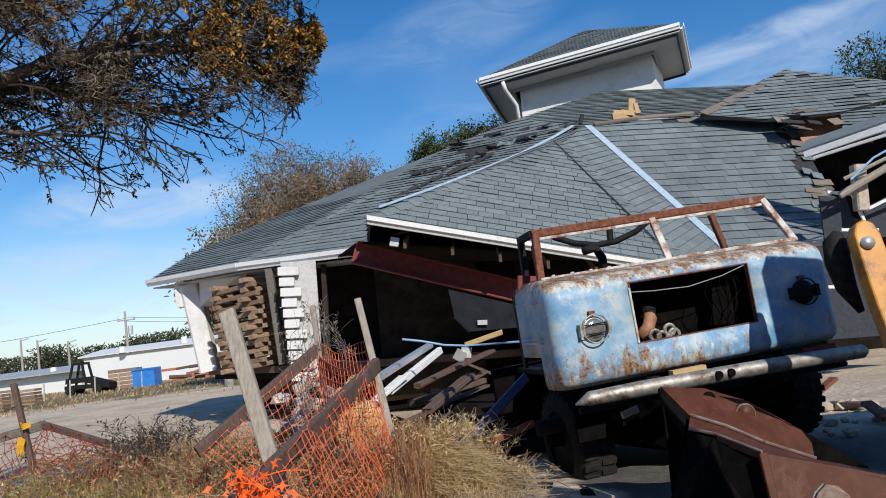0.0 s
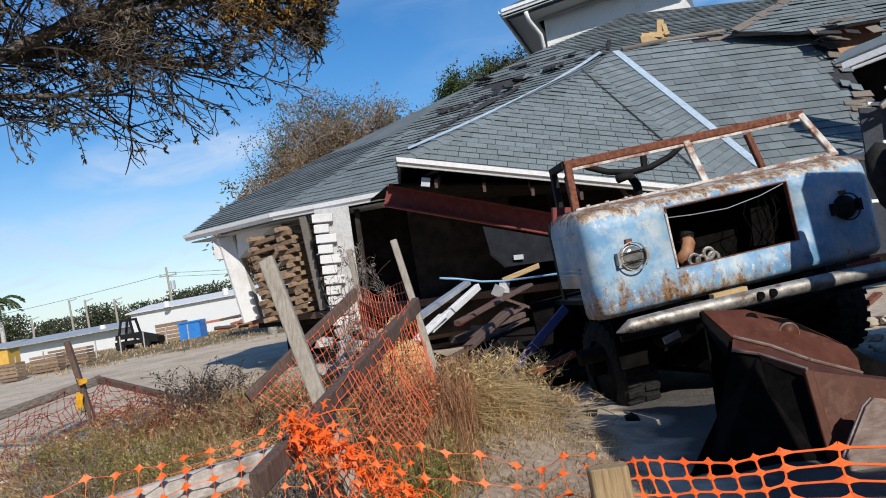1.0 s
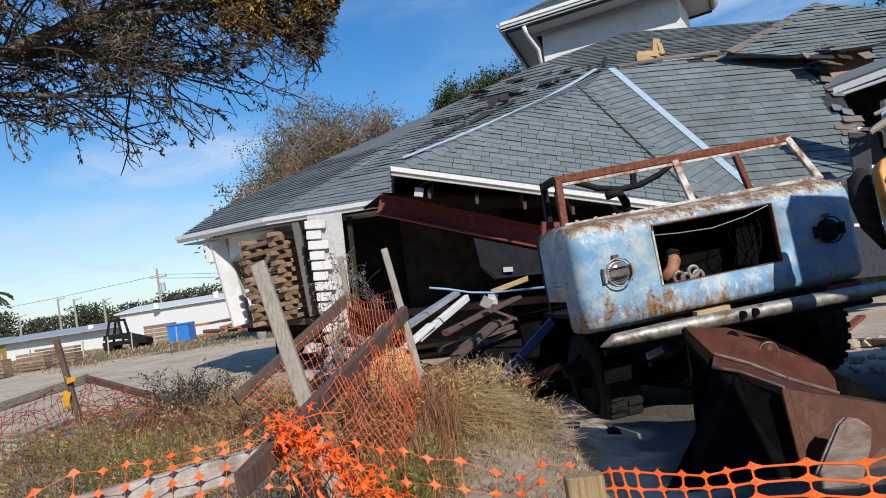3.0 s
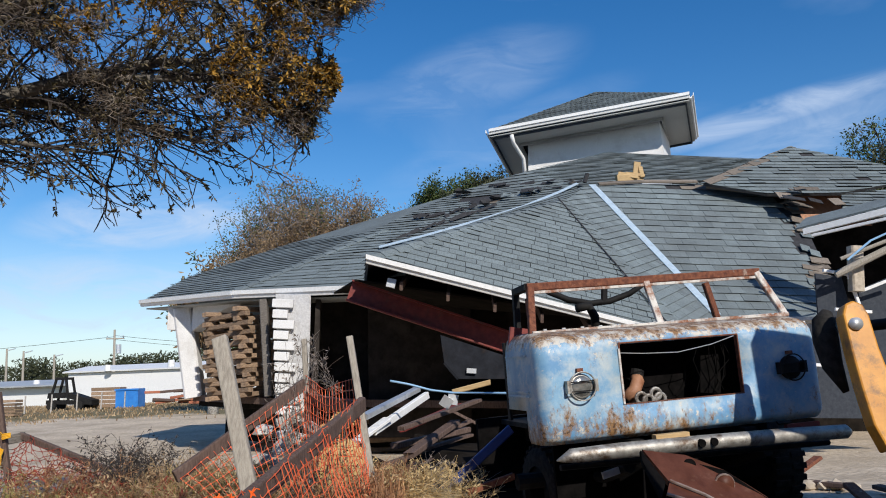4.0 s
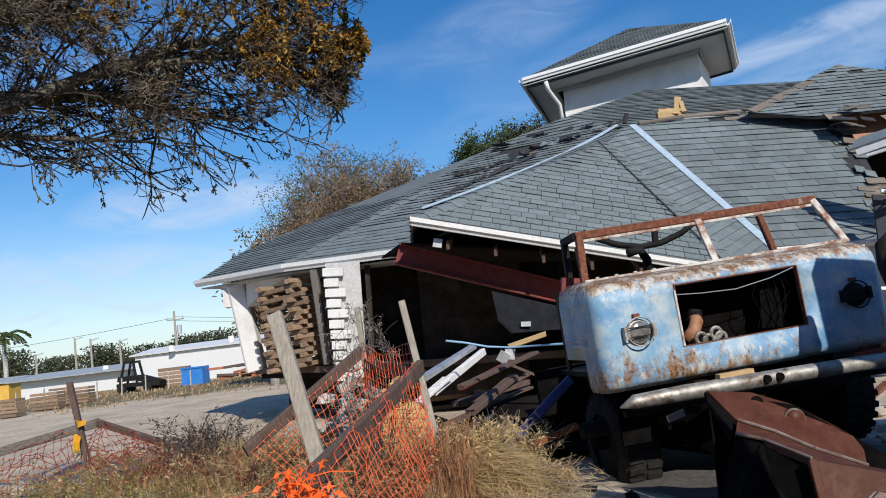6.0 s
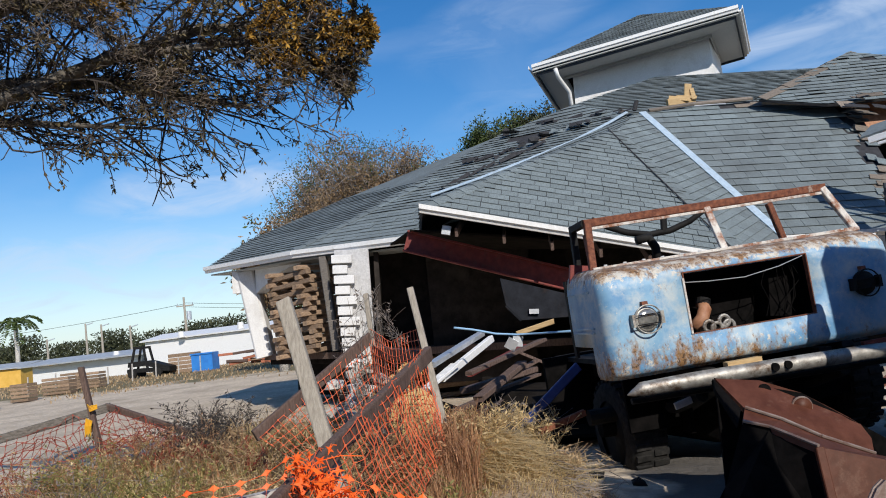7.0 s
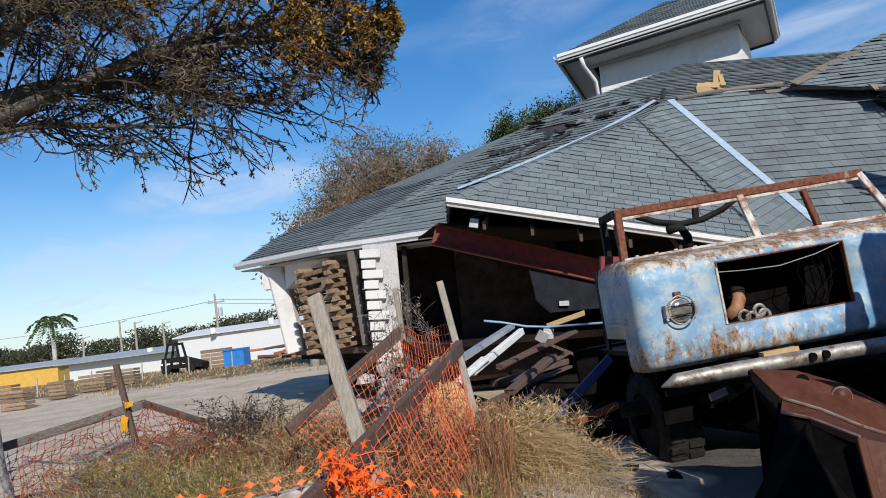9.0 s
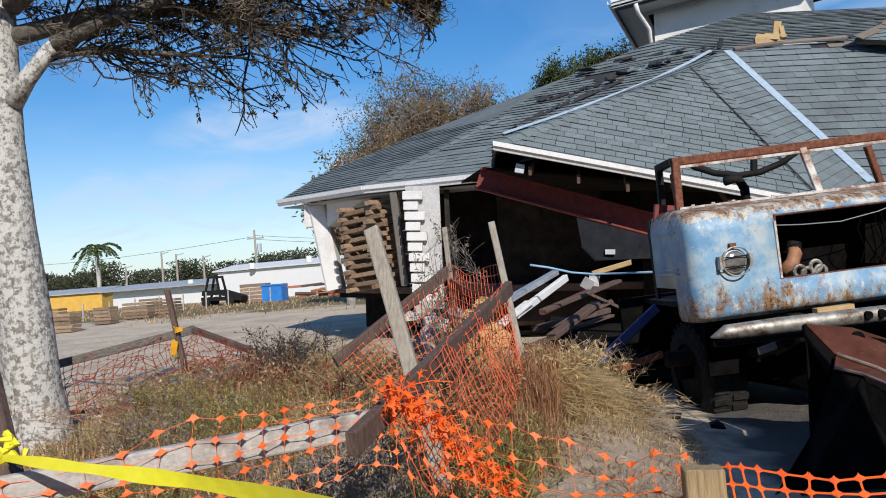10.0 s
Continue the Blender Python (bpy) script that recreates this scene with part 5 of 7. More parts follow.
# ---- loader: bucket and lift arm ----
def build_loader():
    ld = thing("loader", "worn wheel loader with brown steel bucket and yellow arm", "loader", at=TILT)
    A, B, C, D1, D, E = [Vector(q) for q in ((1.212, 4.55, 1.065), (1.453, 4.55, 1.04), (1.658, 4.5, 0.962), (1.85, 4.45, 0.838), (1.92, 4.42, 0.786), (1.921, 4.3, 0.648))]
    F0, F1, F2 = [Vector(q) for q in ((1.299, 4.35, 0.915), (1.467, 4.3, 0.851), (1.62, 4.2, 0.768))]
    L0, L1, P, R = [Vector(q) for q in ((1.238, 4.2, 0.864), (1.339, 4.1, 0.842), (1.468, 3.85, 0.78), (2.1, 3.85, 0.62))]
    D2 = Vector((1.945, 4.37, 0.72))
    bucket = part("bucket", Shape().slab([A, F0, F1, F2, E, D2, D, D1, C, B], 0.03), M_BUCKET, ld, "brown steel bucket, scuffed to bare metal")
    part("fold", Shape().slab([F0, L0, L1, P, F2, F1], 0.03), M_BUCKET, bucket, "folded lip of the bucket")
    for a, b in ((F0, F1), (F1, F2), (F2, E), (L0, L1), (L1, P)):
        part("weld_bead", Shape().tube([a + Vector((0, -0.01, 0.008)), b + Vector((0, -0.01, 0.008))], 0.009, 6), M_SCUFFED, bucket)
    # edge, end, floor and rear plates: shade on brown steel put in as near-black
    part("edge_plate", Shape().slab([A + Vector((-0.012, 0, 0)), A + Vector((-0.03, -0.1, -0.05)), L0 + Vector((-0.03, -0.02, -0.01)), F0 + Vector((-0.02, 0, 0))], 0.02), M_SHADEBLACK, bucket)
    part("top_plate", Shape().slab([F2, P, R, (2.7, 3.9, 0.45), (2.7, 4.3, 0.45), E], 0.03), M_BUCKET, bucket)
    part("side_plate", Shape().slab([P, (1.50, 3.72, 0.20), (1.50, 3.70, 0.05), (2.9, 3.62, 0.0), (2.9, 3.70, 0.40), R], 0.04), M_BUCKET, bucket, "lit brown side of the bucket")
    part("end_plate", Shape().slab([L0, (1.108, 4.15, 0.56), (0.70, 3.60, 0.27), (0.70, 3.58, 0.06), (1.50, 3.70, 0.06), (1.497, 3.74, 0.24), P, L1], 0.03), M_SHADEBLACK, bucket, "end plate coloured near-black for the shade on it")
    part("corner_rib", Shape().beam(P + Vector((0.0, -0.012, 0)), (1.512, 3.70, 0.06), 0.04, 0.035, (0, 1, 0)), M_BUCKET, bucket)
    part("inner_floor", Shape().slab([(0.8, 3.75, 0.07), (2.6, 3.7, 0.05), (2.6, 4.4, 0.05), (1.1, 4.4, 0.07)], 0.03), M_SHADEBLACK, bucket)
    part("rear_plate", Shape().slab([(1.22, 4.56, 0.05), (2.3, 4.50, 0.05), (2.3, 4.5, 0.55), D, C, A], 0.03), M_SHADEBLACK, bucket)
    # stiffening strap with a rounded head on the lit side
    strap = [Vector((1.64, 3.62, 0.665)), Vector((1.69, 3.62, 0.655)), Vector((1.735, 3.61, 0.61)), Vector((1.72, 3.60, 0.54)), Vector((1.50, 3.54, 0.02)), Vector((1.37, 3.55, 0.05)), Vector((1.37, 3.56, 0.28)), Vector((1.60, 3.62, 0.63))]
    part("strap", Shape().slab(strap, 0.03), M_SCUFFED, bucket, "worn grey steel strap welded to the bucket")
    part("strap_edge", Shape().tube([strap[6], strap[7], strap[0]], 0.008, 6), M_SCUFFED, bucket)
    # hole, drawn as a near-black disc for its shade, and pin boss in the back plate
    hole = Vector((1.46, 4.50, 0.985))
    part("hole", Shape().tube([hole + Vector((0, -0.004, 0.004)), hole + Vector((0, 0.02, 0))], 0.036, 18), M_SHADEBLACK, bucket)
    part("boss", Shape().tube([(1.63, 4.435, 0.895), (1.635, 4.47, 0.895)], [0.052, 0.056], 18), M_BUCKET, bucket, "", True)
    part("boss_ring", torus((1.63, 4.437, 0.895), 0.052, 0.006, n=18, k=6), M_SCUFFED, bucket)
    # arm head with its pin, running down to the bucket
    arm = Shape()
    out = [(2.365, 1.83), (2.40, 1.90), (2.47, 1.925), (2.54, 1.90), (2.575, 1.83), (2.60, 1.62), (2.66, 1.35), (2.68, 1.05), (2.50, 1.0), (2.43, 1.15), (2.395, 1.38), (2.375, 1.60)]
    p = [Vector((2.435 + (x - 2.47) * 0.72, 4.55 - (1.9 - z) * 0.22, 1.79 + (z - 1.80) * 0.9)) for x, z in out]
    arm.slab(p, 0.10)
    a = bevel(part("lift_arm", arm, M_YELLOW, ld, "scuffed yellow lift arm"), 0.012)
    for k in range(5):
        part("stencil_bar", Shape().box((0.012, 0.004, 0.03), pose(2.41 + k * 0.022, 4.428 + 0.002 * k, 1.46 - 0.012 * k, 0, 20, 0)), M_WOODBROWN, a)
    part("pin", Shape().tube([(2.415, 4.40, 1.785), (2.43, 4.6, 1.79)], 0.036, 20), M_METAL, a, "greasy steel pin", True)
    part("pin_collar", Shape().tube([(2.42, 4.44, 1.787), (2.42, 4.48, 1.787)], 0.050, 20), M_BLACKSTEEL, a)
    part("cover", Shape().tube([(2.39, 4.68, 1.88), (2.365, 4.68, 1.82), (2.36, 4.66, 1.70), (2.38, 4.64, 1.55), (2.43, 4.60, 1.40)], [0.03, 0.068, 0.075, 0.06, 0.02], 12), M_RUBBER, ld, "black rubber cover behind the arm", True)
    part("tilt_link", Shape().beam((2.95, 4.3, 1.95), (4.2, 3.9, 2.6), 0.12, 0.22), M_YELLOW, ld)
    part("cylinder", Shape().tube([(2.50, 4.75, 1.78), (3.2, 4.72, 1.86), (4.2, 4.7, 1.95)], [0.035, 0.035, 0.06], 12), M_BLACKSTEEL, ld)
    part("lower_arm", Shape().beam((2.3, 3.9, 0.45), (4.2, 3.0, 0.95), 0.2, 0.25), M_BLACKSTEEL, ld)
    # unseen body, sized by the shade it throws
    part("hood", Shape().box((2.1, 1.8, 1.4), pose(3.75, 1.65, 1.15)), M_YELLOW, ld)
    # plate added out of view to shade the ground beside the bucket
    part("side_blocker", Shape().slab([(1.32, 1.4, 1.62), (2.14, 1.4, 1.55), (2.14, 1.4, 2.85), (1.97, 1.4, 2.92), (1.62, 1.4, 2.55), (1.40, 1.4, 2.0)], 0.25), M_YELLOW, ld)
    # block added out of view to cut sky light from the right
    part("cab_blocker", Shape().slab([(3.75, 0.4, 3.5), (5.3, 0.4, 3.5), (5.3, 2.2, 3.5), (3.75, 2.2, 3.5)], 1.75), M_YELLOW, ld)
    part("blocker_bracket", Shape().beam((2.1, 1.3, 1.80), (2.8, 1.3, 1.80), 0.06, 0.06), M_BLACKSTEEL, ld)
    # unseen plate, its outline cut to shade the right half of the van
    part("boom", Shape().slab([(2.84, 3.53, 2.95), (2.92, 3.53, 2.30), (4.0, 3.53, 2.15), (5.4, 3.5, 2.2), (5.4, 3.5, 3.0)], 0.2), M_YELLOW, ld)
    for x, y in ((3.35, 2.1), (3.35, 3.1), (5.2, 1.5), (5.2, 3.4)):
        w = part("wheel", Shape().tube([(x, y - 0.24, 0.95), (x, y - 0.2, 0.95), (x, y + 0.2, 0.95), (x, y + 0.24, 0.95)], [0.68, 0.75, 0.75, 0.68], 28), M_RUBBER, ld)
        part("hub", Shape().tube([(x, y - 0.26, 0.95), (x, y + 0.26, 0.95)], 0.3, 16), M_YELLOW, w)


build_loader()


# ---- fences ----
def net(name, top, bottom, nu, nv, node, strand, material, label, seed, sag=0.02, hole=0.0, web=0.04):
    """A sheet of plastic barrier mesh hung between two lines: thin strands that widen to four-pointed knots where they cross."""
    rnd = random.Random(seed)
    grid = []
    for j in range(nv + 1):
        row = []
        for i in range(nu + 1):
            a, b = lerp_line(top, i / nu), lerp_line(bottom, i / nu)
            p = a.lerp(b, j / nv)
            wob = Vector((noise.noise(p * 3 + Vector((seed, 0, 0))), noise.noise(p * 3 + Vector((0, seed, 5))), noise.noise(p * 4 + Vector((9, 0, seed)))))
            row.append(p + wob * sag * 2 + Vector((rnd.uniform(-1, 1), rnd.uniform(-1, 1), rnd.uniform(-1, 1))) * sag * 0.3)
        grid.append(row)
    s = Shape()

    def strip(a, b, side):
        d = b - a
        f = side.normalized()
        n = d.cross(f).normalized() * 0.0018
        w = [(0.0, node * 0.5), (0.09, node * 0.26), (0.22, node * web + strand * 0.5), (0.78, node * web + strand * 0.5), (0.91, node * 0.26), (1.0, node * 0.5)]
        v = []
        for t, q in w:
            c = a + d * t - Vector((0, 0, 0.12 * d.length * math.sin(math.pi * t) * 0.3))
            v += [c + f * q + n, c - f * q + n, c - f * q - n, c + f * q - n]
        s.add(v, [(4 * i + k, 4 * i + (k + 1) % 4, 4 * i + 4 + (k + 1) % 4, 4 * i + 4 + k) for i in range(5) for k in range(4)])

    for j in range(nv + 1):
        for i in range(nu + 1):
            p = grid[j][i]
            h = (grid[j][min(i + 1, nu)] - grid[j][max(i - 1, 0)])
            v = (grid[min(j + 1, nv)][i] - grid[max(j - 1, 0)][i])
            if i < nu and rnd.random() > hole:
                strip(p, grid[j][i + 1], v)
            if j < nv and rnd.random() > hole:
                strip(p, grid[j + 1][i], h)
    return single(name, s, material, label, "safety netting")


def build_fences():
    def timber(name, a, b, w, h, m, label, cat="fence", up=(0, 0, 1)):
        return bevel(single(name, Shape().beam(a, b, w, h, up, 0.006), m, label, cat), 0.004, 1)

    timber("fence_post", (-1.015, 3.8, 1.685), (-0.70, 3.55, 0.45), 0.075, 0.05, M_WOODGREY, "weathered grey fence post leaning over", "fence post", (0, 1, 0))
    timber("fence_post", (-0.53, 5.2, 1.755), (-0.33, 4.96, 0.5), 0.045, 0.045, M_WOODGREY, "thin grey fence post leaning over", "fence post", (0, 1, 0))
    timber("fence_stake", (-0.955, 6.0, 1.79), (-0.90, 6.0, 0.4), 0.04, 0.04, M_WOODGREY, "split grey stake wound with dead vine", "stake", (0, 1, 0))
    timber("fence_rail", (-0.86, 2.62, 0.875), (-0.43, 4.95, 1.315), 0.045, 0.09, M_WOODBROWN, "dark brown fence rail running uphill", "fence rail")
    timber("fence_rail", (-0.83, 2.93, 0.895), (-2.9, 1.72, 0.80), 0.045, 0.10, M_WOODWHITE, "faded whitewashed fence rail", "fence rail")
    timber("fence_rail", (-1.66, 5.2, 0.89), (-0.93, 6.03, 1.47), 0.04, 0.085, M_WOODBROWN, "dark brown rail leaning on the stake", "fence rail")
    timber("fence_rail", (-0.95, 6.05, 1.34), (-0.46, 5.15, 1.28), 0.04, 0.09, M_WOODBROWN, "short dark brown rail between two posts", "fence rail")
    timber("fence_rail", (-5.6, 6.55, 0.72), (-3.62, 7.2, 1.08), 0.045, 0.08, M_DRIFT, "weathered grey rail of the low far fence", "fence rail")
    timber("fence_rail", (-3.66, 7.2, 1.09), (-2.3, 6.5, 0.70), 0.045, 0.06, M_WOODBROWN, "sagging brown rail of the low far fence", "fence rail")
    timber("fence_stake", (-3.775, 7.0, 1.475), (-3.46, 6.85, 0.1), 0.05, 0.05, M_WOODBROWN, "dark leaning stake tied with yellow tape", "stake", (0, 1, 0))
    timber("fence_stake", (-2.141, 2.5, 1.242), (-1.8, 2.3, 0.306), 0.10, 0.05, M_WOODBROWN, "brown stake at the end of the rail", "stake", (0, 1, 0))
    timber("timber_stub", (0.286, 2.60, 0.758), (0.286, 2.58, 0.2), 0.128, 0.09, M_STUB, "sawn pale timber stub behind the netting", "post", (0, 1, 0))
    tie = Shape()
    for i in range(4):
        tie.tube([(-3.70 + i * 0.004, 6.93, 1.135 - i * 0.012), (-3.655, 6.88, 1.12 - i * 0.014), (-3.60, 6.91, 1.125 - i * 0.01)], 0.006, 5)
    for i in range(5):
        x = -3.705 + i * 0.012
        tie.tube([(x + 0.02, 6.87, 1.02 - i * 0.006), (x + 0.01, 6.86, 0.95), (x, 6.87, 0.86 + 0.02 * (i % 2))], [0.006, 0.008, 0.005], 5)
    single("tape_tie", tie, M_AMBER, "amber yellow tape knotted round the leaning stake", "tape")
    # bright netting in front
    net("safety_net", [(-2.35, 1.95, 0.95), (-1.86, 2.28, 0.90), (-1.39, 2.58, 0.97), (-1.08, 2.75, 0.985), (-0.76, 2.86, 1.035)], [(-2.3, 1.9, 0.60), (-1.8, 2.22, 0.66), (-1.35, 2.5, 0.70), (-1.03, 2.66, 0.73), (-0.72, 2.78, 0.78)], 18, 5, 0.027, 0.0014, M_ORANGE, "bright orange plastic barrier mesh along the whitewashed rail", 3, 0.035, 0.0, 0.0)
    net("safety_net", [(-0.76, 2.86, 1.03), (-0.52, 2.9, 0.90), (-0.32, 3.0, 0.80), (0.0, 2.95, 0.73), (0.25, 2.88, 0.70)], [(-0.72, 2.75, 0.66), (-0.5, 2.78, 0.54), (-0.3, 2.8, 0.48), (0.0, 2.78, 0.45), (0.25, 2.72, 0.44)], 11, 5, 0.028, 0.0014, M_ORANGE, "bright orange plastic barrier mesh drooping over the mound", 4, 0.04, 0.06, 0.0)
    net("safety_net", [(0.25, 2.88, 0.70), (0.5, 2.75, 0.70), (0.83, 2.6, 0.715), (1.6, 2.3, 0.75)], [(0.25, 2.72, 0.44), (0.5, 2.6, 0.46), (0.83, 2.45, 0.47), (1.6, 2.2, 0.50)], 15, 5, 0.034, 0.0016, M_ORANGE, "bright orange plastic barrier mesh stretched before the bucket", 14, 0.018, 0.0, 0.08)
    # the crumpled end of the roll
    rnd = random.Random(6)
    s = Shape()
    for i in range(190):
        t = rnd.random() ** 1.3
        c = Vector((-0.77 + t * 0.42 + rnd.gauss(0, 0.035), 2.86 + t * 0.12 + rnd.gauss(0, 0.05), 1.01 - t * 0.42 + rnd.gauss(0, 0.035)))
        m = Matrix.Translation(c) @ Euler((rnd.uniform(0, 6), rnd.uniform(0, 6), rnd.uniform(0, 6))).to_matrix().to_4x4()
        r = rnd.uniform(0.013, 0.024)
        star = []
        for k in range(8):
            a = 6.2832 * k / 8
            q = r * (1.25 if k % 2 == 0 else 0.4)
            star.append(m @ Vector((q * math.cos(a), q * math.sin(a), 0)))
        s.slab(star, 0.002)
        e = c + Vector((rnd.gauss(0, 0.07), rnd.gauss(0, 0.06), rnd.gauss(-0.03, 0.05)))
        s.tube([c, c.lerp(e, 0.3) + Vector((0, 0, 0.01)), c.lerp(e, 0.6)], 0.0022, 4, False)
    single("crumpled_net", s, M_ORANGE, "crumpled bunch of bright orange plastic mesh over the rail end", "safety netting")
    # dull netting on the rails behind
    net("safety_net", [(-0.80, 2.80, 0.95), (-0.62, 3.85, 1.16), (-0.44, 4.86, 1.34)], [(-0.62, 3.0, 0.48), (-0.45, 3.85, 0.68), (-0.34, 4.78, 0.74)], 34, 11, 0.009, 0.0017, M_ORANGEDULL, "faded orange mesh hanging under the brown rail", 5, 0.022, 0.03)
    net("safety_net", [(-0.96, 5.98, 1.52), (-0.75, 5.6, 1.42), (-0.49, 5.16, 1.48)], [(-0.93, 5.95, 0.85), (-0.7, 5.5, 0.85), (-0.42, 5.05, 0.85)], 18, 10, 0.008, 0.0018, M_ORANGEDULL, "faded orange mesh slung between the stake and the post", 7, 0.012)
    net("safety_net", [(-1.62, 5.2, 0.90), (-0.95, 5.98, 1.45)], [(-1.30, 5.1, 0.66), (-0.88, 5.9, 0.8)], 20, 7, 0.010, 0.0022, M_ORANGEDULL, "faded orange mesh along the leaning rail", 8, 0.015)
    net("safety_net", [(-5.6, 6.5, 0.70), (-3.62, 7.14, 1.06)], [(-5.55, 6.45, 0.22), (-3.6, 7.05, 0.5)], 30, 7, 0.016, 0.0028, M_REDNET, "faded orange mesh on the low far fence", 9, 0.05)
    net("safety_net", [(-5.5, 6.4, 0.60), (-3.62, 7.02, 0.98)], [(-5.4, 6.2, 0.25), (-3.5, 6.75, 0.55)], 34, 9, 0.016, 0.0030, M_REDNET, "second layer of dull red mesh bunched on the far fence", 19, 0.09)
    net("safety_net", [(-3.64, 7.14, 1.07), (-2.3, 6.45, 0.68)], [(-3.5, 6.7, 0.72), (-2.2, 6.2, 0.5)], 34, 12, 0.018, 0.0034, M_REDNET, "faded orange mesh sagging from the far fence", 10, 0.07, 0.1)
    # strands of mesh lying in the grass by the far fence
    net("safety_net", [(-3.4, 6.75, 0.92), (-2.2, 6.3, 0.66), (-1.75, 5.9, 0.62)], [(-3.2, 6.4, 0.80), (-2.1, 6.0, 0.60), (-1.7, 5.6, 0.58)], 34, 6, 0.016, 0.0026, M_REDNET, "limp red-orange mesh lying in the weeds", 23, 0.10, 0.1)
    # sign board on a short stake
    sign = thing("sign", "black sign board with a white double border on a stake", "sign", at=pose(0.247, 2.40, 0.705, 0, 5.5, 0))
    part("board", Shape().box((0.36, 0.012, 0.26), pose(0, 0, -0.128)), M_SIGN, sign)
    for inset, wide in ((0.008, 0.010), (0.030, 0.005)):
        for a, b in (((-0.178 + inset, -inset), (0.178 - inset, -inset)), ((-0.178 + inset, -0.256 + inset), (0.178 - inset, -0.256 + inset)), ((-0.178 + inset, -inset), (-0.178 + inset, -0.256 + inset)), ((0.178 - inset, -inset), (0.178 - inset, -0.256 + inset))):
            part("border", Shape().beam((a[0], -0.008, a[1]), (b[0], -0.008, b[1]), wide, 0.004, (0, 1, 0)), M_TRIM, sign, "white border line")
    part("stake", Shape().beam((0, 0.02, -0.05), (0, 0.02, -0.62), 0.04, 0.025, (0, 1, 0)), M_WOODGREY, sign)
    # caution tape
    tape = Shape()
    a = [Vector(p) for p in ((-1.88, 2.24, 0.964), (-1.469, 2.06, 0.959), (-1.097, 1.9, 0.954), (-0.61, 1.6, 0.962), (-0.116, 1.3, 0.963))]
    n = 24
    for i in range(n + 1):
        p = lerp_line(a, i / n)
        w = 0.010 + 0.006 * math.sin(i * 0.5) ** 2 + i * 0.0006
        up = Vector((0.1, 0.5 * math.sin(i * 0.25), 1)).normalized() * w
        tape.v += [tuple(p + up), tuple(p - up), tuple(p - up + Vector((0, 0.0015, 0))), tuple(p + up + Vector((0, 0.0015, 0)))]
    tape.f = [(4 * i + k, 4 * i + (k + 1) % 4, 4 * i + 4 + (k + 1) % 4, 4 * i + 4 + k) for i in range(n) for k in range(4)]
    for i in range(7):
        c = Vector((-1.89, 2.26, 0.969)) + Vector((rnd.uniform(-0.03, 0.03), rnd.uniform(-0.02, 0.02), rnd.uniform(-0.03, 0.03)))
        tape.tube([c, c + Vector((rnd.uniform(-.05, .05), 0, rnd.uniform(-.05, .05))), c + Vector((rnd.uniform(-.05, .05), 0.02, rnd.uniform(-.05, .05)))], 0.012, 5)
    single("caution_tape", tape, M_TAPE, "plain yellow caution tape knotted to the fence", "tape")


build_fences()


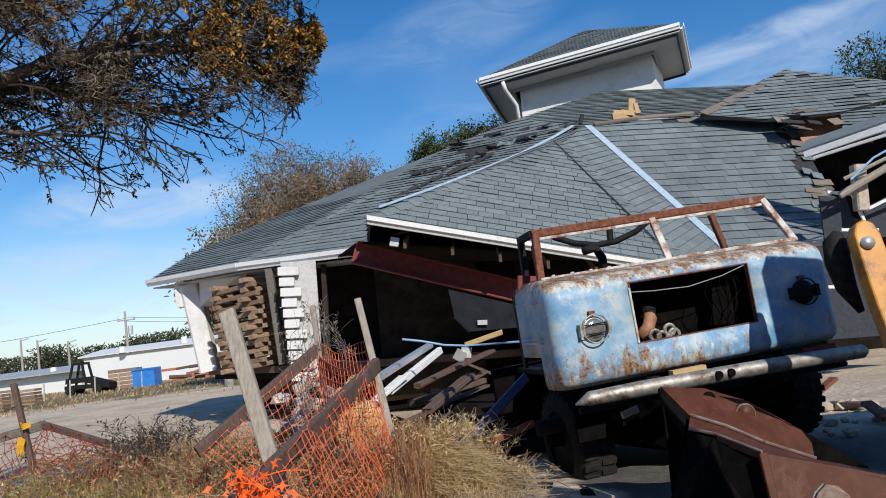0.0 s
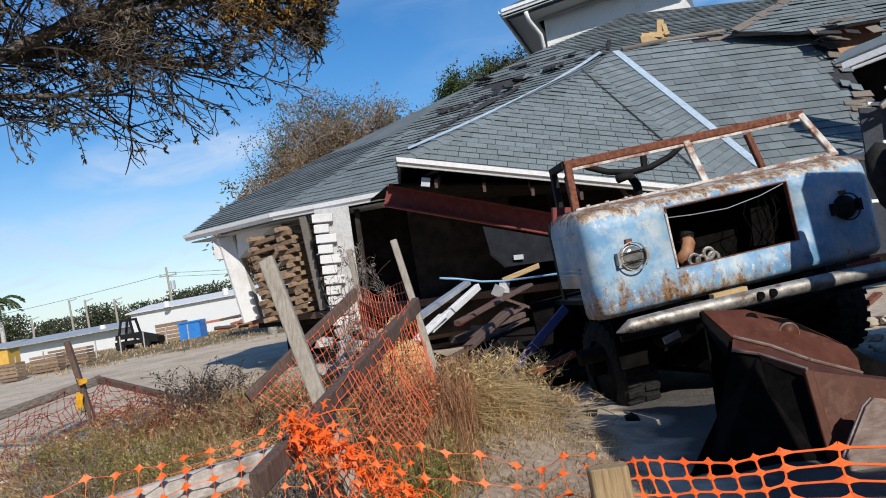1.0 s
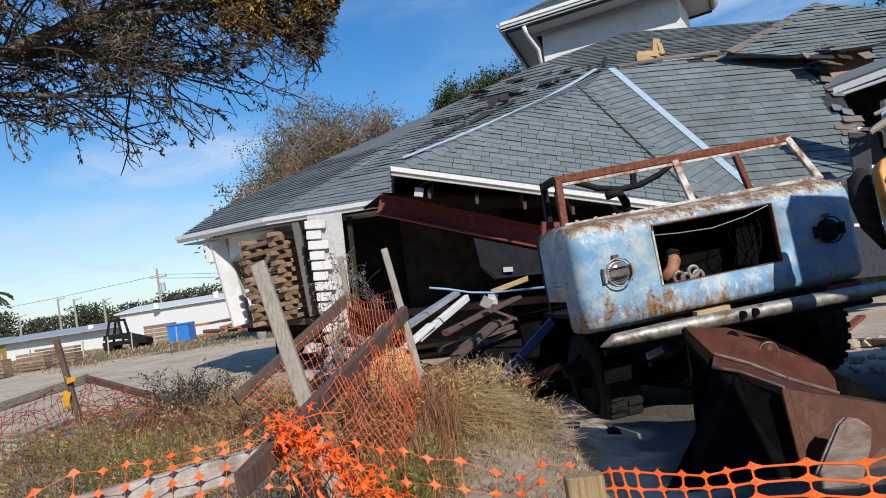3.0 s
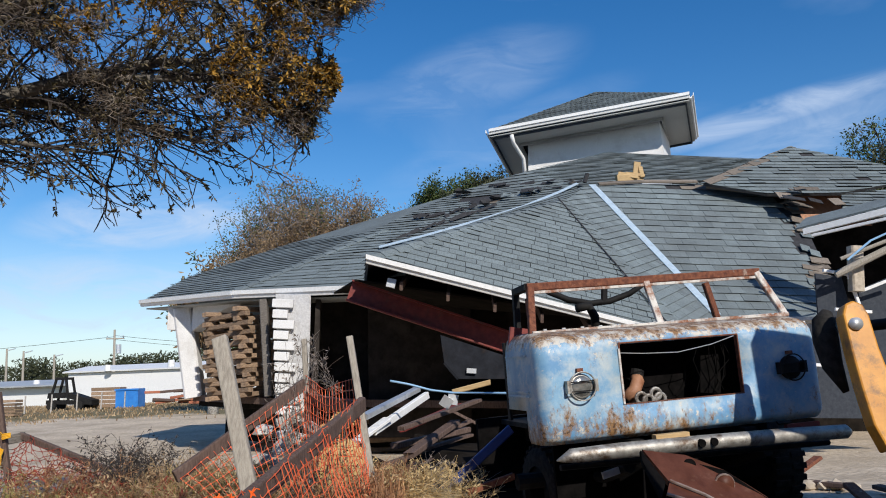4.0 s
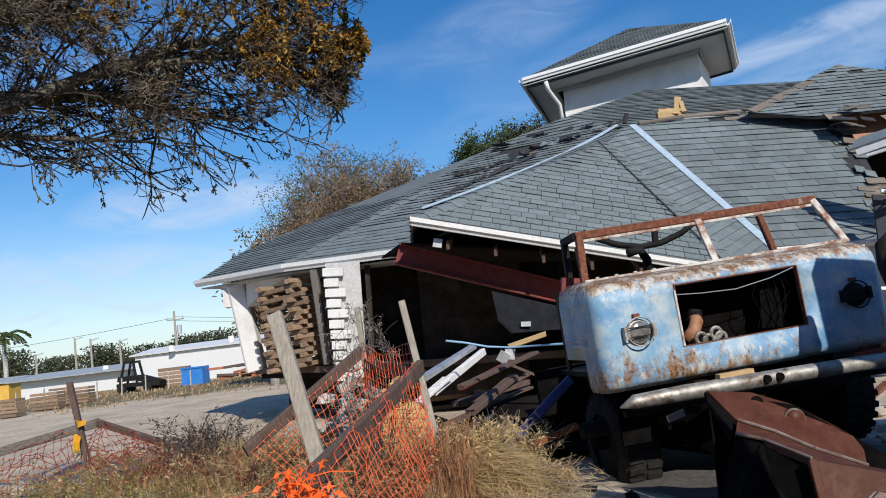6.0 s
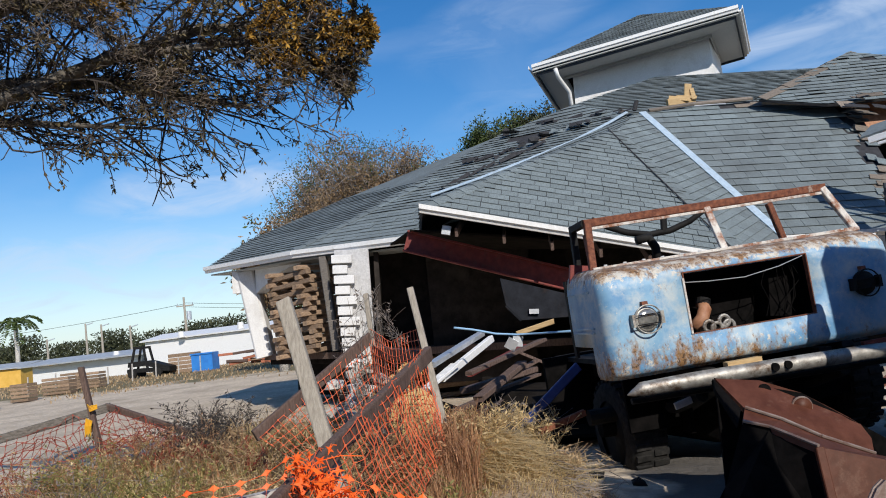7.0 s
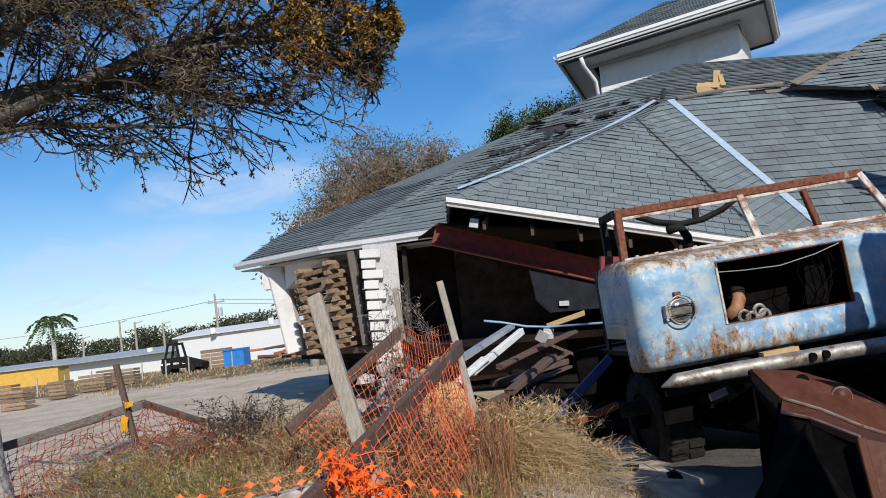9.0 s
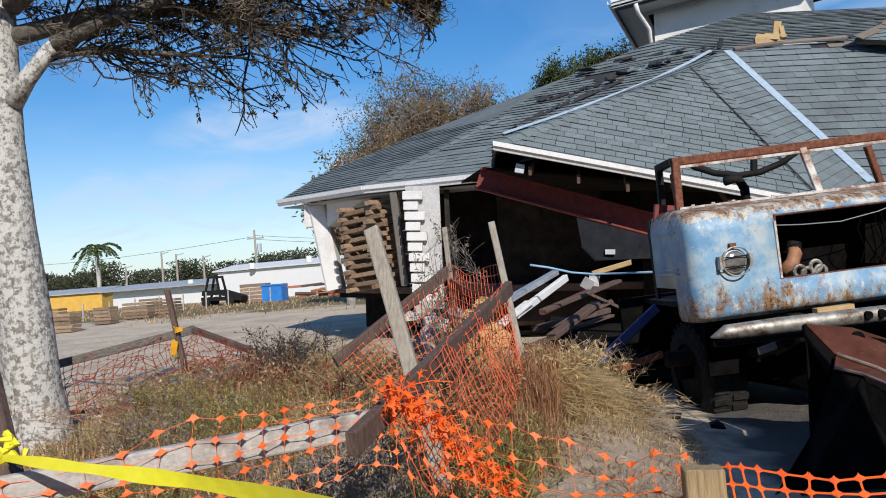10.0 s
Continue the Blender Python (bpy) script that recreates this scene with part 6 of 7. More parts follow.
# ---- debris between the mound and the house ----
def build_debris():
    rnd = random.Random(11)

    def board(a, b, w, h, m, label, name="board", cat="debris", up=(0, 0, 1)):
        single(name, Shape().beam(a, b, w, h, up, 0.01), m, label, cat)

    board((-0.60, 7.0, 1.15), (-0.15, 8.25, 1.36), 0.08, 0.05, M_METAL, "bent pale aluminium channel thrown on the debris", "metal_channel")
    board((-0.52, 7.1, 1.02), (-0.05, 8.1, 1.30), 0.05, 0.07, M_TRIM, "broken white trim board on the debris")
    board((-0.66, 6.9, 0.95), (-0.40, 7.3, 1.12), 0.10, 0.03, M_TRIM, "broken white fascia board on the debris")
    board((0.20, 7.6, 1.33), (0.56, 7.6, 1.41), 0.05, 0.05, M_PINE, "splintered pale stud end in the dark")
    board((0.62, 6.32, 1.05), (0.15, 6.3, 0.66), 0.06, 0.07, M_BLUE, "blue steel bar leaning by the van", "steel_bar")
    board((0.25, 6.0, 0.62), (0.60, 6.05, 0.72), 0.05, 0.05, M_RUST, "rusty pipe end by the van", "pipe")
    for i in range(8):
        a = Vector((rnd.uniform(-0.50, -0.05), rnd.uniform(7.0, 8.4), rnd.uniform(0.6, 1.02)))
        b = a + Vector((rnd.uniform(0.4, 0.8), rnd.uniform(0.3, 1.4), rnd.uniform(0.08, 0.25)))
        board(a, b, rnd.uniform(0.05, 0.14), rnd.uniform(0.03, 0.07), rnd.choice((M_WOODBROWN, M_WOODBROWN, M_REDSTEEL)), "dark brown broken timber in the debris")
    # some of these boards take the near-black colours that stand in for shade
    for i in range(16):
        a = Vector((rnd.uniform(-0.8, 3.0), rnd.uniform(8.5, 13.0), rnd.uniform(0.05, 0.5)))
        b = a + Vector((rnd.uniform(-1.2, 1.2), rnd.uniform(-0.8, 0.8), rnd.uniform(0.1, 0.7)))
        board(a, b, rnd.uniform(0.08, 0.3), rnd.uniform(0.04, 0.08), rnd.choice((M_WOODBROWN, M_SHADEDARK, M_SHADEWALL)), "dark broken board under the fallen wing")
    # near-black panels added to darken sunlit ground that should lie in shade
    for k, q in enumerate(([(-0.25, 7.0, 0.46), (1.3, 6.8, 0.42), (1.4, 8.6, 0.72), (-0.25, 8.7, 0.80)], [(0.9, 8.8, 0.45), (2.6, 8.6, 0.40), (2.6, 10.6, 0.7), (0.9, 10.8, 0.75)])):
        single("panel", Shape().slab(q, 0.03), M_SHADEDARK, "near-black panel added over the debris in place of shade", "debris")
    box = thing("junction_box", "grey metal junction box hanging from a pale blue cable", "junction box", at=(0.19, 7.18, 1.27))
    part("box", Shape().box((0.09, 0.06, 0.09), pose(0, 0, 0, 0, 10, 0)), M_METAL, box)
    part("cover", Shape().box((0.10, 0.01, 0.10), pose(-0.06, -0.03, -0.02, 10, 35, 0)), M_METAL, box)
    single("cable", Shape().tube([(-0.36, 7.0, 1.455), (-0.2, 7.05, 1.42), (0.0, 7.1, 1.36), (0.2, 7.18, 1.33), (0.42, 6.8, 1.325), (0.64, 6.3, 1.325)], 0.010, 6), M_CABLE, "pale blue cable slung over the debris", "cable", smooth=True)
    sheet = thing("sheet_metal_hood", "bent hanging sheet metal hood, its grey darkened for shade", "sheet metal", at=(0, 0, 0))
    part("panel", Shape().slab([(0.11, 8.3, 1.91), (0.88, 8.35, 1.64), (0.84, 8.3, 1.43), (0.28, 8.25, 1.45), (0.14, 8.25, 1.62)], 0.02), M_SHADEMETAL, sheet)
    part("bracket", Shape().box((0.10, 0.03, 0.05), pose(0.42, 8.22, 1.53, 0, 5, 0)), M_METAL, sheet)
    part("folded_edge", Shape().beam((0.14, 8.24, 1.62), (0.28, 8.24, 1.45), 0.05, 0.03), M_SHADEMETAL, sheet)
    # rubble heap with chips and masonry behind the netting
    s = Shape()
    for i in range(26):
        t = rnd.random()
        c = (-1.25 + rnd.uniform(-0.2, 0.35), 6.9 + rnd.uniform(-0.4, 0.6), 0.55 + t * 0.55)
        r = rnd.uniform(0.05, 0.14)
        s.rock(c, (r, r * 0.8, r * 0.7), i)
    tagged(single("rubble", s, M_CONCRETE, "broken white masonry heaped against the pier", "rubble"), kind="stuff")
    s = Shape()
    for i in range(420):
        t, q = rnd.random(), rnd.random()
        c = Vector((-1.10 + t * 0.45 + rnd.gauss(0, 0.03), 6.35 + q * 0.5, 0.82 + t * 0.34 + q * 0.10 + rnd.gauss(0, 0.02)))
        m = Matrix.Translation(c) @ Euler((rnd.uniform(0, 6), rnd.uniform(0, 6), rnd.uniform(0, 6))).to_matrix().to_4x4()
        s.box((rnd.uniform(0.03, 0.08), rnd.uniform(0.02, 0.05), 0.012), m)
    s.rock((-0.85, 6.65, 0.75), (0.38, 0.35, 0.34), 77)
    tagged(single("wood_chips", s, M_INSUL, "heap of tan splintered wood chips", "wood chips"), kind="stuff")
    s = Shape()
    for i in range(90):
        a = rnd.uniform(0, 6.28)
        r0 = rnd.random() ** 0.5
        x, y = 3.6 + 1.3 * r0 * math.cos(a), 7.6 + 1.5 * r0 * math.sin(a)
        r = 0.02 + 0.10 * rnd.random() ** 2
        s.rock((x, y, ground_z(x, y) + r * 0.4), (r, r * 0.8, r * 0.6), 200 + i)
    tagged(single("stones", s, M_STONE, "loose grey stones and broken blocks on the sand", "stones"), kind="stuff")
    for i in range(9):
        x, y = rnd.uniform(2.6, 4.4), rnd.uniform(6.6, 9.5)
        z = ground_z(x, y) + 0.06
        board((x, y, z), (x + rnd.uniform(-0.7, 0.7), y + rnd.uniform(0.1, 0.6), z + rnd.uniform(0, 0.2)), 0.10, 0.04, rnd.choice((M_WOODBROWN, M_RUST, M_METAL)), "scrap strip lying on the sand behind the van")
    # red brick and boards by the low fence
    for i in range(22):
        x, y = -5.0 + (i % 6) * 0.17 + rnd.uniform(-0.03, 0.03), 7.2 + (i // 6 % 2) * 0.2 + rnd.uniform(-0.03, 0.03)
        z = ground_z(x, y) + 0.06 + (i // 12) * 0.09
        single("brick", Shape().beam((x - 0.1, y, z), (x + 0.1, y + rnd.uniform(-0.04, 0.04), z), 0.10, 0.07), M_BRICKRED, "orange-red brick in a low pile by the fence", "brick", "bricks by the fence")
    for i in range(6):
        y = 6.9 + i * 0.07
        z = ground_z(-5, y) + 0.05 + i * 0.045
        board((-5.8, y, z), (-4.2 + rnd.uniform(-0.2, 0.2), y + 0.15, z + 0.03), 0.12, 0.03, rnd.choice((M_WOODWHITE, M_WOODBROWN, M_TRIM)), "weathered board stacked by the low fence")
    single("bottle_cap", Shape().tube([(0.12, 5.55, ground_z(0.12, 5.55) + 0.03), (0.15, 5.55, ground_z(0.15, 5.55) + 0.05)], 0.022, 10), M_CABLE, "small teal plastic cap in the grass", "litter")
    for x, y in ((0.55, 5.35), (0.8, 5.2), (1.1, 6.2)):
        single("stone", Shape().rock((x, y, ground_z(x, y) + 0.02), (0.06, 0.05, 0.035), int(x * 50)), M_BLACKSTEEL, "dark stone on the sand under the van", "stone")


build_debris()


# ---- trees ----
def curve_points(a, b, n, bend, rnd):
    a, b = Vector(a), Vector(b)
    side = Vector((rnd.gauss(0, 1), rnd.gauss(0, 1), rnd.gauss(0, 1))) * (b - a).length * bend
    pts = []
    for i in range(n + 1):
        t = i / n
        pts.append(a.lerp(b, t) + side * math.sin(math.pi * t) + Vector((rnd.gauss(0, 1), rnd.gauss(0, 1), rnd.gauss(0, 1))) * (b - a).length * 0.015)
    return pts


def leaf(s, c, d, size, rnd):
    """A pointed leaf folded along its midrib."""
    d = d.normalized()
    w = d.cross(Vector((rnd.gauss(0, 1), rnd.gauss(0, 1), rnd.gauss(0, 1)))).normalized()
    n = d.cross(w) * size * 0.10
    k = len(s.v)
    s.v += [tuple(c), tuple(c + d * size * 0.5 + w * size * 0.21 + n), tuple(c + d * size), tuple(c + d * size * 0.5 - w * size * 0.21 + n), tuple(c + d * size * 0.5)]
    s.f += [(k, k + 1, k + 4), (k + 1, k + 2, k + 4), (k + 2, k + 3, k + 4), (k + 3, k, k + 4)]


def piecewise(x, table):
    for (x0, y0), (x1, y1) in zip(table, table[1:]):
        if x <= x1:
            return y0 + (y1 - y0) * max(0, (x - x0)) / (x1 - x0)
    return table[-1][1]


def build_oak():
    rnd = random.Random(21)
    oak = thing("oak_tree", "live oak with pale lichened trunk, hanging moss and gold-tinged leaves", "tree", at=(0, 0, 0))
    trunk = [(-4.713, 6.42, -0.146), (-4.691, 6.40, 0.107), (-4.708, 6.30, 0.715), (-4.664, 6.20, 1.343), (-4.699, 6.15, 2.114), (-4.715, 6.12, 2.845), (-4.715, 6.12, 3.300), (-4.705, 6.12, 3.900), (-4.685, 6.14, 4.600), (-4.535, 6.20, 5.300)]
    part("trunk", Shape().tube(trunk, [0.34, 0.28, 0.235, 0.21, 0.185, 0.165, 0.16, 0.145, 0.12, 0.09], 18), M_BARK, oak, "pale grey trunk blotched with white lichen", True)
    limbs = [
        ([(-4.60, 6.12, 4.1), (-4.42, 6.15, 4.4), (-4.1, 6.2, 4.7), (-3.2, 6.3, 5.2), (-1.9, 6.3, 5.45)], [0.10, 0.09, 0.08, 0.06, 0.03]),
        ([(-4.68, 6.15, 3.6), (-4.95, 6.1, 4.0), (-5.1, 6.1, 4.5), (-4.8, 6.3, 5.4)], [0.09, 0.08, 0.07, 0.04]),
        ([(-4.60, 6.1, 3.16), (-4.44, 6.08, 3.34), (-4.32, 6.08, 3.46), (-4.18, 6.1, 3.62)], [0.09, 0.075, 0.068, 0.06]),
        ([(-4.18, 6.1, 3.62), (-3.6, 6.15, 3.80), (-2.9, 6.2, 4.0), (-2.2, 6.25, 4.15), (-1.5, 6.25, 4.15)], [0.07, 0.06, 0.05, 0.04, 0.02]),
        ([(-4.60, 6.16, 3.75), (-3.9, 6.4, 3.95), (-3.2, 6.6, 3.95), (-2.5, 6.7, 3.75), (-1.9, 6.6, 3.55)], [0.085, 0.07, 0.05, 0.035, 0.018]),
        ([(-4.58, 6.12, 4.0), (-3.7, 5.9, 4.4), (-2.8, 5.8, 4.6), (-1.7, 6.0, 4.75), (-0.9, 6.1, 4.8)], [0.09, 0.075, 0.055, 0.035, 0.018]),
        ([(-4.25, 6.12, 3.55), (-3.8, 6.3, 3.58), (-3.2, 6.4, 3.50), (-2.6, 6.4, 3.40)], [0.04, 0.03, 0.02, 0.01]),
        ([(-4.9, 6.1, 3.9), (-4.6, 5.7, 4.1), (-4.2, 5.5, 4.3), (-3.4, 5.4, 4.5)], [0.07, 0.05, 0.04, 0.02]),
        ([(-2.9, 6.2, 4.0), (-2.2, 6.1, 3.95), (-1.5, 6.15, 3.95), (-1.0, 6.2, 3.92), (-0.75, 6.2, 3.95)], [0.035, 0.03, 0.022, 0.014, 0.008]),
        ([(-2.0, 6.2, 4.15), (-1.5, 6.3, 3.85), (-1.1, 6.3, 3.6), (-0.95, 6.3, 3.35)], [0.025, 0.02, 0.014, 0.007]),
        ([(-1.9, 6.05, 4.7), (-1.3, 6.1, 4.65), (-0.8, 6.15, 4.75), (-0.45, 6.2, 4.85)], [0.03, 0.022, 0.014, 0.007]),
        ([(-4.9, 6.1, 3.8), (-5.6, 6.2, 4.2), (-6.4, 6.4, 4.5)], [0.07, 0.05, 0.03]),
    ]
    for pts, r in limbs:
        part("limb", Shape().tube(pts, r, 10), M_BARK if r[0] == 0.09 and len(r) == 4 else M_LIMB, oak, "", True)
    low = [(-9, 2.75), (-4.3, 2.82), (-3.83, 2.80), (-3.46, 2.95), (-3.13, 3.0), (-2.75, 2.86), (-2.32, 2.92), (-1.95, 2.95), (-1.62, 3.06), (-1.35, 3.14), (-1.13, 3.0), (-0.9, 3.3), (0.5, 3.6)]
    right = [(2.5, -1.15), (3.04, -1.10), (3.34, -1.0), (3.62, -0.80), (3.97, -0.68), (4.15, -0.74), (4.28, -0.85), (4.5, -0.62), (4.93, -0.31), (7, -0.2)]

    def inside(p):
        k = 6.2 / p.y
        x, z = p.x * k, 1.45 + (p.z - 1.45) * k
        return z > piecewise(x, low) + 0.24 * noise.noise(p * 2.2) - 0.15 and x < piecewise(z, right) + 0.1 * noise.noise(p * 4) and p.y > 4.6 and z < 5.15

    twigs, dark, gold, moss = Shape(), Shape(), Shape(), Shape()
    for pts, r in limbs:
        length = sum((Vector(b) - Vector(a)).length for a, b in zip(pts, pts[1:]))
        for _ in range(int(length * 16)):
            t = rnd.uniform(0.12, 1.0)
            a = lerp_line(pts, t)
            ahead = (lerp_line(pts, min(1, t + 0.1)) - lerp_line(pts, max(0, t - 0.1))).normalized()
            d = (ahead * 0.9 + Vector((rnd.gauss(0.25, 0.6), rnd.gauss(0, 0.75), rnd.gauss(-0.15, 0.55)))).normalized()
            b = a + d * rnd.uniform(0.4, 1.15)
            for _try in range(5):
                if inside(b):
                    break
                b = a.lerp(b, 0.7)
            if not inside(b) or (b.x < -3.9 and b.z > 3.0 and rnd.random() < 0.6) or (b.x < -3.7 and b.y < 6.45 and b.z < 4.3 and rnd.random() < 0.85):
                continue
            main = curve_points(a, b, 5, 0.10, rnd)
            twigs.tube(main, [0.013, 0.011, 0.009, 0.008, 0.006, 0.004], 4, False)
            for _k in range(rnd.randint(8, 12) if b.z > 3.7 else rnd.randint(5, 8)):
                q = rnd.uniform(0.25, 1.0)
                c = lerp_line(main, q)
                dd = (d * 0.7 + Vector((rnd.gauss(0.1, 0.6), rnd.gauss(0, 0.7), rnd.gauss(-0.2, 0.6)))).normalized()
                e = c + dd * rnd.uniform(0.14, 0.42)
                if not inside(e):
                    e = c.lerp(e, 0.45)
                    if not inside(e):
                        continue
                sub = curve_points(c, e, 3, 0.12, rnd)
                twigs.tube(sub, [0.0055, 0.0048, 0.004, 0.003], 3, False)
                k6 = 6.2 / e.y
                X, Z = e.x * k6, 1.45 + (e.z - 1.45) * k6
                lobe = noise.noise(e * 1.6 + Vector((2, 0, 0)))
                golden = (X > -1.75 and Z > 3.62 + 0.2 * noise.noise(e * 1.3) and lobe > -0.35) or (Z > 4.3 and X > -3.2 and lobe > 0.05)
                clump = noise.noise(e * 2.6 + Vector((0, 3, 0)))
                dense = (30 if clump > -0.1 else 12) if golden else ((15 if clump > 0.05 else 3) if Z > 3.75 else (10 if clump > 0.12 else 1))
                for _l in range(rnd.randint(max(0, dense - 2), dense + 4)):
                    lp = lerp_line(sub, rnd.uniform(0.35, 1.0))
                    ld = (dd + Vector((rnd.gauss(0, 0.8), rnd.gauss(0, 0.8), rnd.gauss(-0.15, 0.8)))).normalized()
                    leaf(gold if golden and clump > -0.12 and rnd.random() < 0.72 else dark, lp, ld, rnd.uniform(0.034, 0.060), rnd)
                if Z > 3.5 and rnd.random() < (0.18 if golden else 0.42) and noise.noise(e * 1.1 + Vector((4, 0, 0))) > 0.0:
                    for _m in range(8):
                        g = e + Vector((rnd.gauss(0, 0.05), rnd.gauss(0, 0.05), 0))
                        n_seg = 5
                        L = rnd.uniform(0.05, 0.22)
                        mp = [g + Vector((rnd.gauss(0, 0.035), rnd.gauss(0, 0.035), -L * i / n_seg)) for i in range(n_seg + 1)]
                        moss.tube(mp, 0.0026, 3, False)
    tw = part("twig_growth", twigs, M_TWIG, oak, "fine bare dark twigs")
    for nm, s, m, lb in (("foliage", dark, M_LEAFDARK, "dark olive leaves"), ("foliage", gold, M_LEAFGOLD, "golden brown leaves"), ("moss", moss, M_MOSS, "grey hanging moss")):
        part(nm, s, m, oak, lb)["kind"] = "stuff"
    tw["kind"] = "stuff"


build_oak()


def build_tree(name, label, base, top, spread, leaf_mats, n_limb, n_leaf, leaf_size, seed, twig_mat, squash=0.8, crown_low=0.4):
    """A far tree: trunk, limbs that fork, fine twigs, and leaves at their ends."""
    rnd = random.Random(seed)
    x, y, z = base
    h = top - z
    tree = thing(name, label, "tree", at=(x, y, z))
    trunk = [Vector((0, 0, -0.2)), Vector((0.05 * h * rnd.gauss(0, 0.4), 0, h * 0.25)), Vector((0, 0, h * 0.5))]
    part("trunk", Shape().tube(trunk, [h * 0.035, h * 0.025, h * 0.016], 10), M_BARK, tree, "", True)
    limbs, twigs = Shape(), Shape()
    leaves = [Shape() for _ in leaf_mats]
    for i in range(n_limb):
        a = lerp_line(trunk, rnd.uniform(0.45, 1.0))
        ang = rnd.uniform(0, 6.283)
        e = rnd.uniform(-0.15, 1.0)
        tip = Vector((spread * math.cos(ang) * math.sqrt(max(0.05, 1 - e * e * 0.8)), spread * math.sin(ang) * math.sqrt(max(0.05, 1 - e * e * 0.8)) * 0.8, h * (crown_low + (1 - crown_low) * (0.25 + 0.75 * max(0, e)))))
        tip *= rnd.uniform(0.82, 1.0)
        main = curve_points(a, tip, 5, 0.08, rnd)
        limbs.tube(main, [h * 0.010, h * 0.008, h * 0.006, h * 0.004, h * 0.0025, h * 0.001], 5, False)
        for k in range(12):
            c = lerp_line(main, rnd.uniform(0.4, 1.0))
            d = Vector((rnd.gauss(0, 1), rnd.gauss(0, 1), rnd.gauss(0.4, 0.8))).normalized()
            e2 = c + d * rnd.uniform(0.04, 0.10) * h
            sub = curve_points(c, e2, 3, 0.1, rnd)
            twigs.tube(sub, [h * 0.0022, h * 0.0016, h * 0.0012, h * 0.0008], 3, False)
            which = 0 if noise.noise(e2 * 0.35 + Vector((seed, 0, 0))) + rnd.gauss(0, 0.12) < 0.05 else len(leaf_mats) - 1
            for q in range(n_leaf):
                lp = lerp_line(sub, rnd.uniform(0.2, 1.0)) + Vector((rnd.gauss(0, 1), rnd.gauss(0, 1), rnd.gauss(0, 1))) * h * 0.018
                leaf(leaves[which], lp, Vector((rnd.gauss(0, 1), rnd.gauss(0, 1), rnd.gauss(0, 1))), leaf_size * rnd.uniform(0.6, 1.3), rnd)
    part("limb_growth", limbs, twig_mat, tree)["kind"] = "stuff"
    part("twig_growth", twigs, twig_mat, tree)["kind"] = "stuff"
    for s, m in zip(leaves, leaf_mats):
        if s.v:
            part("foliage", s, m, tree)["kind"] = "stuff"
    return tree


build_tree("tree", "half-bare tree with thin brown and olive foliage behind the house", (-5.2, 36, 0.4), 11.1, 4.8, (M_LEAFBROWN, M_LEAFGREEN), 300, 30, 0.13, 31, M_TWIGPALE, crown_low=0.35)
build_tree("tree", "small yellow-green bushy tree beside the bare one", (-9.5, 35, 0.4), 7.5, 1.9, (M_LEAFGREEN, M_LEAFBROWN), 50, 18, 0.25, 32, M_TWIG, crown_low=0.6)
build_tree("tree", "dense dark green tree behind the roof", (2.75, 34, 0.4), 10.25, 3.2, (M_LEAFGREEN, M_FARLEAF), 150, 110, 0.15, 36, M_TWIG, crown_low=0.82)
build_tree("tree", "dense dark green tree beyond the house", (25.8, 40, 0.4), 14.3, 4.8, (M_FARLEAF, M_LEAFGREEN), 170, 36, 0.22, 34, M_TWIG, crown_low=0.4)


def build_palm():
    rnd = random.Random(3)
    palm = thing("palm_tree", "tall palm with drooping fronds and a bare trunk", "tree", at=(-46.6, 75, 0.3))
    part("trunk", Shape().tube([(0, 0, -0.3), (0.1, 0, 3.0), (0, 0, 6.2)], [0.28, 0.22, 0.2], 10), M_BARK, palm, "", True)
    for i in range(15):
        a = 6.283 * i / 15 + rnd.uniform(-0.15, 0.15)
        up = rnd.uniform(0.2, 1.4)
        pts = [Vector((0, 0, 6.2)) + Vector((math.cos(a) * r, math.sin(a) * r, up * r - 0.55 * r * r)) for r in (0, 0.6, 1.2, 1.8, 2.3)]
        s = Shape().tube(pts, [0.04, 0.03, 0.02, 0.015, 0.01], 4)
        for k in range(30):
            c = lerp_line(pts, 0.15 + 0.85 * k / 30)
            d = Vector((-math.sin(a), math.cos(a), 0)) * (1 if k % 2 else -1) + Vector((math.cos(a) * 0.6, math.sin(a) * 0.6, -0.5))
            leaf(s, c, d, 0.5, rnd)
        part("frond", s, M_LEAFGREEN, palm)


build_palm()


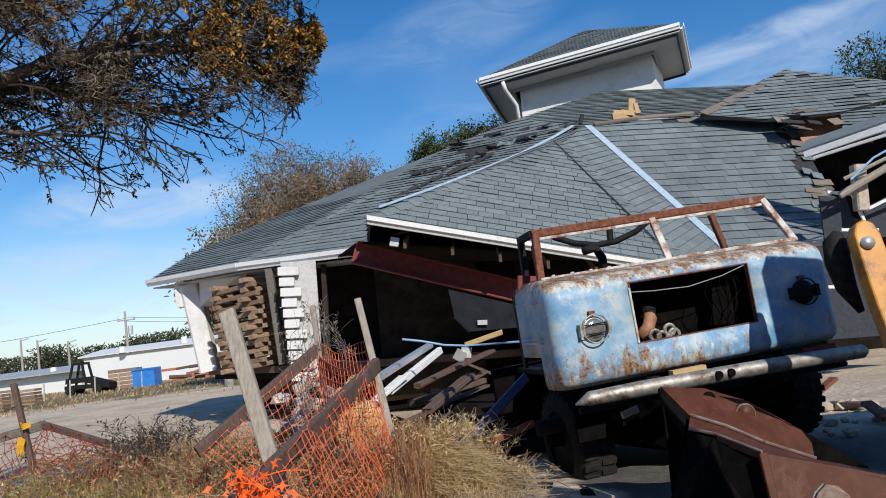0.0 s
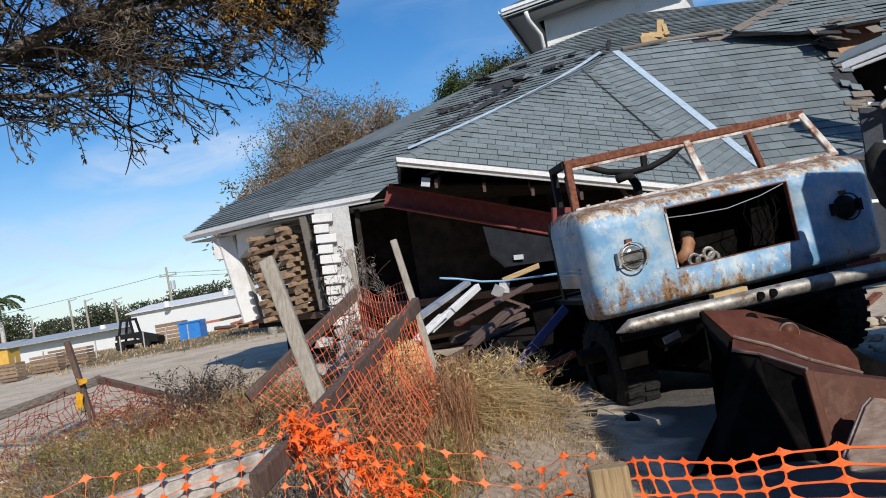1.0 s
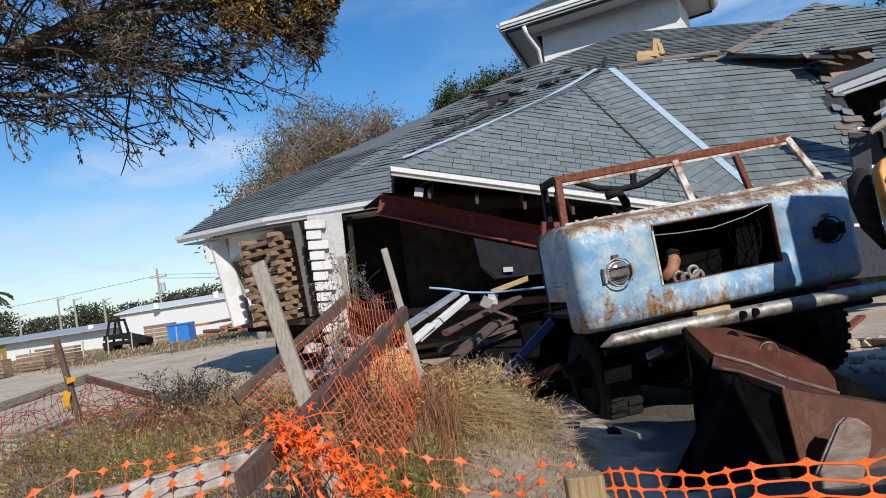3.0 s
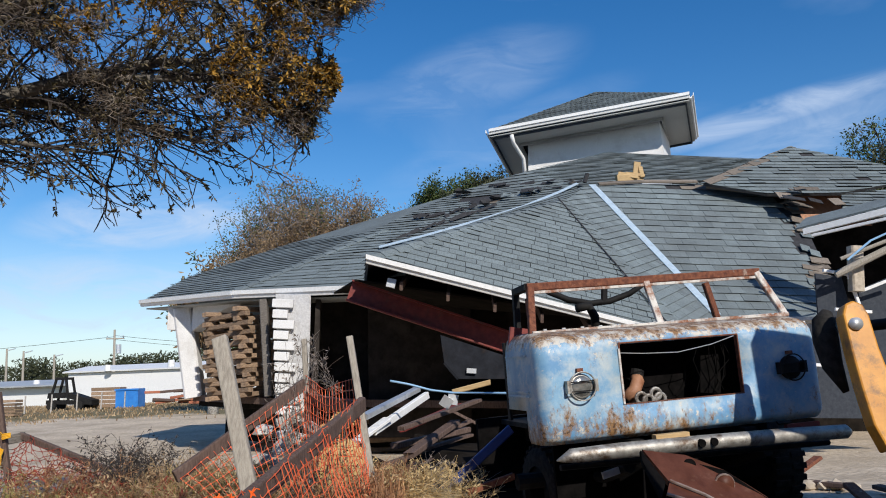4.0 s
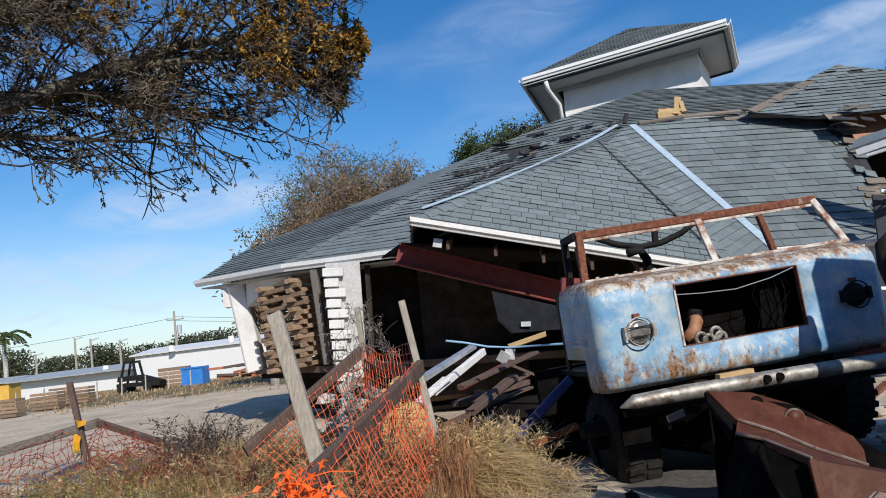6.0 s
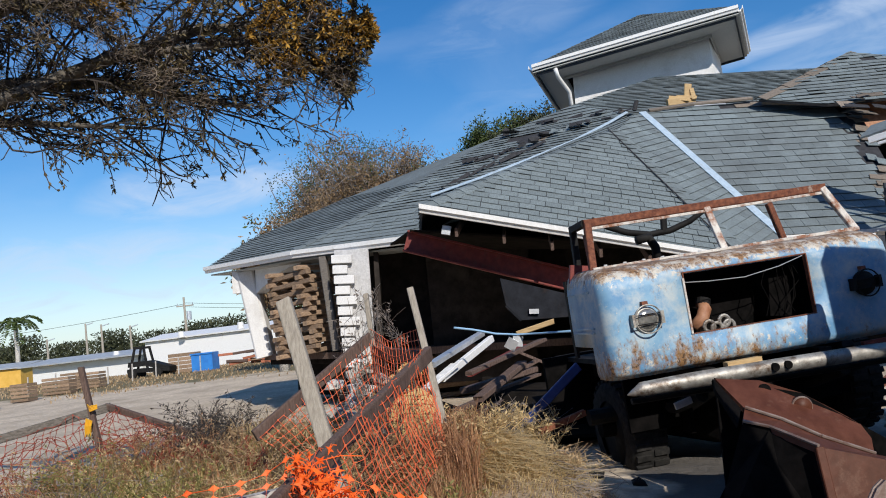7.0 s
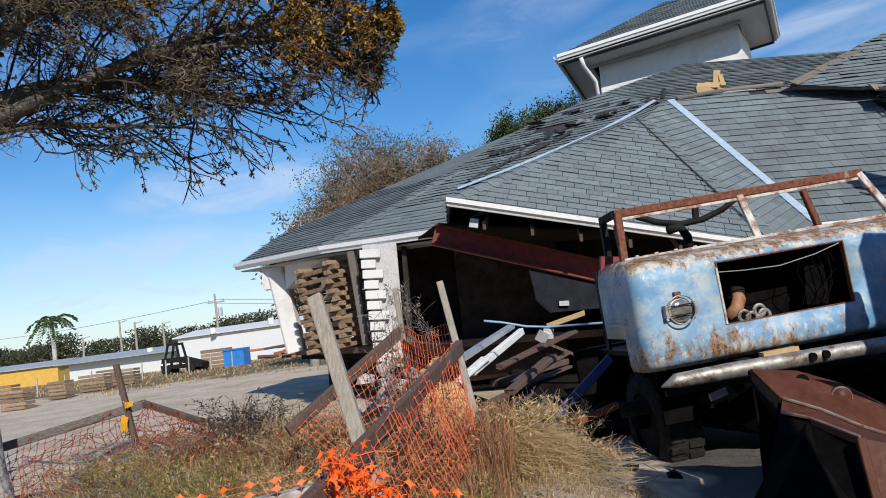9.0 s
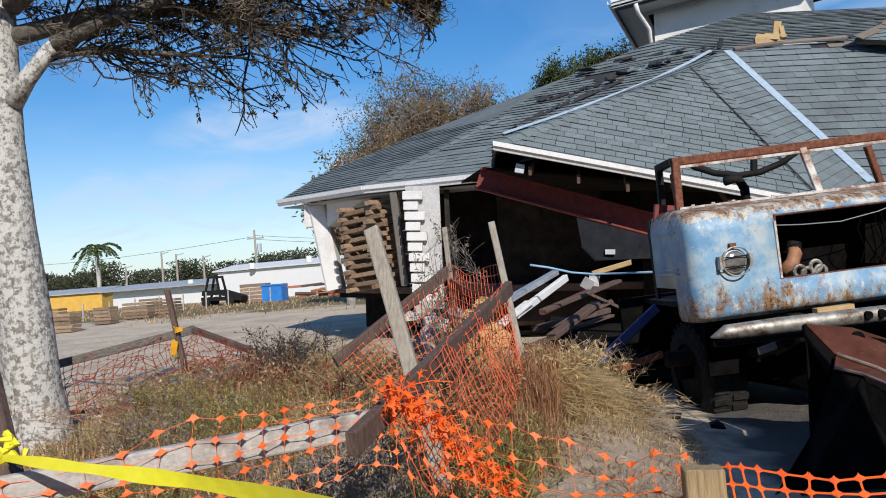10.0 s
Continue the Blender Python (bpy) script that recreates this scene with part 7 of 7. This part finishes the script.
def build_woods():
    rnd = random.Random(8)
    s = Shape()
    x = -150.0
    while x < 60:
        y = rnd.uniform(125, 150)
        top = rnd.uniform(4.5, 8.0) if x < -20 else rnd.uniform(5, 7)
        w = rnd.uniform(3, 6.5)
        for i in range(1300):
            a, e = rnd.uniform(0, 6.283), rnd.uniform(0, 1)
            r = w * math.sqrt(1 - (e - 0.35) ** 2) * rnd.uniform(0.2, 1.0)
            c = Vector((x + r * math.cos(a), y + r * math.sin(a) * 0.5, 0.3 + top * (0.15 + 0.85 * e)))
            leaf(s, c, Vector((rnd.gauss(0, 1), rnd.gauss(0, 1), rnd.gauss(0, 1))), rnd.uniform(0.42, 0.80), rnd)
        x += rnd.uniform(1.4, 2.8)
    # unseen trees added behind the walk to hold back sky light
    for k in range(46):
        a0 = math.pi * (1.02 + 0.96 * k / 46)
        rr = rnd.uniform(19, 25)
        cx, cy, top, w = rr * math.cos(a0), rr * math.sin(a0), rnd.uniform(8, 11), rnd.uniform(2.2, 3.4)
        for i in range(420):
            a, e = rnd.uniform(0, 6.283), rnd.uniform(0, 1)
            r = w * math.sqrt(1 - (e - 0.35) ** 2) * rnd.uniform(0.6, 1.05)
            c = Vector((cx + r * math.cos(a), cy + r * math.sin(a), 0.1 + top * (0.05 + 0.95 * e)))
            leaf(s, c, Vector((rnd.gauss(0, 1), rnd.gauss(0, 1), rnd.gauss(0, 1))), rnd.uniform(0.7, 1.4), rnd)
    single("far_woods", s, M_FARLEAF, "low dark green belt of far trees on the horizon, with unseen trees added behind the walk", "woods", kind="stuff")


build_woods()


# ---- far side of the lot ----
def build_far():
    def pole(at, h, arm, group="utility poles"):
        p = thing("utility_pole", "weathered wooden utility pole" + (" with crossarm and transformer" if arm else " with a small lamp"), "utility pole", group, at=at)
        part("mast", Shape().tube([(0, 0, -0.5), (-0.08, 0, h)], [0.17, 0.11], 8), M_WOODGREY, p)
        if arm:
            part("crossarm", Shape().beam((-0.9, 0, h - 0.9), (0.9, 0, h - 0.9), 0.1, 0.12), M_WOODGREY, p)
            part("transformer", Shape().tube([(0.45, -0.2, h - 2.4), (0.45, -0.2, h - 1.5)], 0.25, 10), M_METAL, p)
            for x in (-0.8, 0, 0.8):
                part("insulator", Shape().tube([(x, 0, h - 0.85), (x, 0, h - 0.6)], 0.05, 6), M_METAL, p)
        else:
            part("lamp", Shape().beam((0, 0, h - 0.2), (0.9, 0, h), 0.12, 0.1), M_METAL, p)

    pole((-31.5, 80, 0.3), 7.3, True)
    for x, y, h in ((-45.5, 90, 6.0), (-50.0, 95, 6.6), (-43.0, 92, 5.6), (-55, 95, 5.2), (-20.0, 85, 6.5)):
        pole((x, y, 0.3), h, False, "street lamps")
    for i, (a, b) in enumerate((((-31.5, 80, 7.0), (-6, 74, 5.6)), ((-31.5, 80, 6.6), (-6, 74, 5.2)), ((-31.5, 80, 6.9), (-75, 90, 6.6)))):
        a, b = Vector(a), Vector(b)
        single("overhead_wire", Shape().tube([a.lerp(b, t / 10) - Vector((0, 0, 0.7 * math.sin(math.pi * t / 10))) for t in range(11)], 0.025, 4), M_BLACKSTEEL, "thin dark overhead wire", "wire")

    def long_building(name, label, a, b, depth, h, wall, roof, windows, over=0.3):
        a, b = Vector(a), Vector(b)
        d = (b - a).normalized()
        back = Vector((-d.y, d.x, 0)) * depth
        ob = thing(name, label, "building", at=a)
        L = (b - a).length
        body = Shape().slab([Vector((0, 0, -0.3)) + q for q in (Vector((0, 0, h)), b - a + Vector((0, 0, h)), b - a + back + Vector((0, 0, h)), back + Vector((0, 0, h)))], h + 0.2)
        part("wall", body, wall, ob)
        r = Shape().slab([Vector((0, 0, h - 0.18)) - d * over - back.normalized() * over, b - a + Vector((0, 0, h - 0.18)) + d * over - back.normalized() * over, b - a + back * 0.5 + Vector((0, 0, h + 0.28)) + d * over, back * 0.5 + Vector((0, 0, h + 0.28)) - d * over], 0.1)
        part("roof", r, roof, ob)
        for i in range(windows):
            c = d * (L * (i + 0.5) / windows) - back.normalized() * 0.03 + Vector((0, 0, h * 0.5))
            w = part("window", Shape().beam(c - d * 0.5, c + d * 0.5, 0.06, 0.7), M_SHADEWALL, ob)
            part("frame", Shape().beam(c - d * 0.55 - back.normalized() * 0.03 + Vector((0, 0, -0.4)), c + d * 0.55 - back.normalized() * 0.03 + Vector((0, 0, -0.4)), 0.06, 0.08), M_TRIM, w)
        return ob

    long_building("mobile_home", "long low white mobile home across the lot", (-27.0, 60, 0.45), (-6.0, 54, 0.45), 5, 2.75, M_TRIM, M_TRIM, 0)
    long_building("mobile_home", "long white mobile home with grey sheet roof", (-38.5, 64, 0.4), (-27.8, 61, 0.4), 5, 1.9, M_TRIM, M_ROOFGREY, 0, 0.8)
    long_building("yellow_building", "yellow rendered building with pale roof", (-52.0, 68, 0.4), (-42.0, 68, 0.4), 6, 2.0, M_YELLOWWALL, M_ROOFGREY, 0)
    for x, y, z in ((-23.5, 58.5, 3.15), (-17.2, 53.2, 3.15), (-30.3, 62, 2.3)):
        single("roof_vent", Shape().tube([(x, y, z - 0.2), (x, y, z + 0.25)], [0.25, 0.2], 10), M_TRIM, "white roof vent on the mobile home", "vent")
    # steel frame trailer
    tr = thing("skid_trailer", "dark steel equipment frame on low wheels", "trailer", at=(-20.3, 45, ground_z(-20.3, 45)))
    for x in (-0.75, 0.35):
        for y in (-0.5, 0.5):
            part("upright", Shape().beam((x, y, 0.3), (x + (0.35 if x < 0 else -0.25), y * 0.8, 1.75), 0.12, 0.12, (0, 1, 0)), M_BLACKSTEEL, tr)
    for y in (-0.45, 0.45):
        part("top_bar", Shape().beam((-0.42, y, 1.72), (0.15, y, 1.72), 0.1, 0.14), M_BLACKSTEEL, tr)
        part("side_rail", Shape().beam((-0.9, y, 0.45), (1.6, y, 0.35), 0.12, 0.22), M_BLACKSTEEL, tr)
    part("deck", Shape().slab([(-0.8, -0.5, 0.95), (0.3, -0.5, 0.95), (1.6, -0.5, 0.5), (1.6, 0.5, 0.5), (0.3, 0.5, 0.95), (-0.8, 0.5, 0.95)], 0.3), M_BLACKSTEEL, tr)
    for x in (-0.55, 0.95):
        for y in (-0.6, 0.6):
            part("wheel", Shape().tube([(x, y - 0.1, 0.24), (x, y + 0.1, 0.24)], 0.24, 14), M_RUBBER, tr)
    # bins, crates and timber heaps
    z = ground_z(-17.1, 46)
    bn = thing("skip_bin", "bright blue open plastic bin", "bin", at=(-17.3, 46, z))
    part("body", Shape().slab([(-0.5, -0.5, 1.05), (0.75, -0.5, 1.05), (0.8, 0.5, 1.05), (-0.5, 0.5, 1.05)], 1.05), M_BLUEBIN, bn)
    part("rim", Shape().beam((-0.55, -0.52, 1.0), (0.8, -0.52, 1.0), 0.08, 0.1), M_BLUEBIN, bn)
    cr = thing("crate", "brown plank crate beside the blue bin", "crate", at=(-18.4, 45.6, ground_z(-18.4, 45.6)))
    for i in range(5):
        part("plank", Shape().beam((-0.8, 0, 0.14 + i * 0.23), (0.75, 0, 0.14 + i * 0.23), 0.06, 0.2), M_CRIB, cr)
        part("plank", Shape().beam((0.75, 0, 0.14 + i * 0.23), (0.75, 1.0, 0.14 + i * 0.23), 0.06, 0.2), M_CRIB, cr)
    rnd = random.Random(4)
    for i in range(16):
        x, y = -16.2 + rnd.uniform(0, 3.6), 46.5 + rnd.uniform(-0.4, 0.8)
        zz = ground_z(x, y) + 0.12 + rnd.uniform(0, 0.7)
        single("timber", Shape().beam((x - 0.6, y, zz), (x + 0.7, y + rnd.uniform(-0.3, 0.3), zz + rnd.uniform(-0.1, 0.15)), 0.15, 0.15), rnd.choice((M_CRIB, M_WOODBROWN, M_BRICKRED)), "brown timber in a heap by the bins", "timber", "timber heap")
    for x, y, w in ((-20.3, 30, 1.0), (-20.6, 33.5, 0.8), (-20.4, 36, 1.3), (-20.2, 38.5, 1.2), (-22.5, 41, 1.0), (-25, 36, 1.2)):
        zz = ground_z(x, y)
        st = thing("crate_stack", "weathered brown crates standing on the verge", "crates", "crates on the verge", at=(x, y, zz))
        for i in range(5):
            part("slat", Shape().beam((-w / 2, 0, 0.08 + i * 0.16), (w / 2, rnd.uniform(-0.05, 0.05), 0.08 + i * 0.16), 0.7, 0.12), M_CRIB, st)
    for i in range(9):
        x, y = -24 + i * 0.9, 37 + i * 0.9
        zz = ground_z(x, y)
        single("survey_stake", Shape().beam((x, y, zz - 0.1), (x + 0.03, y, zz + 0.9), 0.06, 0.06, (0, 1, 0)), M_WOODWHITE, "pale wooden stake on the verge", "stake", "survey stakes")


build_far()


# ---- grass and weeds ----
def blades(name, label, spots, n, h, width, material, seed, lean=0.5, density=None, drift=(0, 0)):
    rnd = random.Random(seed)
    s = Shape()
    made = 0
    while made < n:
        x0, x1, y0, y1 = spots
        x, y = rnd.uniform(x0, x1), rnd.uniform(y0, y1)
        made += 1
        if density and rnd.random() > density(x, y):
            continue
        z = ground_z(x, y) - 0.02
        hh = h * rnd.uniform(0.45, 1.25)
        a = rnd.uniform(0, 6.283)
        d = Vector((math.cos(a) + drift[0], math.sin(a) + drift[1], 0))
        w = Vector((-d.y, d.x, 0)) * width
        l1 = lean * rnd.uniform(0.1, 1.2)
        p0, p1, p2 = Vector((x, y, z)), Vector((x, y, z + hh * 0.6)) + d * hh * l1 * 0.35, Vector((x, y, z + hh * (1 - 0.3 * l1))) + d * hh * l1
        k = len(s.v)
        s.v += [tuple(p0 - w), tuple(p0 + w), tuple(p1 + w * 0.8), tuple(p1 - w * 0.8), tuple(p2)]
        s.f += [(k, k + 1, k + 2, k + 3), (k + 3, k + 2, k + 4)]
    return single(name, s, material, label, "grass", kind="stuff")


def build_grass():
    def left_bank(x, y):
        d = noise.noise(Vector((x * 0.9, y * 0.9, 2)))
        return (1.0 if -4.6 < x < -0.5 - 0.08 * (y - 5) and y < 9.5 - 0.25 * abs(x + 2.8) else 0.0) * (0.75 + 0.8 * d)

    def mound(x, y):
        return step(3.9, 4.7, y + 0.4 * noise.noise(Vector((x * 3, y * 3, 1)))) * math.exp(-(((x + 0.14) / 0.34) ** 2) - ((y - 5.0) / 1.0) ** 2) * (0.9 + 0.9 * noise.noise(Vector((x * 2.5, y * 2.5, 7)))) * (1 - 0.9 * math.exp(-(((x + 0.02) / 0.16) ** 2) - ((y - 5.5) / 0.4) ** 2))

    blades("dry_grass", "dry straw-coloured grass on the bank", (-5, -0.3, 3.2, 9.5), 38000, 0.22, 0.006, M_DRY, 41, 1.2, left_bank)
    blades("weeds", "brown dead weeds on the bank", (-5, -0.3, 3.2, 9.5), 30000, 0.24, 0.006, M_REDWEED, 42, 1.1, lambda x, y: left_bank(x, y) * (0.4 + noise.noise(Vector((x, y, 9))) * 1.6))
    blades("green_grass", "green grass patches on the bank", (-5, -0.3, 3.2, 9.5), 24000, 0.24, 0.008, M_GREENGRASS, 43, 1.0, lambda x, y: left_bank(x, y) * (0.15 + noise.noise(Vector((x * 1.2, y * 1.2, 5))) * 1.8))
    blades("dry_grass", "long pale straw grass over the mound", (-1.2, 0.55, 3.2, 6.6), 120000, 0.085, 0.0028, M_STRAW, 44, 1.7, mound, (0.6, -0.4))
    blades("dry_grass", "thin dead grass and roots on the bare soil of the mound", (-0.8, 0.6, 2.9, 4.8), 9000, 0.08, 0.0022, M_WEED, 49, 2.6, lambda x, y: 0.45 + noise.noise(Vector((x * 3, y * 3, 8))))
    blades("weeds", "tall reddish dead weeds by the netting", (-0.95, -0.15, 3.7, 5.6), 15000, 0.27, 0.0030, M_REDWEED, 45, 0.8, lambda x, y: math.exp(-(((x + 0.42) / 0.20) ** 2)) * (0.6 + noise.noise(Vector((x * 4, y * 4, 3)))))
    blades("weeds", "low weeds and grass at the foot of the whitewashed rail", (-2.6, -0.3, 2.3, 3.6), 8000, 0.22, 0.005, M_GREENGRASS, 46, 0.9, lambda x, y: 0.7)
    blades("dry_grass", "sparse dry grass on the verge across the lot", (-45, -8, 30, 62), 16000, 0.16, 0.03, M_WEED, 47, 1.0, lambda x, y: step(33, 37, y + 4 * noise.noise(Vector((x * 0.2, y * 0.2, 0)))))
    # clods of bare soil on the mound
    rnd = random.Random(17)
    s = Shape()
    for i in range(420):
        x, y = rnd.uniform(-0.6, 0.55), rnd.uniform(2.9, 5.6)
        r = 0.008 + 0.03 * rnd.random() ** 3
        s.rock((x, y, ground_z(x, y) + r * 0.2), (r, r * 0.9, r * 0.7), i)
    single("soil_clods", s, M_SOIL, "crumbled grey-brown clods of soil on the mound", "soil", kind="stuff")
    s = Shape()
    for i in range(34):
        y = rnd.uniform(4.4, 5.6)
        x = 0.33 + rnd.gauss(0, 0.05)
        a = Vector((x, y, ground_z(x, y) + rnd.uniform(0.0, 0.08)))
        b = a + Vector((rnd.uniform(0.1, 0.34), rnd.uniform(-0.25, 0.05), rnd.uniform(-0.12, 0.06)))
        s.tube(curve_points(a, b, 4, 0.10, rnd), [0.004, 0.0032, 0.0026, 0.002, 0.001], 4, False)
    single("roots", s, M_TWIGPALE, "dry dark roots and stalks hanging from the mound", "roots", kind="stuff")
    # wiry bare shrubs
    rnd = random.Random(12)
    for x, y, h, w, m in ((0.20, 6.0, 0.34, 0.22, M_DRY), (0.02, 6.2, 0.42, 0.3, M_TWIGPALE), (-2.75, 7.2, 0.42, 0.30, M_TWIG), (-2.6, 7.5, 0.42, 0.3, M_TWIG), (-1.6, 5.4, 0.3, 0.5, M_WEED), (-2.3, 6.0, 0.32, 0.6, M_WEED), (-3.4, 6.6, 0.35, 0.5, M_DRY), (-0.95, 6.0, 1.3, 0.12, M_TWIGPALE), (-1.05, 3.3, 0.42, 0.3, M_TWIGPALE), (-3.0, 5.2, 0.5, 0.5, M_TWIGPALE), (-1.35, 4.6, 0.4, 0.4, M_DRY), (-2.0, 6.9, 0.28, 0.5, M_WEED), (-1.2, 5.9, 0.35, 0.5, M_WEED), (-3.3, 6.0, 0.45, 0.5, M_GREENGRASS), (-2.6, 5.4, 0.4, 0.5, M_GREENGRASS), (-0.66, 4.3, 0.42, 0.25, M_REDWEED), (-0.58, 4.9, 0.42, 0.25, M_REDWEED), (-0.45, 3.6, 0.35, 0.3, M_GREENGRASS), (-0.15, 5.0, 0.16, 0.3, M_DRY), (0.30, 5.0, 0.08, 0.22, M_WEED), (-2.9, 6.3, 0.42, 0.5, M_REDWEED), (-1.75, 6.2, 0.40, 0.4, M_WEED), (-2.1, 5.2, 0.42, 0.5, M_GREENGRASS), (-3.7, 6.2, 0.40, 0.5, M_REDWEED), (-2.45, 6.5, 0.48, 0.35, M_TWIG), (-1.5, 4.9, 0.36, 0.4, M_REDWEED), (-3.3, 5.4, 0.45, 0.5, M_WEED), (-2.0, 4.3, 0.40, 0.5, M_REDWEED), (-1.2, 4.1, 0.35, 0.4, M_TWIGPALE), (-2.9, 4.5, 0.45, 0.5, M_GREENGRASS), (-1.6, 3.7, 0.35, 0.4, M_TWIGPALE), (-0.52, 4.4, 0.36, 0.2, M_REDWEED), (-0.55, 4.6, 0.36, 0.2, M_REDWEED)):
        s = Shape()
        z = ground_z(x, y)
        for i in range(46):
            a = Vector((x + rnd.gauss(0, w * 0.2), y + rnd.gauss(0, w * 0.2), z - 0.02))
            b = a + Vector((rnd.gauss(0, w * 0.6), rnd.gauss(0, w * 0.6), h * rnd.uniform(0.5, 1.1)))
            c = curve_points(a, b, 4, 0.12, rnd)
            s.tube(c, [0.0032, 0.003, 0.0026, 0.002, 0.0012], 3, False)
            for k in range(5):
                q = lerp_line(c, rnd.uniform(0.4, 1))
                e = q + Vector((rnd.gauss(0, 0.07), rnd.gauss(0, 0.07), rnd.uniform(0.0, 0.12)))
                s.tube([q, (q + e) / 2 + Vector((0, 0, 0.01)), e], 0.0016, 3, False)
                for _l in range(rnd.randint(0, 3)):
                    leaf(s, q.lerp(e, rnd.random()), Vector((rnd.gauss(0, 1), rnd.gauss(0, 1), rnd.gauss(0, 1))), 0.035, rnd)
        single("shrub", s, m, "wiry dead weed shrub with bare stems", "shrub", "dead shrubs", "stuff")


build_grass()


# ---- single shingles nearest the walk ----
def build_pieces():
    s = Shape().add([(0, -0.012, 0.022), (0.295, -0.012, 0.022), (0.295, 0.170, 0.006), (0, 0.170, 0.006), (0, -0.012, 0.013), (0.295, -0.012, 0.013), (0.295, 0.170, 0.0), (0, 0.170, 0.0)],
                    [(0, 1, 2, 3), (0, 4, 5, 1), (1, 5, 6, 2), (2, 6, 7, 3), (3, 7, 4, 0)])
    me = mesh_of("shingle", s, M_SHINGLE)
    for deck, m in pieces:
        ob = new("shingle", me)
        ob.parent = deck
        ob.matrix_basis = m


build_pieces()
